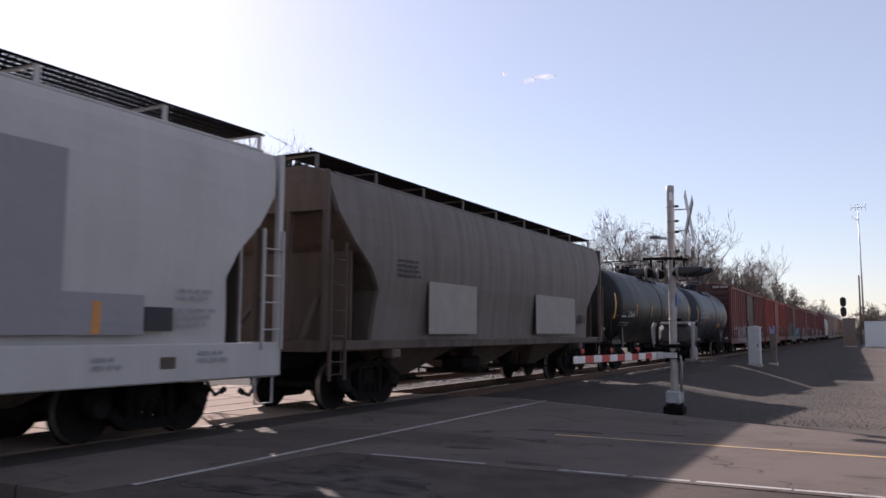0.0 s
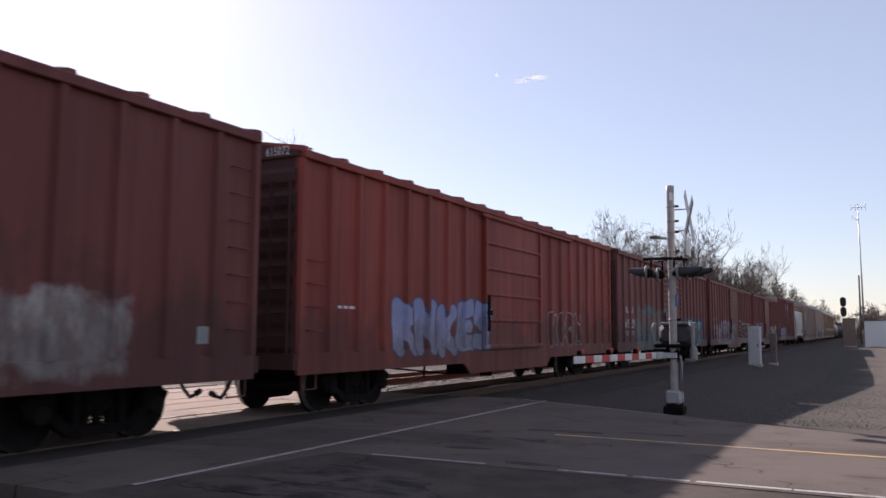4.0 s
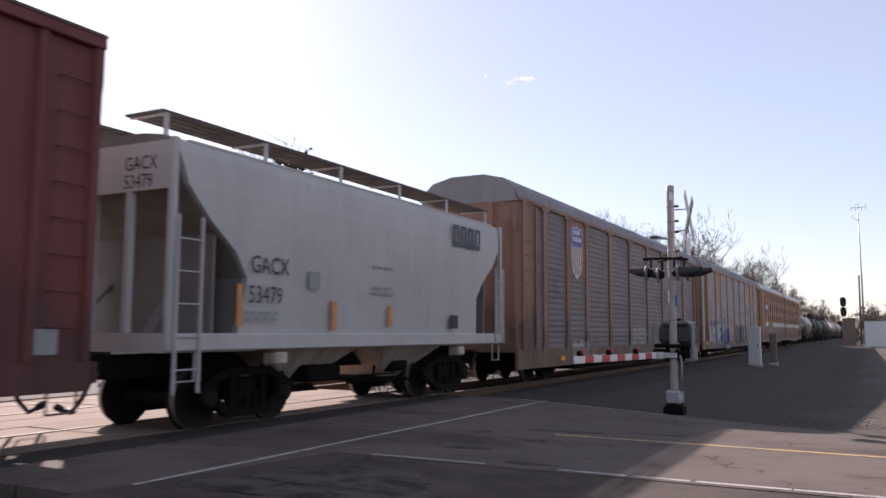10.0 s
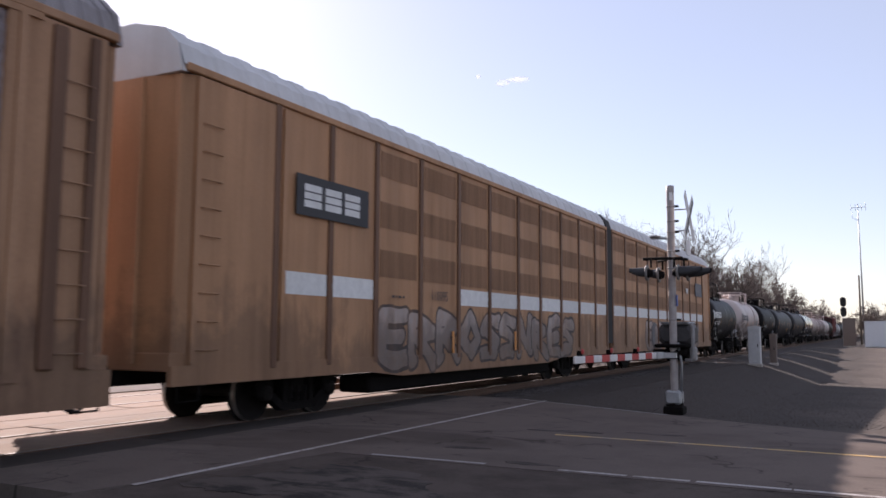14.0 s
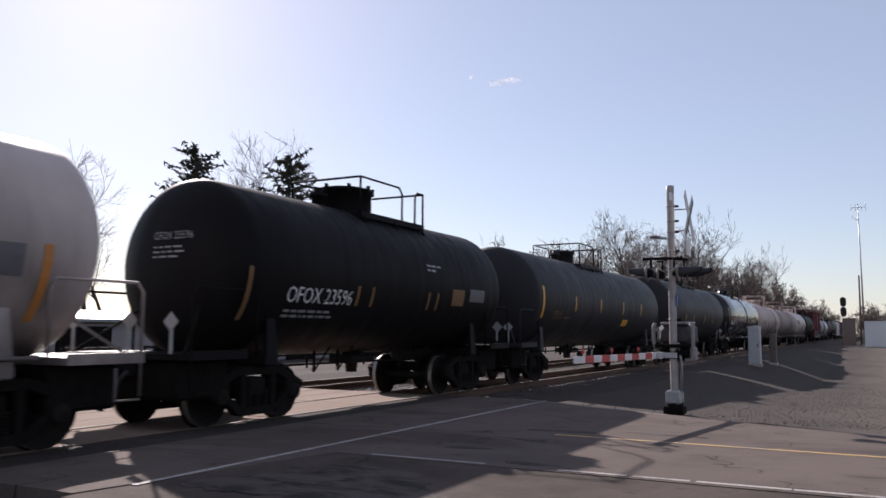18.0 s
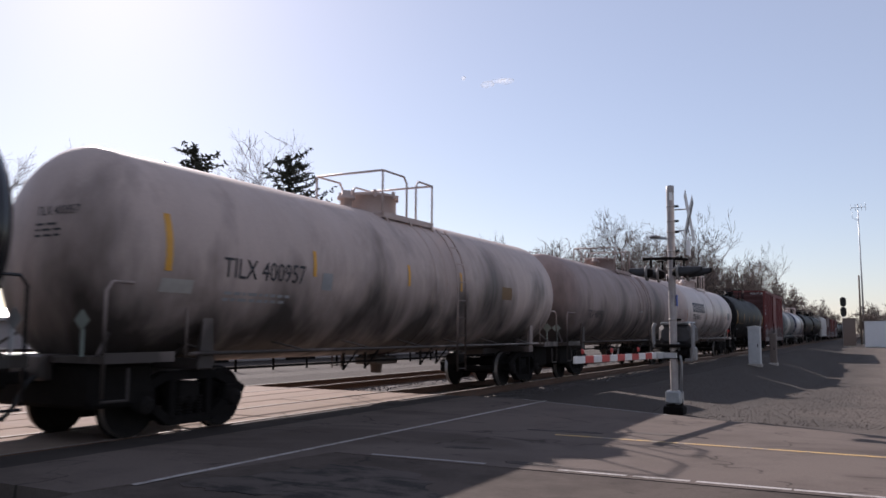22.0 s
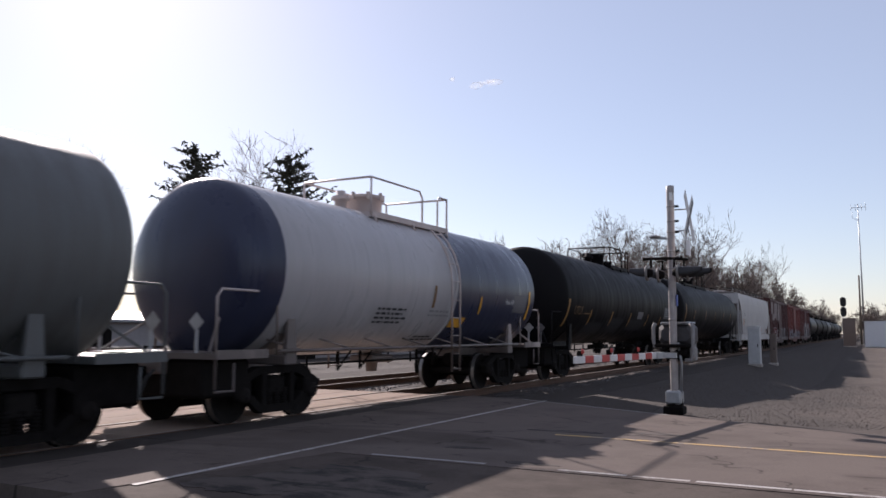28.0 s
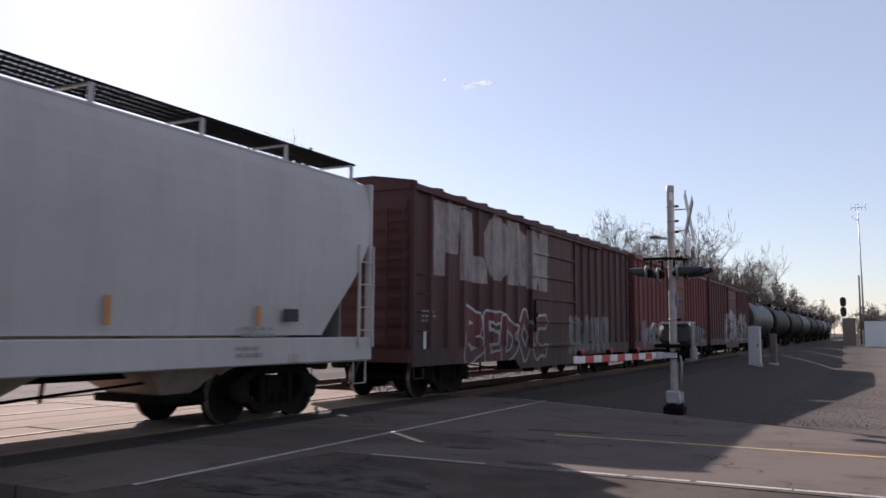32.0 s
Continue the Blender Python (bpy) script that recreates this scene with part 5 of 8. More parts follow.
            part("bellows", Geo().prism([(-W - 0.02, 1.1), (-W - 0.02, H), (-W + 0.1, H + rise * 0.45), (-0.5, H + rise + 0.03), (0.5, H + rise + 0.03), (W - 0.1, H + rise * 0.45), (W + 0.02, H), (W + 0.02, 1.1)], "y", e * (hl - 0.08), e * (hl + 0.32)), M["rubber"], car)
    steps(car, hl, W, 0.92, M["steel_dark"])
    for y, w, m in seal or ():
        part("door_post", Geo().cbox(W - 0.02, W + 0.075, y - w / 2, y + w / 2, 1.02, H - 0.16, 0.02), M[m], car)
    for k in marks:
        mark(car, W + 0.06, *k)
    if shield:
        y, z, k = shield
        x = W + 0.01
        out = [(0, 1.0), (0.19, 0.9), (0.56, 0.95), (0.67, 0.72), (0.61, 0.4), (0.66, 0.0), (0.6, -0.5), (0.42, -0.82), (0, -1.05)]
        ring = out + [(-a, b) for a, b in reversed(out[1:-1])]
        part("emblem", Geo().add([(x, y + a * k, z + b * k) for a, b in ring], [tuple(range(len(ring)))]), M["white"], car, "shield emblem, white with red bars and a blue head", fix=False)
        g = Geo().add([(x + 0.004, y + a * k * 0.92, z + b * k * 0.95) for a, b in [(0, 1.0), (0.19, 0.9), (0.56, 0.95), (0.67, 0.72), (0.61, 0.22), (-0.61, 0.22), (-0.67, 0.72), (-0.56, 0.95), (-0.19, 0.9)]], [tuple(range(9))])
        part("emblem_head", g, M["emblem_blue"], car, fix=False)
        g = Geo()
        for r_, zz in enumerate((0.66, 0.4)):
            for i in range(5 if r_ == 0 else 6):
                yy = -0.46 + 0.165 * i
                g = Geo().add([(x + 0.008, y + a * k, z + b * k) for a, b in [(yy, zz), (yy + 0.115, zz), (yy + 0.115, zz + 0.17), (yy, zz + 0.16)]], [(0, 1, 2, 3)])
                part("emblem_writing", g, M["white"], car, fix=False)
        for i in range(5):
            yy = -0.53 + i * 0.24
            lo = -0.55 if abs(yy + 0.05) > 0.3 else -0.88
            g = Geo().add([(x + 0.004, y + a * k, z + b * k) for a, b in [(yy, lo), (yy + 0.12, lo), (yy + 0.12, 0.2), (yy, 0.2)]], [(0, 1, 2, 3)])
            part("emblem_bar", g, M["emblem_red"], car, fix=False)
    return car


# ---- the cars, in their order ----
BASE = (0.185, 0.046, 0.038)
SOOT = (0.085, 0.036, 0.031)


def red(name, g=(), base=BASE, **k):
    return paint(name, base, SOOT, 0.5, 0.6, streak=0.4, graffiti=g, soot=0.5, bays=0.5, **k)


M["rack_post"] = paint("brown_post", (0.16, 0.08, 0.045), (0.05, 0.03, 0.02), 0.5, 0.6)
M["rack_vent"] = paint("vent_screen", (0.31, 0.165, 0.088), (0.06, 0.04, 0.025), 0.5, 0.7)
M["emblem_blue"] = plain("emblem_blue", (0.05, 0.09, 0.3), 0.5, 0, 0.15)
M["emblem_red"] = plain("emblem_red", (0.35, 0.05, 0.04), 0.5, 0, 0.15)
M["navy"] = plain("navy_stencil", (0.03, 0.027, 0.06), 0.5, 0, 0.15)
M["dim_patch"] = plain("grey_black_overpaint", (0.03, 0.028, 0.03), 0.6, 0, 0.3, spec=0.1)
M["silver_plate"] = plain("grey_notice_plate", (0.15, 0.145, 0.155), 0.5, 0.1, 0.12)
M["pale_patch"] = plain("pale_repaint_patch", (0.42, 0.38, 0.34), 0.6, 0, 0.12)
M["brown_door"] = paint("brown_door_paint", (0.085, 0.045, 0.035), SOOT, 0.5, 0.6, streak=0.4)
# ends get less light: their shade is put into this darker, grime-streaked red
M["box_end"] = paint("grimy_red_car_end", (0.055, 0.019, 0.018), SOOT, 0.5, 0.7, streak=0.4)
M["end_pink"] = paint("pale_pink_repaint", (0.3, 0.235, 0.225), (0.12, 0.08, 0.07), 0.3, 0.6, streak=0.25)
M["dim_gold"] = plain("grimy_yellow_panel", (0.09, 0.05, 0.02), 0.6, 0, 0.25)
M["patch_warm"] = plain("pale_warm_repaint", (0.31, 0.275, 0.25), 0.6, 0, 0.15, 2.5)
M["rust_bar"] = plain("faded_red_orange_bar", (0.32, 0.12, 0.06), 0.6, 0, 0.2)
M["placard_dim"] = plain("dirty_placard", (0.12, 0.11, 0.11), 0.5, 0, 0.15)
M["yellow_dim"] = plain("dull_yellow_reflector", (0.3, 0.145, 0.025), 0.5, 0, 0.2)
M["placard_white"] = plain("white_placard", (0.4, 0.4, 0.4), 0.5, 0, 0.15)
M["placard_red"] = plain("red_placard", (0.5, 0.06, 0.05), 0.5, 0, 0.15)
M["placard_green"] = plain("grey_green_placard", (0.2, 0.23, 0.2), 0.5, 0, 0.15)
M["hop_white"] = paint("white_hopper_paint", (0.43, 0.41, 0.395), (0.24, 0.19, 0.155), 0.3, 0.55, streak=0.12)
M["hop_patch"] = plain("grey_overpaint", (0.3, 0.285, 0.3), 0.6, 0, 0.08)
M["hop_grey"] = paint("grey_hopper_paint", (0.15, 0.125, 0.112), (0.1, 0.08, 0.065), 0.5, 0.6, streak=0.5)
# dark brown; on hopper ends it also holds the slope sheets' shade
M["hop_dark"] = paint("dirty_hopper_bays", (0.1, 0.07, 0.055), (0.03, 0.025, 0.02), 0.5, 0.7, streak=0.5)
# grime plus the shade of the end slopes, both put into the colour
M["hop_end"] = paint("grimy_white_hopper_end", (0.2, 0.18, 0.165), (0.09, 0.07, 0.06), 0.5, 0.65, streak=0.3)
M["hop_tan"] = paint("dusty_hopper_bays", (0.44, 0.36, 0.3), (0.14, 0.105, 0.08), 0.5, 0.7, streak=0.5)
M["tank_black"] = paint("black_tank_paint", (0.014, 0.014, 0.015), (0.035, 0.029, 0.026), 0.35, 0.45, streak=0.12, spec=0.22, bump=0.05)
M["tank_dim"] = paint("soot_black_tank_paint", (0.0085, 0.0078, 0.0085), (0.024, 0.02, 0.018), 0.3, 0.5, streak=0.12, spec=0.07, bump=0.05)
M["tank_blue"] = paint("blue_grey_tank_paint", (0.034, 0.036, 0.046), (0.04, 0.035, 0.032), 0.35, 0.42, streak=0.14, bump=0.05, spec=0.3)
M["tank_grey"] = paint("dull_grey_tank_paint", (0.026, 0.025, 0.027), (0.045, 0.037, 0.033), 0.4, 0.5, streak=0.12, spec=0.13, bump=0.04)
M["tank_band"] = paint("grey_tank_with_pale_band", (0.1, 0.105, 0.105), (0.09, 0.075, 0.06), 0.4, 0.5, streak=0.35, band=(-3.0, 0.35, (0.45, 0.42, 0.38)))
M["tank_two"] = paint("white_and_navy_tank", (0.025, 0.03, 0.06), (0.05, 0.045, 0.04), 0.25, 0.3, streak=0.15, band=(-5.2, 1.05, (0.42, 0.4, 0.4)))
M["tank_gloss"] = paint("glossy_black_tank", (0.012, 0.012, 0.014), (0.05, 0.045, 0.04), 0.15, 0.14, streak=0.1)
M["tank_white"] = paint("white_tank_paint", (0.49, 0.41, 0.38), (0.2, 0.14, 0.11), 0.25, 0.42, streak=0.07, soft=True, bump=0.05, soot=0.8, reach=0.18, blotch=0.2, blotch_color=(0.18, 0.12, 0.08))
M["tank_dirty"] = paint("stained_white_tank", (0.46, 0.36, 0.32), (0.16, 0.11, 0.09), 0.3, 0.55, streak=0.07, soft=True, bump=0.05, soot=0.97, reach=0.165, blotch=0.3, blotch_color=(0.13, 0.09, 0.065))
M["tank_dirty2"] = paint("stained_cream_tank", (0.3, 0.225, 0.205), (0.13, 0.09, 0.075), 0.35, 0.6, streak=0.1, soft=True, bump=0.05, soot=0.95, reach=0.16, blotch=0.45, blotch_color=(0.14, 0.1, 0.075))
M["tank_tagged"] = paint("black_tank_with_tags", (0.0115, 0.011, 0.012), (0.03, 0.025, 0.022), 0.35, 0.48, streak=0.2, spec=0.15,
                         graffiti=[(-0.2, 0.45, 2.15, 2.95, (0.11, 0.105, 0.11), (0.06, 0.06, 0.06), {"count": 2, "seed": 60.0, "fat": 0.05, "edge": 0.04, "fade": 0.8}),
                                   (-2.3, 1.3, 1.45, 1.95, (0.055, 0.052, 0.052), (0.03, 0.03, 0.03), {"count": 6, "seed": 61.0, "fat": 0.07, "edge": 0.04, "fade": 0.85})])
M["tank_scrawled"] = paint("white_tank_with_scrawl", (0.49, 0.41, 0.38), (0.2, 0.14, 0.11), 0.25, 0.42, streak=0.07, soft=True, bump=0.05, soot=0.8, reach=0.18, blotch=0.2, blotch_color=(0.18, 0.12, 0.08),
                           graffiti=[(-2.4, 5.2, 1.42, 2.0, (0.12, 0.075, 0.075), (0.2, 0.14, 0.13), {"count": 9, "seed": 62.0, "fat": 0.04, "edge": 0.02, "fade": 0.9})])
M["rack_roof"] = paint("galvanised_roof", (0.25, 0.23, 0.235), (0.14, 0.12, 0.11), 0.4, 0.55, metal=0.15, streak=0.3)
M["rack_roof_white"] = paint("pale_roof", (0.55, 0.55, 0.55), (0.3, 0.27, 0.24), 0.3, 0.55, streak=0.2)


def rack_paints(tag, tan, grey, g=(), frame_layers=None):
    """Frame and panel paint of one autorack, with the same sprayed shapes across both."""
    f = paint("tan_rack_paint_" + tag, tan, (0.12, 0.06, 0.035), 0.5, 0.6, streak=0.4, blotch=0.2, blotch_color=(0.15, 0.065, 0.035), graffiti=[g[i] for i in frame_layers] if frame_layers else g, soot=0.5, bays=0.35)
    n = Nodes("rack_panel_" + tag)
    big, run, fine = n.noise(0.7, 4, 0.6), n.noise(1.0, 3, 0.6, (0.2, 0.25, 1.6)), n.noise(26, 3, 0.6)
    band = n.noise(1.0, 2, 0.5, (0.01, 0.33, 1.1), (5, 3, 2))
    col = n.mix(n.ramp(run, 0.35, 0.7, 0.0, 0.6), grey, tuple(c * 0.68 for c in grey))
    col = n.mix(n.ramp(band, 0.54, 0.57, 0.0, 0.5), col, tuple(c * 0.5 for c in grey))
    col = n.mix(n.ramp(big, 0.5, 0.75, 0, 0.4), col, (0.2, 0.14, 0.11))
    mesh = n.noise(1.0, 2, 0.5, (0.01, 16, 0.9), (1, 0, 4))
    col = n.mix(n.ramp(mesh, 0.4, 0.7, 0.0, 0.3), col, tuple(c * 0.45 for c in grey))
    # rows of punched holes
    dots = n.add("ShaderNodeTexVoronoi")
    dots.inputs["Scale"].default_value = 1.0
    dots.inputs["Randomness"].default_value = 0.1
    n.link(n.mapped((0.01, 4.2, 2.4)), dots.inputs["Vector"])
    rowmask = n.ramp(n.noise(1.0, 1, 0.5, (0.01, 0.7, 2.2), (3, 1, 7)), 0.45, 0.55, 0.25, 0.8)
    col = n.mix(n.math("MULTIPLY", n.ramp(dots.outputs["Distance"], 0.07, 0.12, 1.0, 0.0), rowmask), col, (0.03, 0.028, 0.028))
    for q in g:
        col = graffiti_layer(n, col, *q[:6], **(q[6] if len(q) > 6 else {}))
    n.bump(fine, 0.15, 0.01)
    return f, n.done(col, 0.55, 0.15)


def yellow_bars(ys, z0, z1, w=0.1, m="yellow"):
    return [(y, z0, z1, w, m) for y in ys]


def klrx(num, extra=(), row="t"):
    a, b = num[:3], num[3:]
    return [("t", "KL", 0.23, -7.96, 2.26, "white"), ("t", "RX", 0.23, -7.22, 2.26, "white"), ("t", a, 0.33, -8.04, 1.68, "white"), ("t", b, 0.33, -7.26, 1.68, "white"),
            ("b", -8.0, 1.48, 2, 0.4, "grey_stencil"), ("b", -7.2, 1.48, 2, 0.4, "grey_stencil"), ("p", -9.0, -8.45, 0.86, 1.06, "orange_reflector"), *extra]


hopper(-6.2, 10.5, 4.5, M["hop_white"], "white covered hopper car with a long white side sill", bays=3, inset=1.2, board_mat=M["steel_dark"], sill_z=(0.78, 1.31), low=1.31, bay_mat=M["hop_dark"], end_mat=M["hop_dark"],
       marks=[("p", 1.2, 4.24, 1.43, 3.66, "hop_patch"), ("p", 4.24, 5.48, 1.43, 1.95, "hop_patch"), ("p", 5.5, 5.98, 1.48, 1.8, "dark_stencil"), ("b", 6.1, 2.02, 2, 0.6, "grey_stencil"), ("b", 6.06, 1.75, 3, 0.65, "grey_stencil"), ("b", 4.8, 1.58, 2, 0.6, "grey_stencil"),
              ("p", 4.68, 4.8, 1.44, 1.85, "orange_reflector"), ("b", 4.72, 1.1, 2, 0.45, "grey_stencil"), ("b", 6.5, 1.15, 2, 0.6, "grey_stencil")])
hopper(11.7, 28.1, 4.5, M["hop_grey"], "weathered grey-brown covered hopper car with two pale patches", bays=3, inset=1.6, board_mat=M["steel_dark"], bay_mat=M["hop_dark"], end_mat=M["hop_dark"], round_side=0.1, grate=False, ribs=0, sill_z=(1.14, 1.32), low=1.32, sill_mat=M["hop_dark"],
       marks=[("p", -4.6, -2.25, 1.44, 2.56, "patch_warm"), ("p", 1.65, 5.0, 1.44, 2.54, "patch_warm"), ("p", 5.57, 6.0, 1.77, 2.03, "dark_stencil"), ("b", -5.9, 2.9, 4, 1.0, "dark_stencil")],
       end_mark=None)
tank(29.2, 44.6, (29.9, 43.9), "black tank car with white stencilled marks and yellow reflectors", M["tank_black"], plat=37.4, plat_mid=37.62, plat_len=2.4, r=1.54, zc=2.55, placard="placard_white", band=(0.2,),
     marks=[("b", -6.0, 2.08, 1, 0.75, "white"), ("t", "218624", 0.26, -5.1, 2.08, "white"), ("b", -5.9, 1.82, 2, 1.7, "grey_stencil")],
     stripes=[(-6.95, 2.0, 2.95, 0.14, "yellow"), *yellow_bars((-3.84, -1.33, 1.45, 3.44), 2.15, 2.62, 0.09), (6.6, 2.0, 2.9, 0.12, "yellow")], head_marks=("218624", "grey_stencil"))
tank(45.2, 57.0, (45.9, 56.0), "dull blue-grey tank car with a white maker's mark", M["tank_blue"], cut=0.5, plat=51.6, r=1.52, zc=2.54, placard="placard_white", band=(0.4,), housing=(0.55, 0.4),
     marks=[("logo", -4.0, 2.28, 2.3, 0.36, "grey_stencil", 6), ("t", "PROX 73026", 0.2, -4.05, 1.9, "grey_stencil"), ("p", 1.75, 2.4, 1.8, 2.03, "yellow"), ("p", 3.9, 4.5, 1.9, 2.4, "silver_plate")],
     stripes=[(-4.97, 2.05, 2.95, 0.13, "yellow"), *yellow_bars((-1.5, 0.06, 2.72), 2.3, 2.72, 0.09), (4.6, 2.0, 2.9, 0.12, "yellow")], head_marks=("73026", "grey_stencil"))
boxcar(57.9, 76.3, 4.58, red("red_box_paint_a", [(-6.25, -1.95, 0.78, 1.98, (0.34, 0.32, 0.33), (0.16, 0.13, 0.13), {"seed": 1.0, "fade": 0.55, "edge": 0.03}),
                                                 (3.0, 6.8, 0.8, 2.0, (0.42, 0.39, 0.36), (0.25, 0.22, 0.2), {"seed": 2.0, "fade": 0.5, "edge": 0.03})]),
       "red-brown boxcar with faded grey sprayed shapes low on its side", door_mat=M["brown_door"], marks=klrx("615214", [("p", 8.0, 8.3, 1.3, 1.55, "grey_stencil")]), end_mark="KLRX 615214")
boxcar(77.4, 95.7, 4.58, red("red_box_paint_b", [(-6.1, -1.5, 1.0, 2.2, (0.42, 0.42, 0.55), (0.1, 0.08, 0.14), {"seed": 3.0, "fill2": (0.25, 0.3, 0.5)}),
                                                 (2.8, 5.8, 1.1, 2.1, (0.22, 0.05, 0.035), (0.45, 0.45, 0.48), {"seed": 4.0, "edge": 0.05})], base=(0.3, 0.05, 0.032)),
       "bright red boxcar with pale violet sprayed shapes", marks=[("b", -8.0, 1.9, 1, 0.5, "white"), ("p", -9.0, -8.5, 0.86, 1.06, "orange_reflector")], end_mark="615072")
boxcar(96.7, 115.0, 4.58, red("red_box_paint_c", [(-6.6, 0.5, 0.6, 2.6, (0.09, 0.2, 0.19), (0.11, 0.04, 0.035), {"seed": 5.0, "edge": 0.02, "fade": 0.5}),
                                                  (-6.2, -0.6, 0.8, 2.3, (0.1, 0.26, 0.25), (0.2, 0.05, 0.045), {"word": "SONE", "seed": 6.0, "edge": 0.09, "fat": 0.12, "fade": 0.8, "fill2": (0.2, 0.07, 0.07)}),
                                                  (1.7, 8.6, 0.7, 2.3, (0.15, 0.07, 0.15), (0.1, 0.05, 0.1), {"seed": 6.5, "fade": 0.75, "edge": 0.03}),
                                                  (1.75, 7.6, 0.78, 2.1, (0.13, 0.33, 0.37), (0.025, 0.02, 0.03), {"edge": 0.1, "seed": 7.0, "word": "QAPNQ", "fat": 0.17, "fill2": (0.18, 0.4, 0.44), "halo": (0.16, 0.12, 0.2)})]),
       "red-brown boxcar with red and turquoise sprayed shapes", marks=klrx("615229"), ribs=14, end_mark="615229")
boxcar(116.3, 134.5, 4.58, red("red_box_paint_d", [(-6.8, 0.6, 0.6, 2.1, (0.3, 0.27, 0.3), (0.2, 0.15, 0.17), {"seed": 8.0, "fade": 1.0, "edge": 0.03}),
                                                   (-6.2, -0.4, 0.7, 2.3, (0.36, 0.33, 0.36), (0.16, 0.12, 0.2), {"word": "KESA", "seed": 8.5, "fat": 0.06, "edge": 0.05, "fade": 0.9}),
                                                   (2.05, 8.2, 0.75, 2.16, (0.16, 0.06, 0.05), (0.5, 0.48, 0.47), {"word": "EBRONE", "fat": 0.1, "seed": 9.0, "edge": 0.11, "fade": 0.35, "slant": 0.03})]),
       "red-brown boxcar with white outlined sprayed shapes", marks=klrx("615193"), ribs=14, end_mark="615193")
boxcar(135.7, 153.8, 4.58, red("red_box_paint_e", [(-7.05, -3.15, 0.58, 2.22, (0.42, 0.38, 0.45), (0.02, 0.018, 0.022), {"seed": 10.0, "edge": 0.11, "word": "PILSE", "fat": 0.17, "fill2": (0.3, 0.27, 0.33), "halo": (0.4, 0.37, 0.42)}),
                                                   (2.0, 7.3, 0.8, 2.16, (0.46, 0.32, 0.28), (0.1, 0.04, 0.04), {"word": "ATMAN", "fat": 0.17, "edge": 0.075, "seed": 11.0, "fade": 0.3, "fill2": (0.5, 0.44, 0.41), "halo": (0.3, 0.2, 0.18)}),
                                                   (-9.0, -8.3, 1.0, 1.5, (0.35, 0.36, 0.4), (0.14, 0.05, 0.05), {"seed": 12.0})]),
       "red-brown boxcar with grey bubble shapes outlined in black", marks=klrx("615048"), end_mark="615048")
boxcar(154.8, 172.9, 5.16, red("red_box_paint_f", [(-6.9, -2.2, 0.6, 2.1, (0.34, 0.25, 0.2), (0.2, 0.1, 0.08), {"seed": 13.0, "fade": 0.7, "edge": 0.02}),
                                                   (-6.5, -2.3, 0.6, 1.97, (0.52, 0.5, 0.62), (0.03, 0.03, 0.08), {"seed": 14.0, "edge": 0.09, "word": "SEGQ", "fat": 0.155, "fill2": (0.36, 0.36, 0.5), "fill_low": (0.13, 0.12, 0.2)})], base=(0.18, 0.045, 0.038)),
       "tall red-brown boxcar with double plug doors and violet sprayed shapes", flat=True, plug=True, cap=M["end_pink"], roof_mat=M["hop_dark"], post_ys=(-8.98, -8.45, -7.64, -6.94, -6.16, -5.46, -4.7, -3.98, -3.28, -2.65, 2.98, 3.82, 4.56, 5.29, 6.04, 6.75, 7.51, 8.2, 8.97), door=(-2.39, 2.4), belly=0.0, ribs=3,
       marks=[("d", -1.68, 4.5, 4, 0.85, "white"), ("d", 0.75, 4.42, 4, 0.9, "white"), ("d", 1.2, 3.5, 2, 0.4, "grey_stencil"), ("d", -0.2, 3.5, 1, 0.2, "grey_stencil"), ("t", "NO", 0.31, -8.36, 2.28, "white"), ("t", "KL", 0.33, -7.58, 2.28, "white"), ("t", "60", 0.33, -8.26, 1.81, "white"), ("t", "32", 0.33, -7.53, 1.81, "white"), ("t", "73", 0.33, -6.68, 1.82, "white"),
              ("b", -8.2, 1.6, 2, 0.4, "grey_stencil"), ("b", -7.5, 1.6, 2, 0.4, "grey_stencil"), ("p", -8.26, -7.8, 0.86, 1.06, "gold_stencil"),
              ("p", 3.2, 3.3, 0.95, 1.5, "gold_stencil"), ("p", 6.2, 6.3, 0.95, 1.5, "gold_stencil"), ("p", 8.2, 8.6, 1.2, 1.5, "grey_stencil")], end_mark="NOKL 603273")
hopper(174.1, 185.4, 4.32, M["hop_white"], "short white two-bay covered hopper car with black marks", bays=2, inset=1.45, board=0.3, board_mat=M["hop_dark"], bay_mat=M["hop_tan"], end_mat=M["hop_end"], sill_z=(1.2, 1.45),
       marks=[("t", "GACX", 0.27, -4.08, 2.39, "dark_stencil"), ("t", "53479", 0.27, -4.12, 1.92, "dark_stencil"), ("b", -4.2, 1.75, 2, 0.8, "grey_stencil"), ("p", -1.92, -1.78, 1.5, 2.02, "orange_reflector"),
              ("p", 0.0, 0.12, 1.58, 2.0, "orange_reflector"), ("p", -4.36, -4.24, 1.56, 2.2, "orange_reflector"), ("p", 2.66, 3.0, 1.56, 1.86, "dark_stencil"), ("b", -0.6, 2.7, 1, 0.7, "grey_stencil"), ("b", -0.6, 2.3, 2, 0.8, "grey_stencil"),
              ("p", -2.6, -2.3, 2.2, 2.5, "grey_stencil"), ("l", 2.75, 3.45, 1.5, 0.5, "navy", 4)], end_mark=("GACX", "53479"))
TAN = (0.38, 0.19, 0.105)
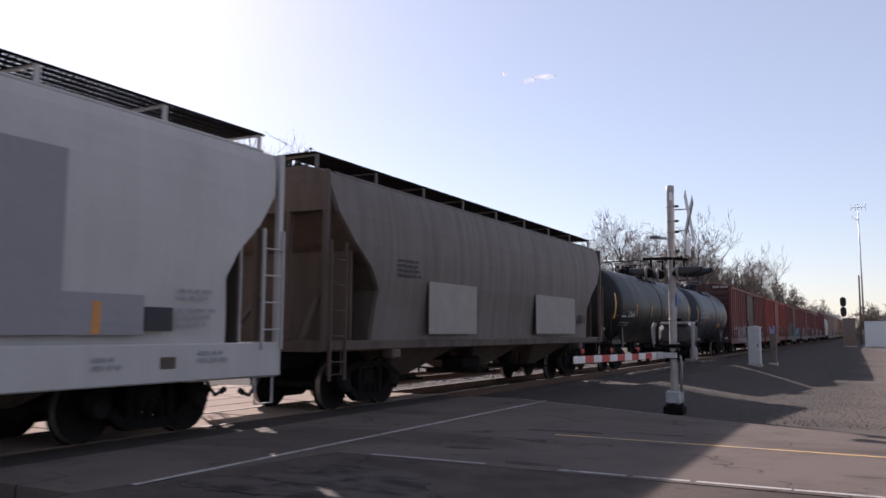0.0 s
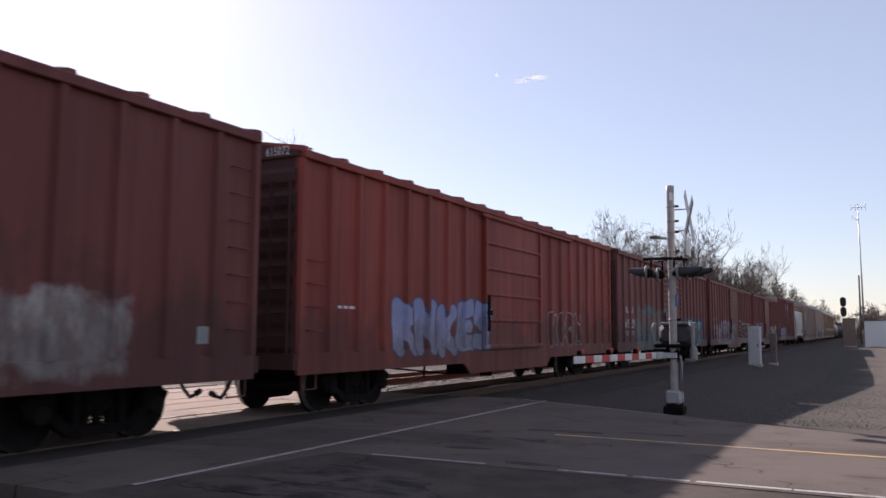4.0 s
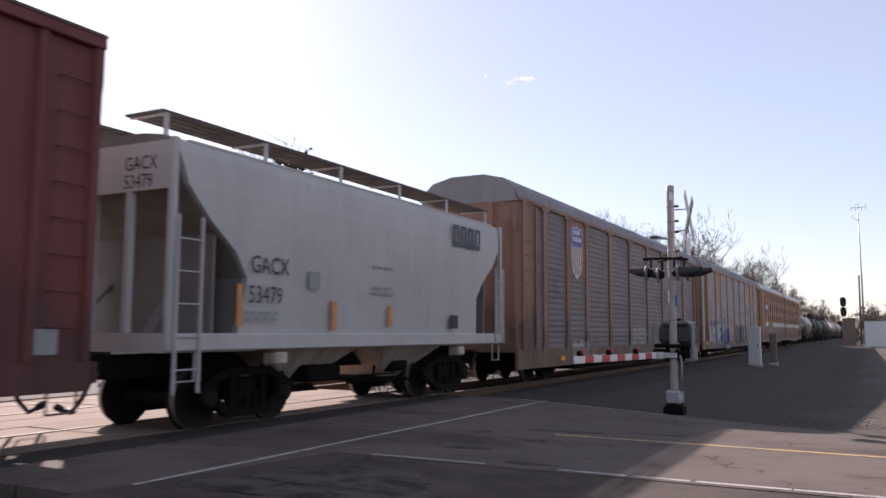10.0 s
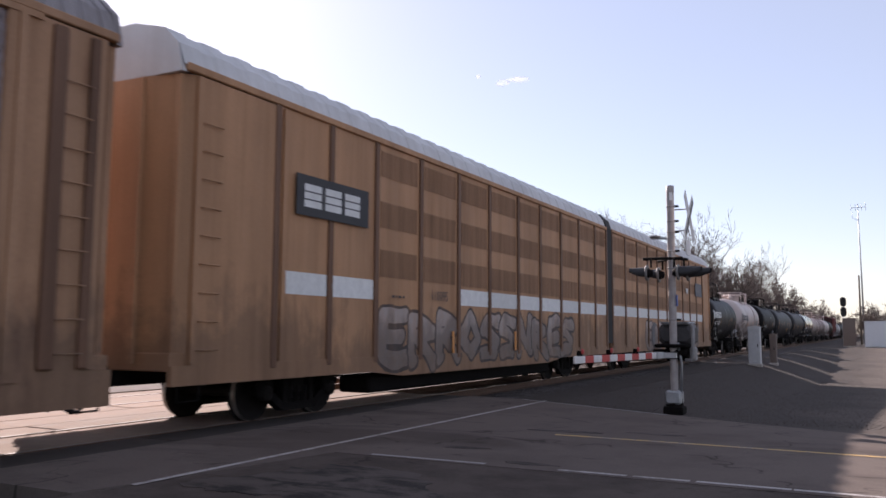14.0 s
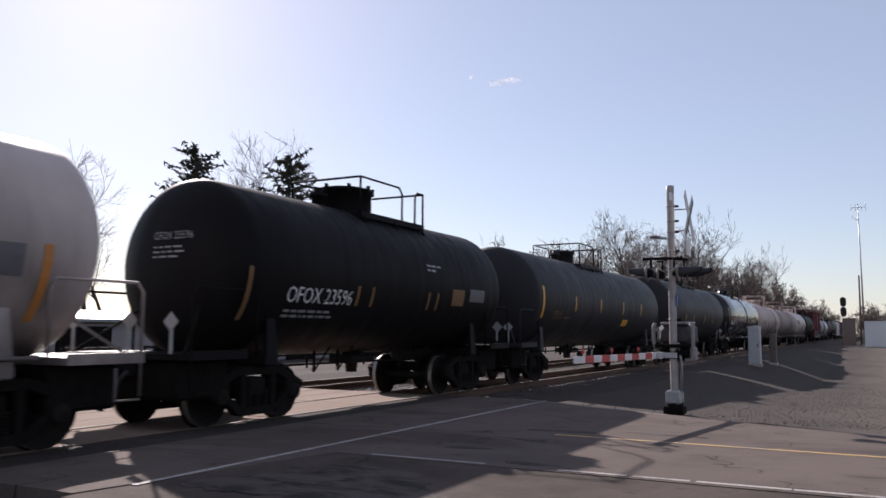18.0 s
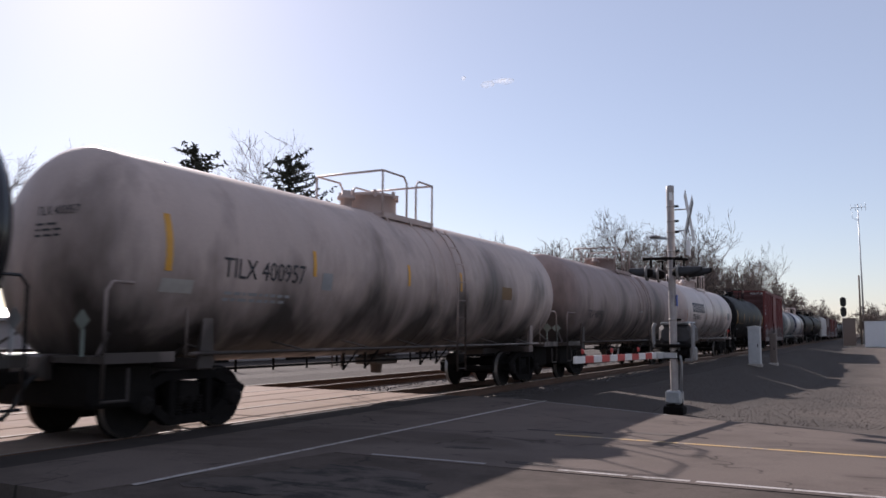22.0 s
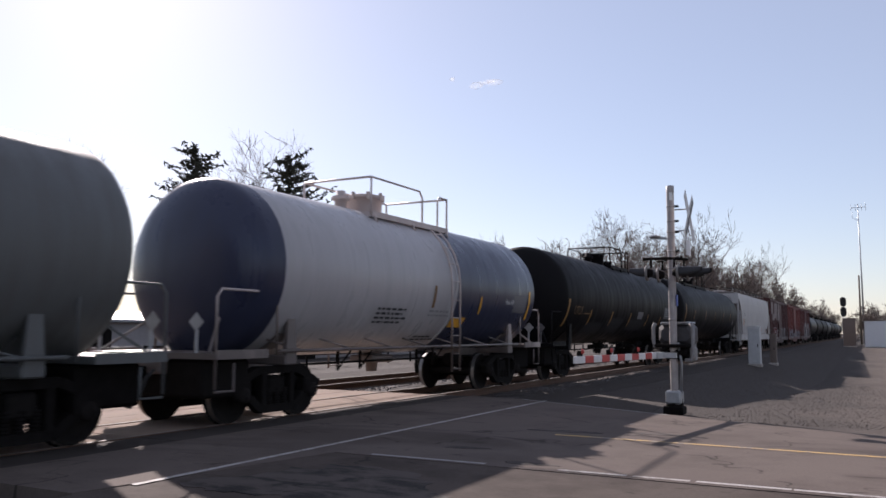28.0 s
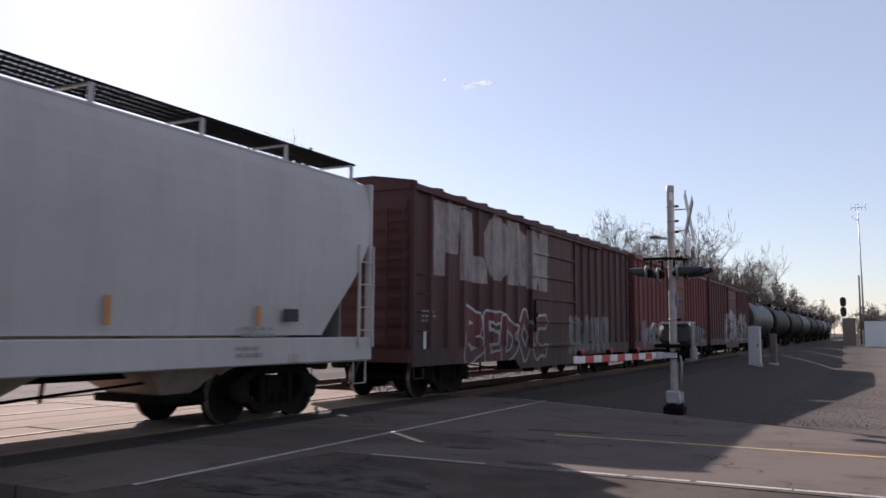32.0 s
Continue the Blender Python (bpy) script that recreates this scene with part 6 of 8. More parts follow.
fr, pa = rack_paints("a", (0.29, 0.155, 0.105), (0.19, 0.148, 0.14), [(-1.4, 1.6, 0.6, 1.6, (0.2, 0.17, 0.16), (0.42, 0.4, 0.4), {"word": "NKEY", "fat": 0.08, "seed": 20.0, "edge": 0.09, "fade": 0.5}), (-8.5, -6.7, 0.5, 1.25, (0.4, 0.36, 0.34), (0.2, 0.12, 0.1), {"word": "OK", "fat": 0.24, "seed": 21.0, "fade": 0.6}),
                                                    (4.6, 11.4, 0.75, 2.0, (0.29, 0.185, 0.175), (0.035, 0.024, 0.024), {"word": "SEDOAT", "fat": 0.1, "edge": 0.085, "seed": 22.0, "fade": 0.4})])
autorack(186.5, 212.3, "tan autorack with dull grey corrugated panels and a shield emblem", fr, pa, M["rack_roof"], plates=((2, False),), H=5.22, rise=0.68, cuts=(-12.3, -10.8, -8.78, -6.84, -4.07, -1.33, 1.52, 4.32, 6.98, 8.88, 11.6), shield=(-7.82, 4.1, 0.86), door_w=1.3, low=0.47, flat_sill=True, seal=((11.7, 0.16, "rack_post"), (12.2, 0.2, "rack_post"), (12.6, 0.16, "rack_post")),
         marks=[("t", "TTGX", 0.24, -6.5, 0.5, "white"), ("t", "994421", 0.24, -5.5, 0.5, "white"), ("p", -9.6, -9.2, 0.62, 0.76, "yellow")])
fr, pa = rack_paints("b", (0.42, 0.235, 0.13), (0.34, 0.285, 0.295), [(-11.4, -5.2, 0.5, 2.3, (0.03, 0.04, 0.1), (0.02, 0.02, 0.05), {"seed": 23.0, "edge": 0.03}),
                                                    (-11.0, -5.6, 0.6, 2.0, (0.42, 0.4, 0.4), (0.03, 0.03, 0.04), {"seed": 24.0, "edge": 0.09, "fat": 0.12, "word": "ADNEM", "halo": (0.3, 0.3, 0.33)}),
                                                    (-6.6, -3.5, 0.5, 1.75, (0.03, 0.05, 0.2), (0.04, 0.08, 0.3), {"seed": 25.0, "edge": 0.02}),
                                                    (-1.15, 3.5, 0.62, 2.1, (0.022, 0.022, 0.028), (0.3, 0.3, 0.32), {"word": "SEBUS", "seed": 26.0, "edge": 0.04, "fat": 0.21}),
                                                    (5.2, 10.9, 0.4, 1.7, (0.03, 0.06, 0.24), (0.03, 0.05, 0.18), {"seed": 27.0, "edge": 0.02}),
                                                    (5.7, 10.4, 0.5, 2.0, (0.12, 0.32, 0.22), (0.44, 0.5, 0.48), {"word": "DYES", "fat": 0.2, "seed": 28.0, "edge": 0.06, "fill2": (0.26, 0.38, 0.34)})], (1, 2, 3, 5))
autorack(213.3, 239.6, "tan autorack with pale grey panels and sprayed shapes", fr, pa, M["rack_roof"], plates=((1, False), (7, False)), cuts=(-11.2, -8.52, -6.58, -3.95, -1.12, 1.56, 4.34, 7.15, 9.12, 11.65), door_w=1.45, flat_sill=True, low=0.55, seal=((-12.9, 0.38, "pale_patch"), (-12.55, 0.12, "rack_post"), (-11.95, 0.12, "rack_post"), (12.2, 0.2, "rack_post"), (12.7, 0.14, "rack_post")),
         marks=[("p", -5.6, -3.25, 0.45, 0.78, "dark_stencil"), ("t", "TTGX", 0.22, -5.5, 0.5, "white"), ("t", "690664", 0.24, -4.6, 0.5, "white"), ("p", -12.2, -11.8, 0.8, 1.0, "yellow")])
M["rack_tan_plain"] = paint("tan_articulated_paint", (0.46, 0.245, 0.125), (0.14, 0.075, 0.04), 0.4, 0.6, streak=0.3, soot=0.45, bays=0.35,
                            graffiti=[(-5.2, 6.4, 0.75, 1.95, (0.24, 0.19, 0.165), (0.05, 0.04, 0.04), {"count": 10, "seed": 30.0, "edge": 0.11, "fat": 0.13, "fill2": (0.38, 0.33, 0.31), "fade": 0.4})])
autorack(240.6, 261.4, "tan articulated autorack with brown posts and a white stripe", M["rack_tan_plain"], M["rack_tan_plain"], M["rack_roof_white"], style="tan", cuts=(-8.26, -6.75, -5.23, -3.46, -1.65, 0.08, 1.96, 3.63, 5.4, 7.15, 8.9, 10.28), doors=(True, False), white_z=(2.1, 2.48, (2, 3)), door_w=2.3, low=0.6,
         marks=[("p", -7.8, -5.6, 3.45, 4.15, "dark_stencil"), ("l", -7.6, 3.6, 1.8, 0.4, "white", 3), ("t", "110095", 0.22, -3.1, 2.16, "dark_stencil"), ("b", -4.7, 2.16, 1, 0.5, "dark_stencil"),
                ("p", -2.05, -1.95, 1.0, 1.5, "orange_reflector"), ("p", 1.6, 1.7, 1.0, 1.5, "orange_reflector")])
autorack(261.9, 282.2, "tan articulated autorack, second half, with a white stripe", M["rack_tan_plain"], M["rack_tan_plain"], M["rack_roof_white"], style="tan", bays=10, doors=(False, True), white_z=(2.1, 2.48, ()), door_w=2.3, low=0.6,
         marks=[("p", 5.6, 7.4, 3.45, 4.15, "navy"), ("p", -2.05, -1.95, 1.0, 1.5, "orange_reflector"), ("p", 3.2, 3.6, 3.5, 3.75, "white")])
tank(283.2, 293.8, (283.9, 293.0), "short black tank car with a white maker's mark", M["tank_tagged"], plat=287.7, r=1.45, zc=2.44, rail_h=0.84, plat_len=2.3, placard="placard_white", end_rail=True,
     marks=[("logo", -4.0, 2.42, 2.3, 0.36, "white", 6), ("p", -4.5, -4.15, 2.35, 2.85, "white"), ("t", "PROX 16027", 0.27, -4.05, 1.94, "white"), ("b", -3.9, 1.75, 2, 1.5, "grey_stencil"), ("p", 1.9, 2.7, 2.25, 2.5, "dim_gold"), ("p", 2.9, 3.7, 2.25, 2.52, "dim_patch"),
            ("b", 0.4, 3.0, 4, 0.5, "dim_stencil"), ("b", -1.6, 1.6, 3, 1.0, "grey_stencil")],
     stripes=[(-4.7, 1.5, 2.4, 0.12, "gold_stencil"), *yellow_bars((-2.0, -1.75, 1.3, 1.6), 1.95, 2.4, 0.08, "gold_stencil"), (4.0, 1.6, 2.5, 0.1, "gold_stencil")], head_marks=("16027", "grey_stencil"))
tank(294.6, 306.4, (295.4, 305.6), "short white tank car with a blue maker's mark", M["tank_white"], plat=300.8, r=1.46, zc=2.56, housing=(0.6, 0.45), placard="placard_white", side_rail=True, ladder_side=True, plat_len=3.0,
     marks=[("logo", -3.7, 2.42, 2.4, 0.38, "navy", 6), ("p", -4.25, -3.85, 2.3, 2.9, "navy"), ("t", "PROX 17627", 0.27, -3.8, 1.94, "dark_stencil"), ("p", 2.6, 3.3, 2.1, 2.48, "gold_stencil"), ("p", 3.5, 4.3, 2.1, 2.48, "silver_plate"), ("b", -3.8, 1.75, 2, 1.6, "grey_stencil")],
     stripes=yellow_bars((-1.5, -1.1, 1.5, 1.9), 1.95, 2.4, 0.09, "orange_reflector") + [(4.6, 1.5, 2.5, 0.12, "orange_reflector")], head_marks=("17627", "dark_stencil"))
tank(306.9, 318.7, (307.8, 318.0), "short black tank car with white marks and yellow reflectors", M["tank_dim"], plat=313.4, r=1.5, zc=2.54, housing=(0.6, 0.5), placard="placard_white", rail_mat=M["steel_dark"],
     marks=[("t", "OFOX 23596", 0.28, -3.25, 1.96, "white"), ("b", -3.2, 1.78, 2, 1.5, "grey_stencil"), ("p", 2.7, 3.3, 2.08, 2.46, "gold_stencil"), ("p", 3.6, 4.4, 2.2, 2.5, "silver_plate"), ("b", 1.5, 2.9, 2, 0.5, "grey_stencil")],
     stripes=yellow_bars((-1.15, -0.65, 1.6, 2.0), 1.95, 2.34, 0.08, "gold_stencil") + [(-4.2, 1.6, 2.5, 0.1, "gold_stencil")], head_marks=("OFOX 23596", "grey_stencil"))
tank(319.2, 336.0, (319.9, 335.5), "long dull black tank car with yellow reflectors", M["tank_grey"], plat=327.4, r=1.53, zc=2.5, placard="placard_white",
     marks=[("t", "UTLX", 0.26, -5.4, 1.88, "gold_stencil"), ("b", -4.4, 1.9, 1, 0.7, "gold_stencil"), ("p", 2.4, 3.15, 1.7, 1.97, "yellow")],
     stripes=[(-6.31, 1.9, 2.84, 0.14, "yellow"), *yellow_bars((-3.4, -0.66, 2.23, 4.92), 2.16, 2.63, 0.1)])
tank(336.9, 353.4, (337.6, 352.8), "long dull black tank car with faded yellow marks", M["tank_grey"], plat=345.6, plat_mid=345.5, plat_len=3.2, rail_h=0.88, runs=((-1.0, 0.3), (0.5, 1.0)), r=1.6, zc=2.62, second=True, placard="placard_white",
     marks=[("t", "UTLX", 0.26, -6.55, 1.9, "gold_stencil"), ("b", -5.5, 1.92, 1, 0.8, "gold_stencil")],
     stripes=[(-7.24, 1.58, 2.5, 0.14, "yellow"), *yellow_bars((-3.66, -1.57, 1.58, 4.2), 2.02, 2.44, 0.1)])
tank(354.3, 371.1, (355.0, 370.75), "long glossy black tank car with white marks", M["tank_gloss"], plat=362.8, r=1.62, zc=2.65, second=True, band=(0.35, 0.75), placard="placard_white", ladder_side=False, side_rail=True,
     marks=[("t", "TAEX", 0.3, -6.5, 2.02, "white"), ("t", "2084", 0.3, -5.45, 2.02, "white"), ("b", -6.5, 1.78, 2, 1.8, "grey_stencil"), ("p", 2.6, 3.25, 2.1, 2.52, "gold_stencil"), ("p", -0.6, 0.3, 1.35, 1.75, "gold_stencil"), ("b", -3.2, 1.95, 3, 0.9, "grey_stencil"),
            ("b", 0.2, 1.75, 3, 0.7, "grey_stencil"), ("p", -4.2, -3.9, 2.0, 2.26, "grey_stencil")],
     stripes=[(-7.45, 2.27, 3.2, 0.14, "yellow"), *yellow_bars((-4.5, -1.44, 1.84, 5.0), 2.32, 2.76, 0.1), (7.9, 2.2, 3.1, 0.14, "yellow")])
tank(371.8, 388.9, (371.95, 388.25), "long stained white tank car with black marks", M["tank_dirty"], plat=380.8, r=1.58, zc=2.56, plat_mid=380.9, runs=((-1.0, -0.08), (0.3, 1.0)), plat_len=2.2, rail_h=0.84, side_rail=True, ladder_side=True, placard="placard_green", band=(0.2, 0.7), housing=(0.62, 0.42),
     marks=[("t", "TILX 400957", 0.3, -6.05, 2.28, "dark_stencil"), ("b", -5.95, 2.02, 2, 1.8, "grey_stencil"), ("p", 4.15, 4.8, 2.32, 2.64, "gold_stencil"), ("p", -3.6, -3.3, 2.2, 2.5, "grey_stencil"), ("p", -7.2, -6.6, 2.0, 2.2, "pale_patch")],
     stripes=[(-7.11, 2.3, 3.1, 0.12, "yellow"), *yellow_bars((-3.83, -0.6, 1.8), 2.42, 2.86, 0.09)], head_marks=("TILX 400957", "dark_stencil", -0.18, 0.5))
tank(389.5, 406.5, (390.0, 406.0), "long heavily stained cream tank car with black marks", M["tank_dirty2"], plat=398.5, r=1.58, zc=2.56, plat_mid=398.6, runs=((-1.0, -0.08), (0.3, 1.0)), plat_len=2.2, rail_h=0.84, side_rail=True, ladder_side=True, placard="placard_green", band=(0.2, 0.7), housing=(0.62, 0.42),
     marks=[("t", "TILX 400958", 0.27, -6.2, 1.98, "dark_stencil"), ("b", 0.5, 2.3, 1, 0.6, "grey_stencil")], stripes=[], head_marks=("TILX 400958", "dark_stencil"))
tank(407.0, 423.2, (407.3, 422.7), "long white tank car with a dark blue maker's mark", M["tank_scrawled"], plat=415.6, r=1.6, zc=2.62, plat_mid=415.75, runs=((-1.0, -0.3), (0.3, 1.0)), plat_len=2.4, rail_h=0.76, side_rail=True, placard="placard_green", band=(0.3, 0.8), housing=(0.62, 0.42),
     marks=[("logo", -5.55, 2.58, 3.4, 0.5, "navy", 6), ("t", "PROX 91669", 0.29, -5.5, 2.19, "dark_stencil"), ("p", 5.7, 6.6, 2.3, 2.74, "silver_plate"), ("b", -5.8, 1.9, 2, 2.0, "grey_stencil"), ("b", -1.6, 1.7, 3, 1.6, "grey_stencil"), ("b", 1.4, 1.75, 4, 3.2, "grey_stencil")],
     stripes=[(-7.0, 1.6, 2.7, 0.12, "rust_bar"), *yellow_bars((-3.3, -1.6, 3.4, 5.0), 2.2, 2.55, 0.08, "rust_bar")], head_marks=("PROX 91669", "dark_stencil"))
tank(423.8, 440.8, (424.2, 439.6), "long black tank car with faded yellow marks", M["tank_dim"], cut=0.75, plat=431.9, r=1.6, zc=2.65, plat_mid=432.7, runs=((-1.0, 0.14), (0.6, 1.0)), second=True, placard="placard_red",
     marks=[("t", "UTLX", 0.26, -6.05, 2.11, "gold_stencil"), ("b", -5.0, 2.12, 1, 1.0, "gold_stencil"), ("p", 3.9, 4.7, 1.75, 2.0, "yellow"), ("p", 5.9, 6.7, 2.0, 2.6, "silver_plate"), ("b", -6.0, 1.7, 2, 1.2, "grey_stencil")],
     stripes=[(-6.74, 2.1, 3.0, 0.14, "yellow"), *yellow_bars((-3.58, -0.7, 1.95, 4.6), 2.36, 2.84, 0.09), (7.4, 2.1, 2.9, 0.12, "yellow")], head_marks=("UTLX", "gold_stencil"))
boxcar(442.3, 457.7, 5.16, red("red_box_paint_g", [(-7.4, 6.6, 0.55, 2.05, (0.21, 0.18, 0.175), (0.2, 0.1, 0.1), {"seed": 39.0, "edge": 0.03, "fade": 0.6}), (-4.0, 7.0, 0.65, 1.95, (0.13, 0.1, 0.1), (0.28, 0.25, 0.245), {"word": "ENOKSA", "fat": 0.13, "seed": 40.0, "fade": 0.6, "edge": 0.06, "fill2": (0.1, 0.07, 0.07)}),
                                                   (-7.45, -6.35, 3.1, 3.95, (0.45, 0.42, 0.42), (0.2, 0.1, 0.1), {"word": "SEB", "seed": 41.0, "fat": 0.045, "edge": 0.034, "fade": 0.3}),
                                                   (-6.95, -6.3, 2.1, 3.1, (0.42, 0.38, 0.38), (0.2, 0.1, 0.1), {"word": "AS", "seed": 41.5, "fat": 0.05, "edge": 0.034, "fade": 0.5})], base=(0.165, 0.029, 0.027)),
       "tall red boxcar with one sliding door and grey sprayed shapes", flat=True, posts=(8, 8), door=(-1.5, 1.85), belly=0.0, ribs=2,
       marks=[("p", 0.5, 0.9, 4.25, 4.5, "white"), ("t", "NO", 0.25, -6.02, 2.3, "grey_stencil"), ("t", "KL", 0.25, -4.5, 2.3, "grey_stencil"), ("t", "577", 0.25, -6.06, 2.0, "grey_stencil"), ("t", "168", 0.25, -4.54, 2.0, "grey_stencil"), ("d", 0.74, 4.5, 3, 0.6, "grey_stencil"), ("p", -7.2, -6.6, 0.85, 1.05, "orange_reflector"),
              ("p", 2.2, 2.3, 0.95, 1.5, "gold_stencil"), ("b", 2.6, 2.3, 2, 0.5, "grey_stencil"), ("p", 6.2, 6.6, 1.2, 1.5, "orange_reflector")], end_mark="NOKL 577168")
tank(459.2, 472.8, (459.9, 472.1), "grey tank car with a broad pale band round its middle", M["tank_band"], plat=466.2, r=1.54, zc=2.54, placard="placard_white",
     marks=[("b", -5.15, 2.1, 1, 0.7, "white"), ("t", "211720", 0.27, -4.3, 2.08, "white"), ("b", -0.9, 2.6, 8, 0.5, "grey_stencil")], stripes=[(-5.9, 2.2, 2.9, 0.1, "white")], side_rail=True)
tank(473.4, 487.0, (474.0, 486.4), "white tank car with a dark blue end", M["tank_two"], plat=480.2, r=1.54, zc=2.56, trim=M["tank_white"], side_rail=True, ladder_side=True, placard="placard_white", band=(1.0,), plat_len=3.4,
     marks=[("p", 1.5, 2.2, 1.52, 1.8, "yellow"), ("b", 0.3, 1.9, 2, 1.0, "grey_stencil"), ("b", -1.8, 1.9, 4, 1.2, "dark_stencil"), ("p", 4.85, 5.7, 2.0, 2.45, "silver_plate"), ("t", "FRA-AIP", 0.13, 4.28, 2.2, "white"), ("b", 0.3, 1.2, 2, 0.9, "dark_stencil")],
     stripes=[(0.4, 2.0, 2.5, 0.1, "gold_stencil"), (2.8, 1.9, 2.35, 0.1, "yellow"), (5.9, 1.8, 2.6, 0.12, "yellow")])
tank(487.7, 505.2, (488.2, 504.7), "long soot-black tank car with yellow reflectors", M["tank_dim"], plat=497.2, r=1.6, zc=2.65, second=True, placard="placard_dim",
     marks=[("t", "UTLX", 0.27, -6.45, 2.06, "gold_stencil"), ("b", -5.4, 2.08, 1, 0.7, "gold_stencil"), ("p", 1.5, 2.3, 2.02, 2.32, "silver_plate"), ("p", 6.05, 7.35, 2.1, 2.62, "dim_stencil"), ("b", 6.15, 2.5, 4, 1.1, "grey_stencil"), ("p", -4.8, -2.9, 1.3, 1.8, "dim_patch"), ("p", -2.4, -0.5, 1.36, 2.0, "dim_patch"), ("p", 0.4, 2.8, 1.5, 1.98, "dim_patch")],
     stripes=[(-7.06, 1.6, 2.54, 0.14, "yellow_dim"), *yellow_bars((-4.68, -2.12, 0.42, 3.2), 1.7, 2.24, 0.11, "yellow_dim"), (5.5, 1.8, 2.2, 0.1, "yellow_dim"), (7.72, 1.85, 2.75, 0.14, "yellow")], head_marks=("UTLX", "gold_stencil"))
tank(505.6, 525.2, (505.8, 524.6), "very long black tank car with a long railed platform", M["tank_dim"], plat=515.7, r=1.62, zc=2.72, plat_len=6.4, plat_mid=513.5, runs=((-1.0, -0.8), (-0.62, 0.7), (0.85, 1.0)), placard="placard_dim",
     marks=[("t", "SHQX 51029", 0.26, -7.3, 1.82, "dim_stencil"), ("b", -7.2, 1.65, 2, 1.4, "dim_stencil"), ("p", 7.4, 7.8, 2.0, 2.3, "silver_plate")],
     stripes=[(-8.08, 1.96, 2.94, 0.14, "yellow_dim"), *yellow_bars((-5.8, -2.55, 0.46, 3.4, 6.2), 2.22, 2.72, 0.07, "yellow_dim")], head_marks=("SHQX 51029", "dim_stencil", 0.12, 0.12))
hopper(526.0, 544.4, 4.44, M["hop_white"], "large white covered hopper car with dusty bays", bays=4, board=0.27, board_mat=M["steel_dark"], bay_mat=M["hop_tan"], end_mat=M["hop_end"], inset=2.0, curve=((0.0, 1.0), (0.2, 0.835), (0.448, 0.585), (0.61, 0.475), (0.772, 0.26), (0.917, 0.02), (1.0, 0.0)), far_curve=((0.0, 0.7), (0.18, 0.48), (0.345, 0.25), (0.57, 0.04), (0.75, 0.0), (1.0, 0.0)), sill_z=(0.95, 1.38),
       marks=[("t", "TILX", 0.26, -6.75, 2.68, "dark_stencil"), ("t", "56273", 0.26, -6.85, 2.22, "dark_stencil"), ("p", -7.1, -7.0, 2.0, 2.5, "orange_reflector"), ("b", -6.8, 1.9, 2, 0.9, "grey_stencil"), ("p", -4.34, -4.26, 1.6, 1.9, "orange_reflector"),
              ("p", 3.02, 3.1, 1.55, 1.93, "orange_reflector"), ("p", 5.86, 5.94, 1.56, 1.88, "orange_reflector"), ("p", 6.52, 6.88, 1.64, 1.85, "dark_stencil"), ("b", 5.5, 1.5, 2, 0.9, "grey_stencil"), ("b", 5.4, 1.2, 2, 0.7, "grey_stencil")], end_mark=("TILX", "56273"))
boxcar(546.0, 562.9, 4.62, red("red_box_paint_h", [(-7.6, -0.6, 2.75, 4.45, (0.4, 0.34, 0.32), (0.1, 0.035, 0.033), {"word": "FLORN", "fat": 0.19, "seed": 42.0, "edge": 0.03 + 0.004, "fade": 0.65, "slant": 0.0, "square": True}),
                                                   (-6.0, -0.7, 0.7, 2.0, (0.16, 0.04, 0.04), (0.5, 0.48, 0.48), {"word": "BEDOC", "fat": 0.1, "seed": 43.0, "edge": 0.11, "fade": 0.4}),
                                                   (1.4, 5.8, 0.8, 2.0, (0.3, 0.28, 0.29), (0.1, 0.06, 0.06), {"word": "NUMIN", "fat": 0.18, "edge": 0.05, "seed": 44.0, "fade": 0.8})], base=(0.068, 0.019, 0.018)),
       "red-brown boxcar with large white sprayed letter shapes", marks=[("b", -8.0, 1.9, 3, 0.6, "grey_stencil"), ("p", -7.9, -7.8, 0.95, 1.5, "white")])
boxcar(564.0, 579.9, 4.6, red("red_box_paint_i", [(-7.0, 7.0, 0.8, 1.9, (0.3, 0.3, 0.34), (0.08, 0.04, 0.05), {"seed": 45.0, "fade": 0.4})], base=(0.17, 0.036, 0.03)), "red boxcar with sprayed shapes along its foot")
boxcar(581.0, 597.8, 4.62, red("red_box_paint_j", [(-3.0, 7.0, 0.9, 2.9, (0.4, 0.38, 0.38), (0.1, 0.05, 0.05), {"seed": 46.0, "fade": 0.4})], base=(0.1, 0.025, 0.023)), "red-brown boxcar with pale sprayed shapes")
for i in range(8):
    a = 599.0 + i * 16.9
    tank(a, a + 16.1, (a + 0.6, a + 15.5), "long black tank car towards the end of the train", M["tank_dim"] if i % 3 else M["tank_black"], r=1.58, zc=2.6)


# ---- crossing signal with its gate ----
M["blue_sign"] = plain("blue_sign", (0.04, 0.09, 0.35), 0.5, 0, 0.1)
M["gate_red"] = plain("gate_red", (0.5, 0.06, 0.05), 0.5, 0, 0.15)
M["gate_box"] = plain("grimy_grey_gate_machine", (0.07, 0.065, 0.066), 0.6, 0.1, 0.3)
M["gate_frame"] = plain("grey_gate_frame", (0.26, 0.25, 0.245), 0.55, 0.2, 0.25)
M["gate_white"] = plain("gate_white", (0.72, 0.7, 0.68), 0.55, 0, 0.1)
M["lamp_back"] = plain("dull_grey_lamp_backing", (0.2, 0.19, 0.18), 0.6, 0.1, 0.25)
M["mast"] = plain("dull_aluminium_mast", (0.4, 0.36, 0.34), 0.6, 0.1, 0.2)
MX, MY = -3.54, 16.5
sig = thing("crossing_signal", "aluminium level crossing mast with dark flashing lamps and a crossbuck", "crossing signal", m=pose(MX, MY, 0))
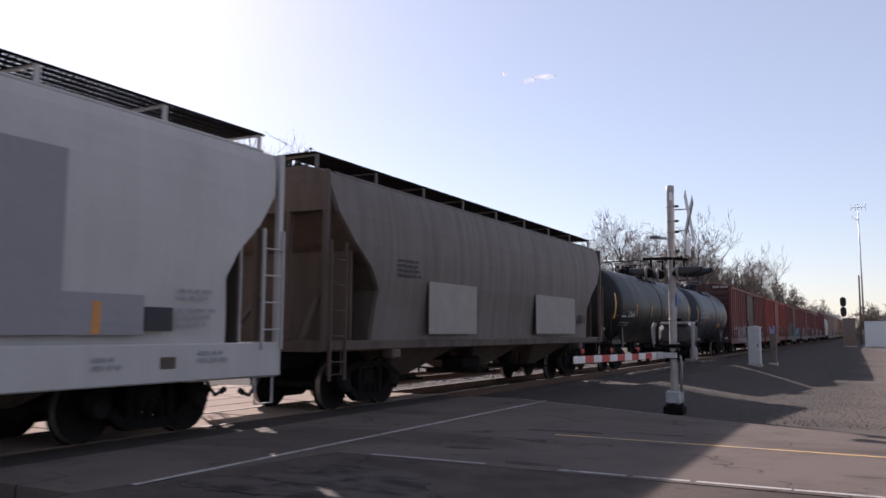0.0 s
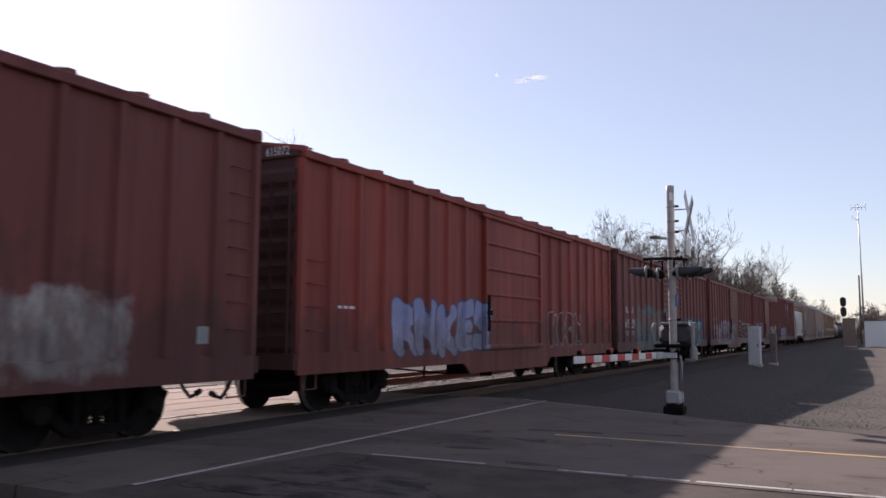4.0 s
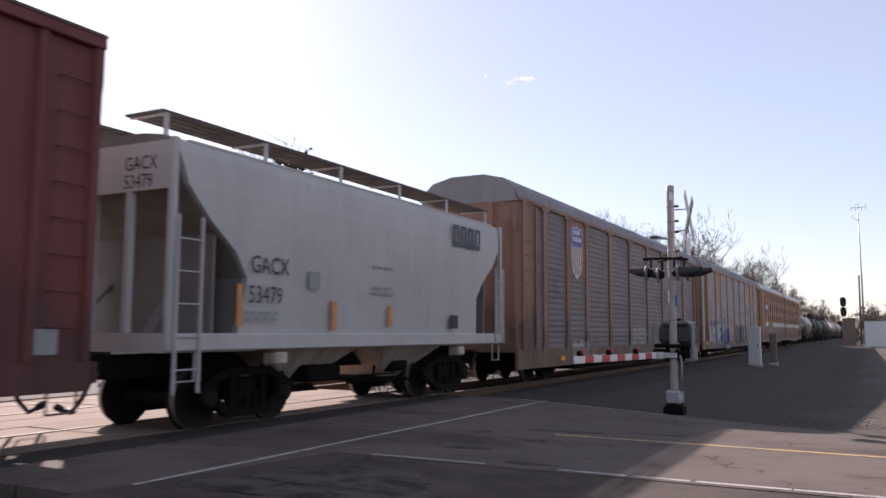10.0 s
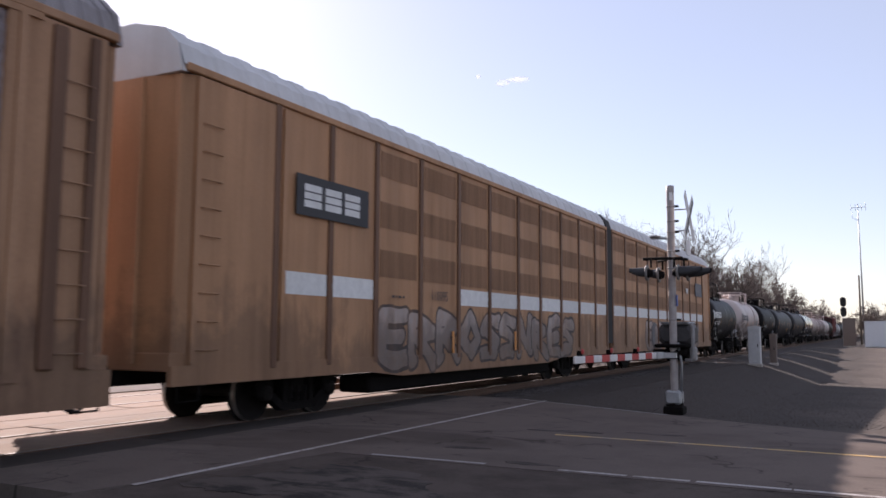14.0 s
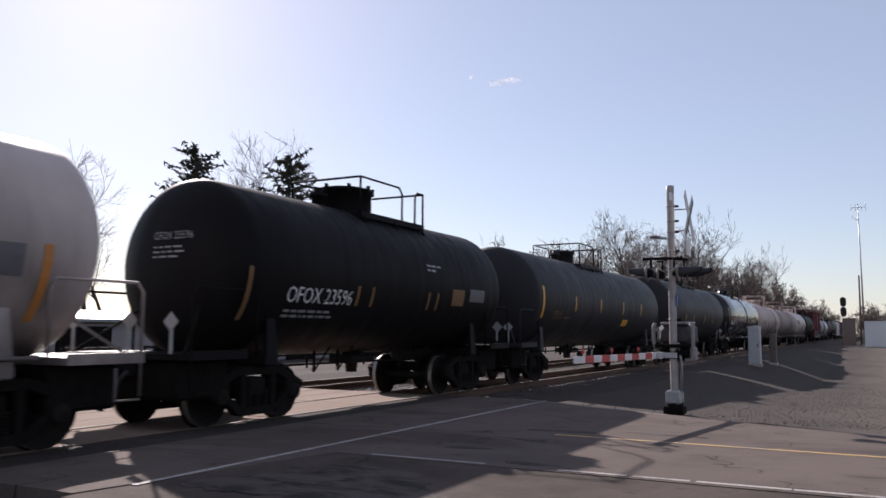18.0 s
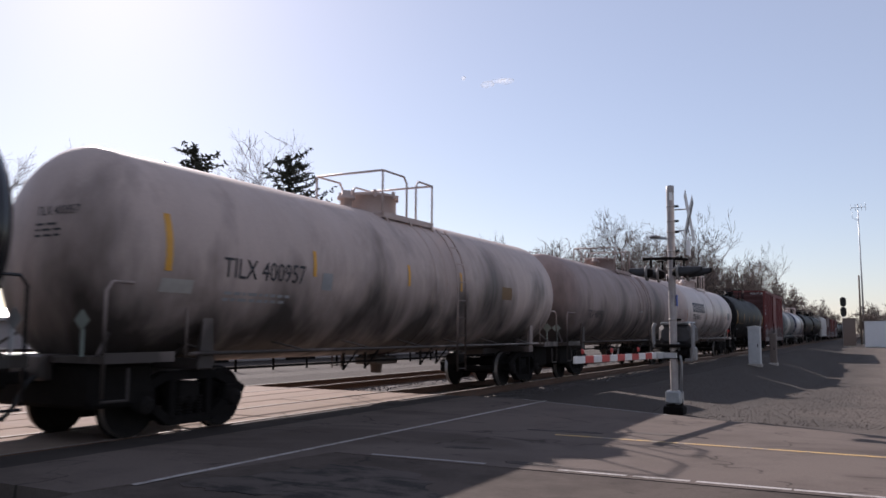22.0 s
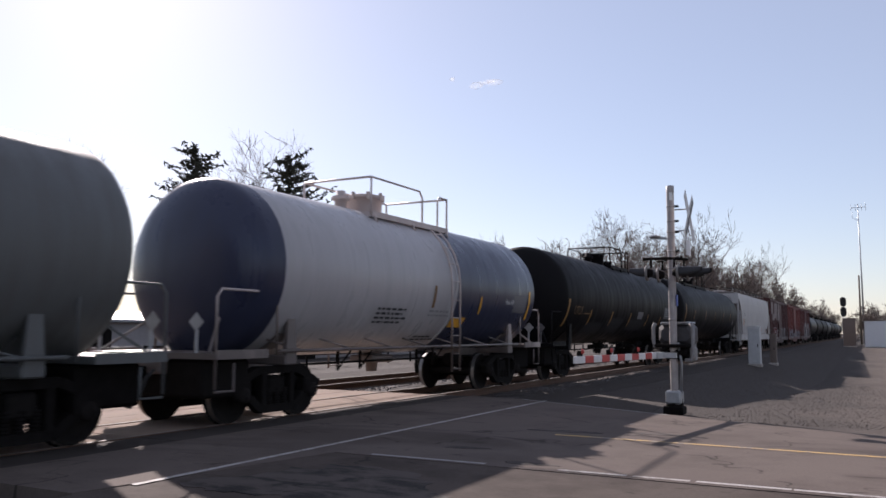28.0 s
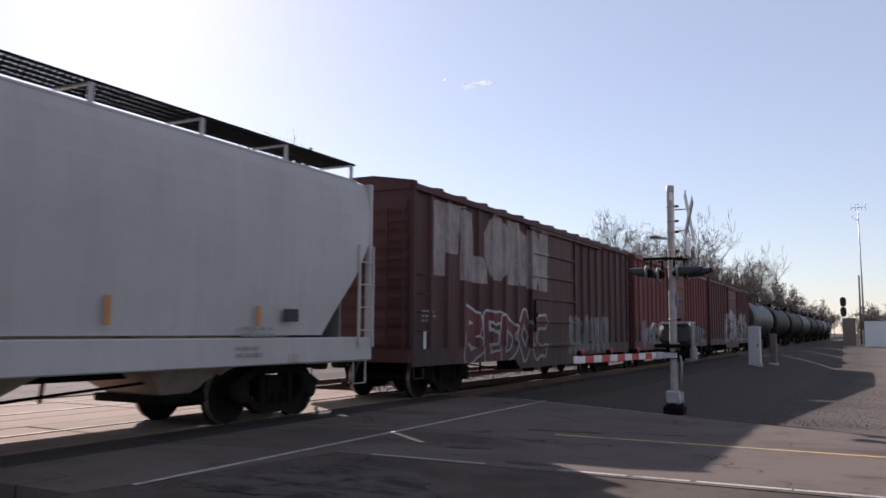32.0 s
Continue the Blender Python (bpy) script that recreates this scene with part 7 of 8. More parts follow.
part("mast", Geo().lathe([(0.25, 0.075), (4.3, 0.075)], "z", seg=18), M["mast"], sig)
part("mast_cap", Geo().lathe([(4.3, 0.078), (4.44, 0.078), (4.46, 0.0)], "z", seg=18), M["mast"], sig)
part("reflective_patch", Geo().lathe([(4.14, 0.079), (4.3, 0.079)], "z", seg=8, a0=-95, a1=-45), M["white"], sig, fix=False)
g = Geo().cbox(-0.19, 0.19, -0.19, 0.19, -0.1, 0.06, 0.02)
g.lathe([(0.05, 0.17), (0.22, 0.15), (0.36, 0.1), (0.36, 0.0)], "z", seg=16)
part("base", g, M["steel_dark"], sig)
part("junction_box", Geo().cbox(-0.15, 0.15, -0.17, 0.17, 0.1, 0.36, 0.03), M["galv"], sig)
part("conduit", Geo().tube([(0.14, -0.05, 0.3), (0.16, -0.05, 0.9), (0.1, -0.05, 1.3)], 0.025, 8), M["galv"], sig)
for z in (4.02, 3.72, 3.5, 3.12, 2.78, 1.75):
    clamp = part("clamp", Geo().lathe([(z - 0.02, 0.0755), (z - 0.016, 0.083), (z + 0.016, 0.083), (z + 0.02, 0.0755)], "z", seg=16), M["mast"], sig)
    part("clamp_bolt", Geo().cbox(0.08, 0.16, -0.03, 0.03, z - 0.02, z + 0.02, 0.006), M["steel_dark"], clamp)
# crossbuck on two stand-off bars, facing the road's traffic
g = Geo()
for z in (3.95, 3.52):
    g.tube([(0.08, 0, z), (0.36, 0, z)], 0.014, 6)
part("stand_off", g, M["galv"], sig)
for a in (45, -45):
    c, s = math.cos(radians(a)), math.sin(radians(a))
    ring = []
    for u, v in ((-0.61, -0.11), (0.61, -0.11), (0.61, 0.11), (-0.61, 0.11)):
        ring.append((u * c - v * s, 3.78 + u * s + v * c))
    bl = part("crossbuck_blade", Geo().prism(ring, "x", 0.355 if a > 0 else 0.365, 0.363 if a > 0 else 0.373), M["gate_white"], sig)
    g = Geo()
    for k in range(9):
        u = -0.5 + k * 0.118
        pts = [(u, -0.05), (u + 0.07, -0.05), (u + 0.07, 0.05), (u, 0.05)]
        g.add([(0.376, p * c - q * s, 3.78 + p * s + q * c) for p, q in pts], [(0, 1, 2, 3)])
    if a > 0:
        part("crossbuck_writing", g, M["dark_stencil"], bl, fix=False)
# bell on its bracket
g = Geo().beam((-0.08, 0, 3.38), (-0.4, 0, 3.4), 0.04, 0.05)
part("bell_bracket", g, M["galv"], sig)
part("bell", Geo().lathe([(3.4, 0.0), (3.4, 0.1), (3.43, 0.13), (3.45, 0.06), (3.47, 0.0)], "z", (-0.32, 0, 0), 14), M["galv"], sig)
# sign plate under the crossbuck
part("sign_plate", Geo().cbox(0.33, 0.338, -0.24, 0.2, 3.02, 3.32, 0.01), M["gate_white"], sig)
# crossarm with two lamps each way
part("crossarm", Geo().tube([(-0.5, -0.3, 2.95), (0.0, -0.08, 2.97), (0.3, 0.1, 2.95)], 0.03, 8).tube([(-0.34, 0.3, 2.95), (0, 0.08, 2.97), (0.26, -0.3, 2.95)], 0.03, 8), M["steel_dark"], sig)
for e, x0, y, deep in ((-1, 0.4, -0.3, 0.36), (-1, 0.31, 0.3, 0.3), (1, 0.17, -0.3, 0.46), (1, 0.28, 0.1, 0.46)):
    z = 2.67
    g = Geo().lathe([(e * x0, 0.0), (e * x0, 0.15), (e * (x0 + 0.02), 0.158), (e * (x0 + 0.04), 0.15), (e * (x0 + 0.04), 0.1)], "x", (0, y, z), 24)
    lamp = part("lamp", g, M["lamp_back"], sig)
    part("housing", Geo().lathe([(e * (x0 - 0.1), 0.0), (e * (x0 - 0.09), 0.06), (e * x0, 0.1)], "x", (0, y, z), 18), M["steel_dark"], lamp)
    part("bracket", Geo().tube([(e * (x0 - 0.06), y, z + 0.1), (e * (x0 - 0.06), y, 2.96)], 0.022, 6), M["steel_dark"], lamp)
    part("lens", Geo().lathe([(e * (x0 + 0.04), 0.1), (e * (x0 + 0.05), 0.07), (e * (x0 + 0.055), 0.0)], "x", (0, y, z), 18), M["lens"], lamp)
    rows = []
    for k, r, a0, a1 in ((0.03, 0.115, -45, 225), (deep * 0.55, 0.112, -30, 210), (deep, 0.108, 10, 170)):
        rows.append([(e * (x0 + k), y + math.cos(radians(a0 + (a1 - a0) * i / 14)) * r, z + math.sin(radians(a0 + (a1 - a0) * i / 14)) * r) for i in range(15)])
    part("hood", Geo().rows(rows, False, False, True), M["black"], lamp)
part("notice", Geo().box(0.085, 0.095, -0.06, 0.06, 2.02, 2.24), M["blue_sign"], sig)
# gate mechanism, its weights and the lowered arm, turned a little towards the tracks
gate = thing("crossing_gate", "lowered crossing gate with a red and white striped arm", "gate", m=pose(MX, MY, 0, 0, 0, -8.0))
part("mechanism", Geo().cbox(-0.36, 0.36, 0.1, 0.46, 1.26, 1.66, 0.07), M["gate_box"], gate)
part("mechanism_lid", Geo().cbox(-0.3, 0.3, 0.08, 0.48, 1.655, 1.71, 0.025), M["galv"], gate)
part("lower_housing", Geo().cbox(-0.2, 0.24, 0.08, 0.42, 0.93, 1.27, 0.03), M["steel_dark"], gate)
part("bracket", Geo().cbox(-0.34, 0.3, -0.16, 0.3, 1.2, 1.27, 0.02).cbox(-0.12, 0.12, -0.1, 0.1, 0.98, 1.12, 0.02), M["steel_dark"], gate)
for x, lo in ((-0.4, 1.22), (0.4, 0.96)):
    g = Geo()
    g.tube([(x * 0.9, -0.02, 1.68), (x, -0.02, 1.6), (x, -0.02, lo + 0.1), (x * 0.95, -0.02, lo), (x * 0.6, -0.02, lo)], 0.04, 6)
    part("weight_arm", g, M["gate_frame"], gate)
part("counterweight", Geo().cbox(0.3, 0.42, 0.02, 0.2, 0.94, 1.22, 0.03), M["gate_frame"], gate)
part("pivot", Geo().lathe([(-0.4, 0.0), (-0.4, 0.07), (0.28, 0.07), (0.28, 0.0)], "x", (0, 0, 1.1), 14), M["steel_dark"], gate)
part("arm_yoke", Geo().beam((-0.36, -0.5, 1.06), (0.24, -0.5, 1.06), 0.05, 0.1).beam((-0.06, -0.5, 1.06), (-0.06, -0.8, 1.06), 0.1, 0.12), M["alu"], gate)
n = 11
for i in range(n):
    y0, y1 = -4.15 + 3.45 * i / n, -4.15 + 3.45 * (i + 1) / n
    if i == 0:
        y0 -= 0.05
    part("arm_segment", Geo().cbox(-0.085, -0.045, y0, y1 - 0.002, 1.0, 1.115, 0.008), M["gate_white"] if i % 2 == 0 else M["gate_red"], gate)
for y in (-4.0, -2.9, -1.75):
    lm = part("gate_lamp", Geo().cbox(-0.11, -0.02, y - 0.03, y + 0.03, 1.115, 1.2, 0.01), M["steel_dark"], gate)
    part("lens", Geo().lathe([(-0.02, 0.045), (0.0, 0.035), (0.005, 0.0)], "x", (0, y, 1.19), 12), M["gate_red"], lm)

# ---- trackside boxes, signal, poles ----
def cabinet(x, y, z, w, d, h, mat, label):
    c = thing("trackside_cabinet", label, "cabinet", "trackside cabinets", m=pose(x, y, z))
    part("body", Geo().cbox(-w / 2, w / 2, -d / 2, d / 2, 0.12, h, 0.02), mat, c)
    part("plinth", Geo().cbox(-w / 2 - 0.05, w / 2 + 0.05, -d / 2 - 0.05, d / 2 + 0.05, -0.05, 0.12, 0.02), M["concrete"], c)
    part("lid", Geo().prism([(-w / 2 - 0.04, h), (w / 2 + 0.04, h), (w / 2 + 0.04, h + 0.03), (0, h + 0.09), (-w / 2 - 0.04, h + 0.03)], "y", -d / 2 - 0.04, d / 2 + 0.04), mat, c)
    dr = part("door", Geo().cbox(-w / 2 + 0.04, w / 2 - 0.04, -d / 2 - 0.025, -d / 2, 0.18, h - 0.06, 0.008), mat, c)
    part("handle", Geo().cbox(w / 2 - 0.14, w / 2 - 0.1, -d / 2 - 0.06, -d / 2 - 0.025, h * 0.5, h * 0.5 + 0.14, 0.008), M["steel_dark"], dr)
    return c


M["cab_grey"] = plain("pale_grey_cabinet", (0.5, 0.5, 0.5), 0.5, 0.2, 0.12)
M["cab_brown"] = plain("brown_cabinet", (0.16, 0.12, 0.1), 0.6, 0.1, 0.2)
cabinet(-5.59, 45.55, ground_z(-5.59, 45.55), 0.6, 0.5, 2.0, M["cab_grey"], "pale grey metal trackside cabinet on a plinth")
cabinet(-5.19, 50.5, ground_z(-5.19, 50.5), 0.36, 0.36, 1.7, M["cab_brown"], "narrow brown trackside cabinet")
cabinet(-2.9, 118.0, ground_z(-2.9, 118.0), 1.5, 1.0, 3.6, M["cab_brown"], "tall dark relay case beside the signal")
bung = cabinet(1.1, 113.5, ground_z(1.1, 113.5), 4.4, 2.6, 3.2, plain("white_bungalow", (0.72, 0.72, 0.72), 0.6, 0, 0.08), "white metal signal hut beside the tracks")

ts = thing("railway_signal", "black two-headed railway signal on a tall grey mast", "railway signal", m=pose(-3.66, 123.8, ground_z(-3.66, 123.8)))
part("mast", Geo().lathe([(0, 0.09), (6.4, 0.075), (6.42, 0)], "z", seg=12), M["galv"], ts)
for z in (5.95, 4.6):
    ring = [(0.38 * math.cos(radians(a)), z + (0.28 if math.sin(radians(a)) > 0 else -0.28) + 0.38 * math.sin(radians(a))) for a in range(0, 360, 20)]
    hd = part("signal_head", Geo().prism(ring, "y", -0.16, -0.1), M["black"], ts)
    for dz in (0.3, 0, -0.3):
        part("hood", Geo().lathe([(-0.16, 0.11), (-0.45, 0.11)], "y", (0, 0, z + dz), 12), M["black"], hd)
ladder(ts, 0.0, 0.25, 0.3, 6.0, 0.4, "x", M["galv"], 0.35)

M["pole_wood"] = plain("weathered_pole", (0.16, 0.12, 0.09), 0.85, 0, 0.3, 4, 0.3)
an = thing("antenna_mast", "slender radio mast with a small aerial on top", "antenna", m=pose(-1.5, 150, ground_z(-1.5, 150)))
part("mast", Geo().tube([(0, 0, 0), (-0.05, 0, 12), (-0.15, 0, 23.1)], 0.16, 10, True, 0.06), M["galv"], an)
g = Geo().tube([(-1.15, 0, 22.5), (1.0, 0, 22.5)], 0.04, 6)
for x in (-1.15, -0.5, 0.4, 1.0):
    g.tube([(x, 0, 22.0), (x, 0, 23.1)], 0.03, 6)
g.tube([(-0.15, 0, 20.3), (-1.0, 0, 20.8), (-1.0, 0, 21.7)], 0.03, 6)
part("aerial", g, M["galv"], an)
po = thing("utility_pole", "plain weathered wooden utility pole", "pole", m=pose(-1.9, 146, ground_z(-1.9, 146)))
part("pole", Geo().tube([(0, 0, 0), (0, 0, 11)], 0.17, 10, True, 0.12), M["pole_wood"], po)

# ---- beyond the tracks: fence and white building ----
fence = thing("fence", "dark pipe fence beyond the tracks", "fence", m=pose(-21.5, 0, -0.08))
for i in range(22):
    y = 19.5 + i * 2.2
    part("post", Geo().tube([(0, y, 0), (0, y, 1.05)], 0.05, 7), M["steel_dark"], fence)
for z in (0.55, 1.0):
    part("rail", Geo().tube([(0, 19.5, z), (0, 65.7, z)], 0.04, 7), M["steel_dark"], fence)
M["siding"] = plain("white_metal_siding", (0.34, 0.32, 0.31), 0.55, 0, 0.08)
bld = thing("shed", "low pale metal-sided shed beyond the tracks", "building", m=pose(-34, 42, -0.08))
part("wall", Geo().cbox(-6, 6, -24, 24, 0, 1.9, 0.05), M["siding"], bld)
part("roof", Geo().prism([(-6.3, 1.88), (6.3, 1.88), (6.3, 2.0), (0, 2.5), (-6.3, 2.0)], "y", -24.3, 24.3), M["galv"], bld)
for i in range(7):
    y = -21 + i * 7
    part("door_opening", Geo().box(5.98, 6.03, y, y + 2.6, 0, 1.7), M["steel_dark"], bld)


# ---- trees ----
def bare_tree(seed, h, fine=0.018, spread=0.5, levels=4, kids=(9, 6, 5, 4)):
    rr = random.Random(seed)
    wood, twig = Geo(), Geo()

    def grow(p, d, ln, r, lv):
        g = wood if lv < 2 else twig
        seg = (7, 5, 4, 3, 3)[lv]
        n = (7, 5, 4, 2, 2)[lv]
        pts, q = [p], p
        for i in range(n):
            d = (d + Vector((rr.gauss(0, 0.15), rr.gauss(0, 0.15), rr.gauss(0.02 + 0.01 * lv, 0.1)))).normalized()
            q = q + d * ln / n
            pts.append(q)
        g.tube(pts, r, seg, False, max(fine * 0.7, r * (0.35 if lv == 0 else 0.25)))
        if lv >= levels:
            return
        for k in range(kids[lv]):
            t = rr.uniform(0.3 if lv == 0 else 0.2, 1.0)
            i = min(n - 1, int(t * n))
            base = pts[i].lerp(pts[i + 1], t * n - i if t * n - i <= 1 else 1)
            dd = (pts[i + 1] - pts[i]).normalized()
            side = dd.orthogonal().normalized()
            side.rotate(Matrix.Rotation(rr.uniform(0, 6.283), 3, dd))
            a = rr.uniform(0.35, 0.95) * (spread / 0.5)
            nd = (dd * math.cos(a) + side * math.sin(a) + Vector((0, 0, 0.06))).normalized()
            grow(base, nd, ln * rr.uniform(0.4, 0.64 if lv < 2 else 0.8) * (1.15 - 0.5 * t if lv == 0 else 1.0), max(fine, r * rr.uniform(0.35, 0.5) * (1.1 - 0.5 * t)), lv + 1)

    grow(Vector((0, 0, 0)), Vector((0, 0, 1)), h * 0.82, h * 0.017, 0)
    return wood.mesh("trunk", M["bark"]), twig.mesh("crown", M["twig"])


def conifer(seed, h, w, lean=0.0):
    rr = random.Random(seed)
    wood, leaf = Geo(), Geo()
    wood.tube([(0, 0, 0), (lean * 0.3, 0, h * 0.5), (lean, 0, h)], h * 0.014, 7, False, 0.03)
    n = int(h * 8.5)
    for i in range(n):
        t = 0.12 + 0.88 * (i + rr.random()) / n
        z = h * t
        ln = w * (1.03 - t) ** 0.36 * rr.uniform(0.4, 1.25)
        a = rr.uniform(0, 6.283)
        d = Vector((math.cos(a), math.sin(a), rr.uniform(-0.1, 0.45)))
        p = Vector((lean * t, 0, z))
        pts = [p]
        for k in range(4):
            d = (d + Vector((rr.gauss(0, 0.08), rr.gauss(0, 0.08), -0.05 + 0.07 * k))).normalized()
            pts.append(pts[-1] + d * ln / 4)
        wood.tube(pts, 0.03, 3, False, 0.01)
        for k in range(1, 5):
            for j in range(10):
                c = pts[k - 1].lerp(pts[k], rr.random())
                dr = Vector((rr.gauss(0, 1), rr.gauss(0, 1), rr.gauss(0.1, 0.6))).normalized()
                u = dr * rr.uniform(0.25, 0.5)
                v = dr.orthogonal().normalized() * rr.uniform(0.04, 0.09)
                leaf.add([c - v, c + u * 0.6 - v * 0.8, c + u, c + u * 0.6 + v * 0.8, c + v], [(0, 1, 2, 3, 4)])
    return wood.mesh("trunk", M["bark"]), leaf.mesh("crown", M["needle"])


def plant(name, meshes, x, y, z, turn, scale, label, category, group):
    ob = thing(name, label, category, group, m=pose(x, y, z, 0, 0, turn))
    for me in meshes:
        o = part(me.name.split(".")[0], me, None, ob)
        o.scale = (scale[0], scale[0], scale[1])
    return ob


BARE = [bare_tree(k, 16, 0.02, sp, 4, (11, 5, 4, 3)) for k, sp in ((11, 0.6), (23, 0.52), (37, 0.66), (41, 0.58))]
NEAR = bare_tree(52, 18, 0.016, 0.45, 4, (9, 5, 5, 4))
SCRUB = [bare_tree(61, 5, 0.03, 0.75, 3, (14, 8, 6, 3)), bare_tree(67, 5, 0.03, 0.85, 3, (16, 8, 6, 3))]
rr = random.Random(9)
for i, (x, y, h) in enumerate([(-55.9, 64.1, 21.6), (-61.6, 65.7, 21.1), (-74.3, 59.2, 20.5), (-74.7, 66.4, 19.0), (-78.3, 53.8, 19.2), (-82.0, 48.0, 20.1), (-69.1, 98.1, 17.8), (-91.8, 77.3, 21.3)]):
    k = h / 20.8
    plant("bare_tree", NEAR if i % 2 == 0 else BARE[1], x, y, -0.1, 40 * i, (k, k), "tall leafless tree with fine pale twigs", "tree", "trees beyond the tracks")
CON_A, CON_B = conifer(71, 17, 4.4), conifer(79, 16, 6.6, 0.8)
for me, x, y, k, t in ((CON_A, -56.6, 56.5, 1.06, 0), (CON_B, -48.3, 61.3, 1.08, 200), (CON_A, -59.2, 58.0, 0.93, 120)):
    plant("conifer", me, x, y, -0.1, t, (k * 1.1, k * 1.04), "dark spruce tree with ragged drooping branches", "tree", "trees beyond the tracks")
for i, (x, y, h) in enumerate([(-63.7, 150.0, 19.5), (-59.5, 150.0, 19.7), (-54.2, 150.0, 19.1), (-49.0, 145.0, 20.0), (-43.9, 140.0, 20.2), (-33.4, 120.0, 19.8), (-35.7, 140.0, 20.6), (-30.7, 135.0, 20.5), (-27.4, 140.0, 20.3), (-26.0, 150.0, 16.6), (-23.6, 150.0, 16.8), (-19.8, 145.0, 15.2), (-18.2, 150.0, 14.2), (-62.1, 156.4, 17.7), (-56.6, 157.0, 16.8), (-52.6, 156.2, 17.4), (-47.0, 152.5, 18.3), (-38.0, 135.8, 18.6), (-35.2, 137.1, 19.3), (-33.2, 145.4, 19.2), (-29.9, 145.6, 18.9), (-27.1, 147.2, 18.2), (-24.9, 157.8, 17.2), (-21.3, 156.9, 15.7), (-18.4, 153.1, 15.7)]):
    k = h / 17.3
    plant("bare_tree", BARE[i % 4], x, y, -0.1, 67 * i, (k * rr.uniform(0.72, 0.9), k), "leafless grey-brown tree in a row behind the tracks", "tree", "row of bare trees")
for i, (x, y, h) in enumerate([(-80.9, 175.0, 18.5), (-75.8, 170.0, 18.5), (-71.5, 175.0, 18.1), (-65.3, 175.0, 17.2), (-61.2, 175.0, 17.1), (-54.4, 170.0, 16.4), (-50.0, 170.0, 16.2), (-44.4, 165.0, 15.0), (-39.7, 165.0, 15.4), (-35.2, 165.0, 15.2), (-31.8, 170.0, 14.9), (-27.9, 170.0, 14.2), (-23.9, 165.0, 13.1), (-21.4, 165.0, 12.5), (-20.9, 185.0, 12.4), (-18.7, 190.0, 12.0), (-16.9, 195.0, 11.2), (-16.0, 210.0, 10.0), (-14.7, 230.0, 9.2), (-13.2, 260.0, 9.5), (-11.0, 280.0, 9.0), (-7.7, 300.0, 6.6), (-0.1, 150.0, 6.3), (-1.3, 160.0, 5.4), (1.2, 160.0, 5.6), (2.9, 160.0, 5.8)]):
    k = h / 5.2
    plant("bush", SCRUB[i % 2], x, y, ground_z(x, y) - 0.05, 50 * i, (k * (0.75 if h > 8 else 1.15), k), "dense brown leafless scrub", "bush", "scrub along the tracks")


# far woods along the horizon, too distant to count
def far_woods():
    q = random.Random(4)
    g = Geo()
    for ring, cnt in ((380, 700), (620, 500)):
        for i in range(cnt):
            a = radians(-50 + 130 * i / cnt)
            x, y = -math.sin(a) * ring + q.uniform(-15, 15), math.cos(a) * ring + q.uniform(-15, 15)
            if abs(x - TRACK_X) < 14:
                continue
            h = q.uniform(5, 10)
            for k in range(9):
                b, c = q.uniform(-3, 3), q.uniform(-3, 3)
                z = q.uniform(0, h * 0.5)
                g.add([(x + b, y + c, z - 1), (x + b + q.uniform(0.6, 2), y + c, z), (x + b * 0.6, y + c * 0.6, z + h * q.uniform(0.4, 0.7))], [(0, 1, 2)])
    return g


tagged(part("far_woods", far_woods(), M["twig"], None, fix=False), "distant brown line of leafless woods", "woods", kind="stuff")


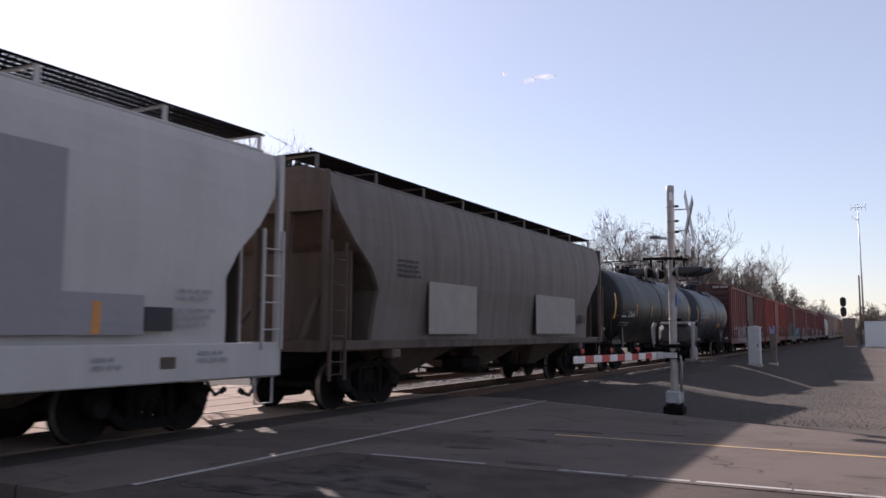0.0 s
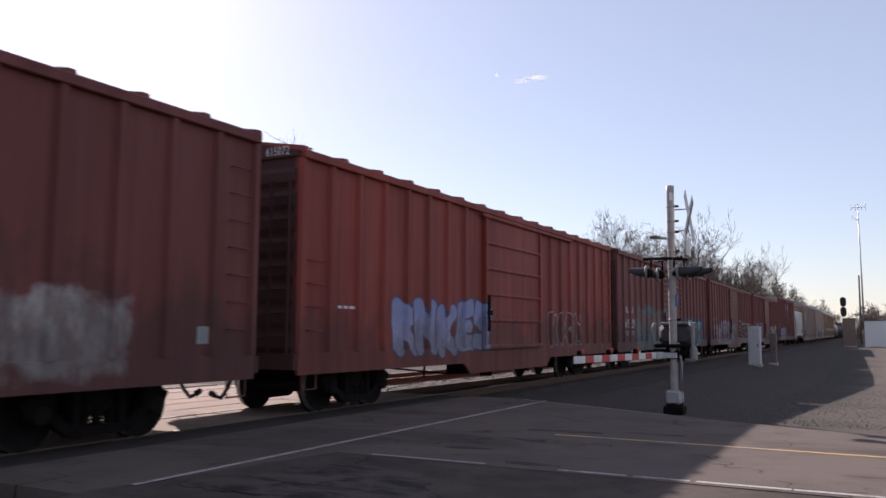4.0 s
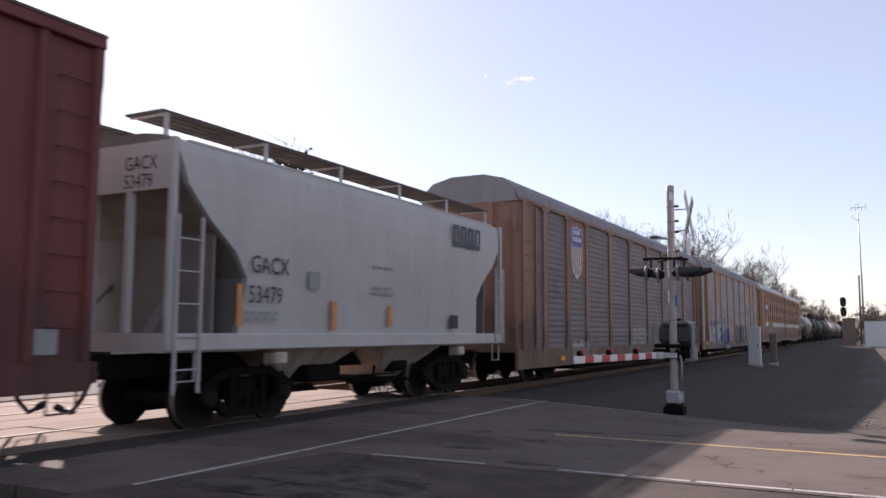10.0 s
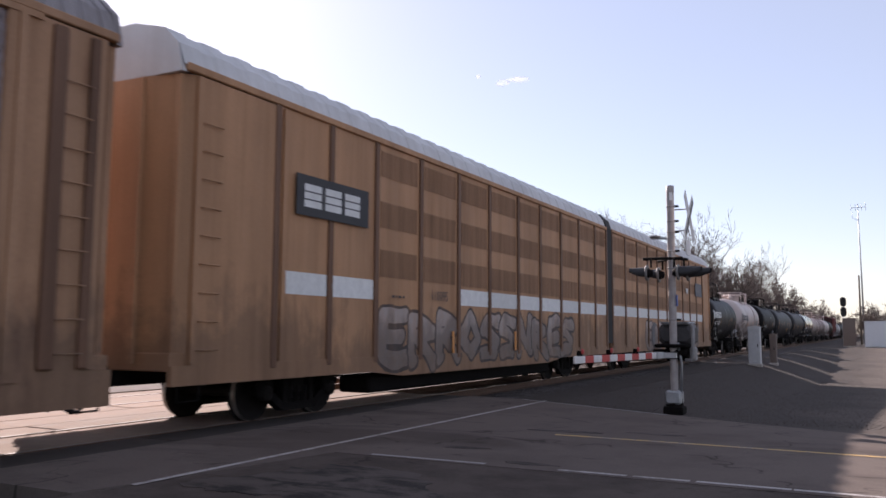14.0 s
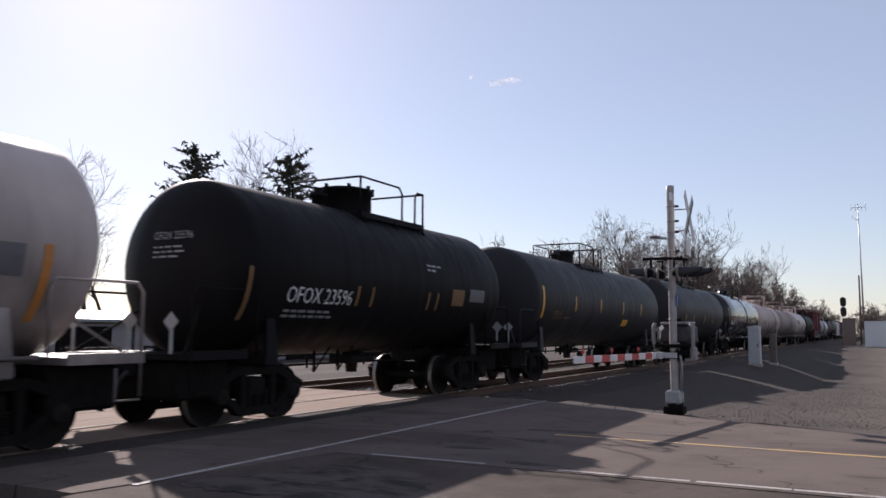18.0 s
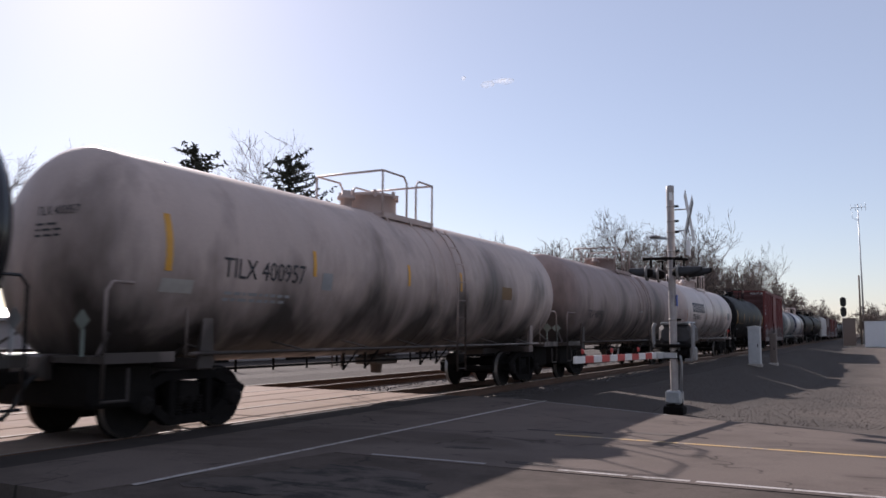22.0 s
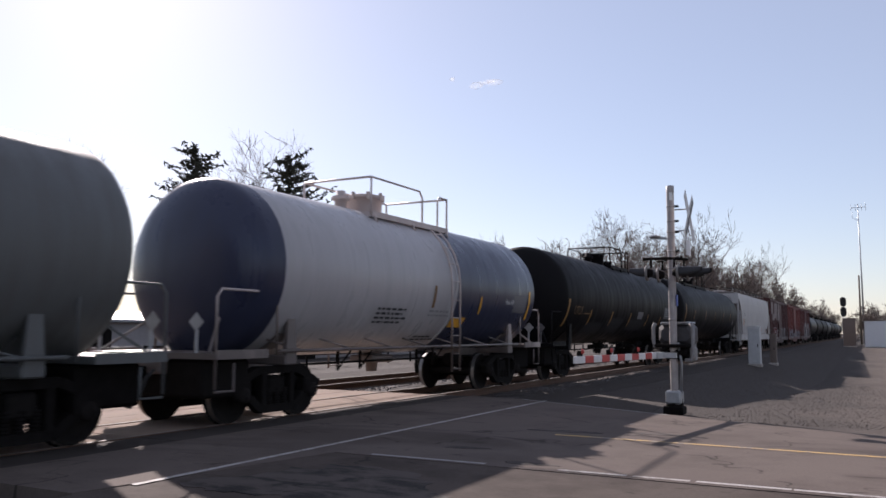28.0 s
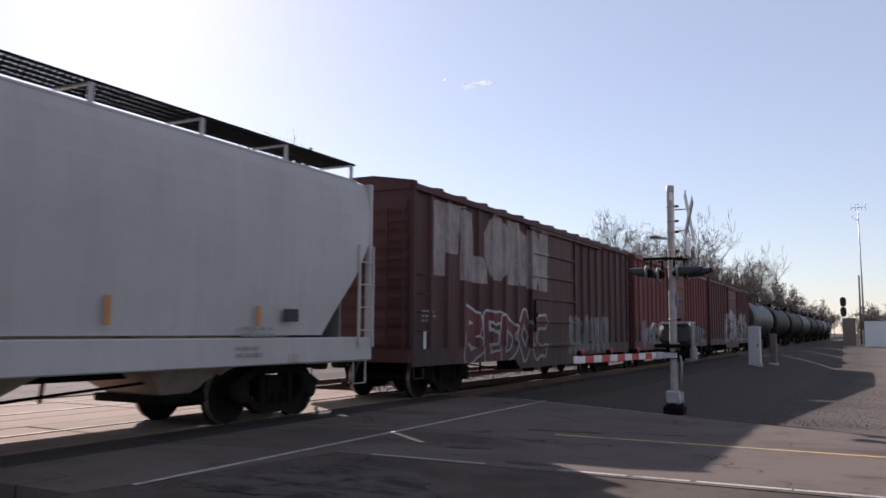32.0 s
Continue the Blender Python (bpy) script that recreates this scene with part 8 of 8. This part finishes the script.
# ---- a small torn cloud, far off ----
def cloud_mat():
    n = Nodes("thin_cloud")
    n.t.nodes.remove(n.bsdf)
    dif, tra, clear = n.add("ShaderNodeBsdfDiffuse"), n.add("ShaderNodeBsdfTranslucent"), n.add("ShaderNodeBsdfTransparent")
    mx, out = n.add("ShaderNodeMixShader"), n.add("ShaderNodeMixShader")
    for k in (dif, tra):
        k.inputs["Color"].default_value = (0.9, 0.9, 0.9, 1)
    mx.inputs[0].default_value = 0.6
    n.link(dif.outputs[0], mx.inputs[1])
    n.link(tra.outputs[0], mx.inputs[2])
    n.link(n.ramp(n.noise(0.09, 4, 0.6), 0.35, 0.75, 0.0, 0.35), out.inputs[0])
    n.link(clear.outputs[0], out.inputs[1])
    n.link(mx.outputs[0], out.inputs[2])
    n.link(out.outputs[0], n.out.inputs[0])
    return n.mat


cloud = thing("cloud", "small torn white cloud drifting in a pale blue sky", "cloud", m=pose(-508.7, 1336.3, 454.8))
q = random.Random(12)
wisp = cloud_mat()
for cx, cz, w, h, cnt in ((0, 0, 26, 8, 3), (-66, 16, 9, 5, 2)):
    for i in range(cnt):
        x, z = cx + q.uniform(-w, w), cz + q.uniform(-h, h) * 0.6
        a, b = q.uniform(0.4, 0.7) * w, q.uniform(0.5, 0.9) * h
        rows = []
        for u in range(1, 8):
            t = math.pi * u / 8
            k = [1 + 0.25 * math.sin(3 * j + u + i) for j in range(12)]
            rows.append([(x + a * math.sin(t) * math.cos(j * math.pi / 6) * k[j], b * math.sin(t) * math.sin(j * math.pi / 6) * k[j] + i * 4, z + b * math.cos(t)) for j in range(12)])
        part("wisp", Geo().rows(rows, True, True, True), wisp, cloud)


def motions():
    """The whole train rolls past at one speed; its wheels turn with it."""
    end = 32.0
    for car, s in CARS:
        walk(car, [(t, pose(TRACK_X, s - SPEED * t, 0)) for t in (0.0, 8.0, 16.0, 24.0, end)])
    walk(cloud, [(0.0, pose(-508.7, 1336.3, 454.8)), (end, pose(-610.4, 1295.9, 446.5))])
    for w, s, dy in WHEELS:
        t0, t1 = max(0.0, (s - 75.0) / SPEED), min(end, (s + 12.0) / SPEED)
        rows = []
        if t1 <= t0:
            continue
        n = max(1, math.ceil((t1 - t0) * SPEED / WHEEL_R / 1.45))
        for i in range(n + 1):
            t = t0 + (t1 - t0) * i / n
            rows.append((t, pose(0, dy, WHEEL_R, math.degrees(SPEED * (t - t0) / WHEEL_R) % 360)))
        if t0 > 0.1:
            rows.insert(0, (0.0, rows[0][1]))
        if t1 < end - 0.1:
            rows.append((end, rows[-1][1]))
        walk(w, rows)


motions()
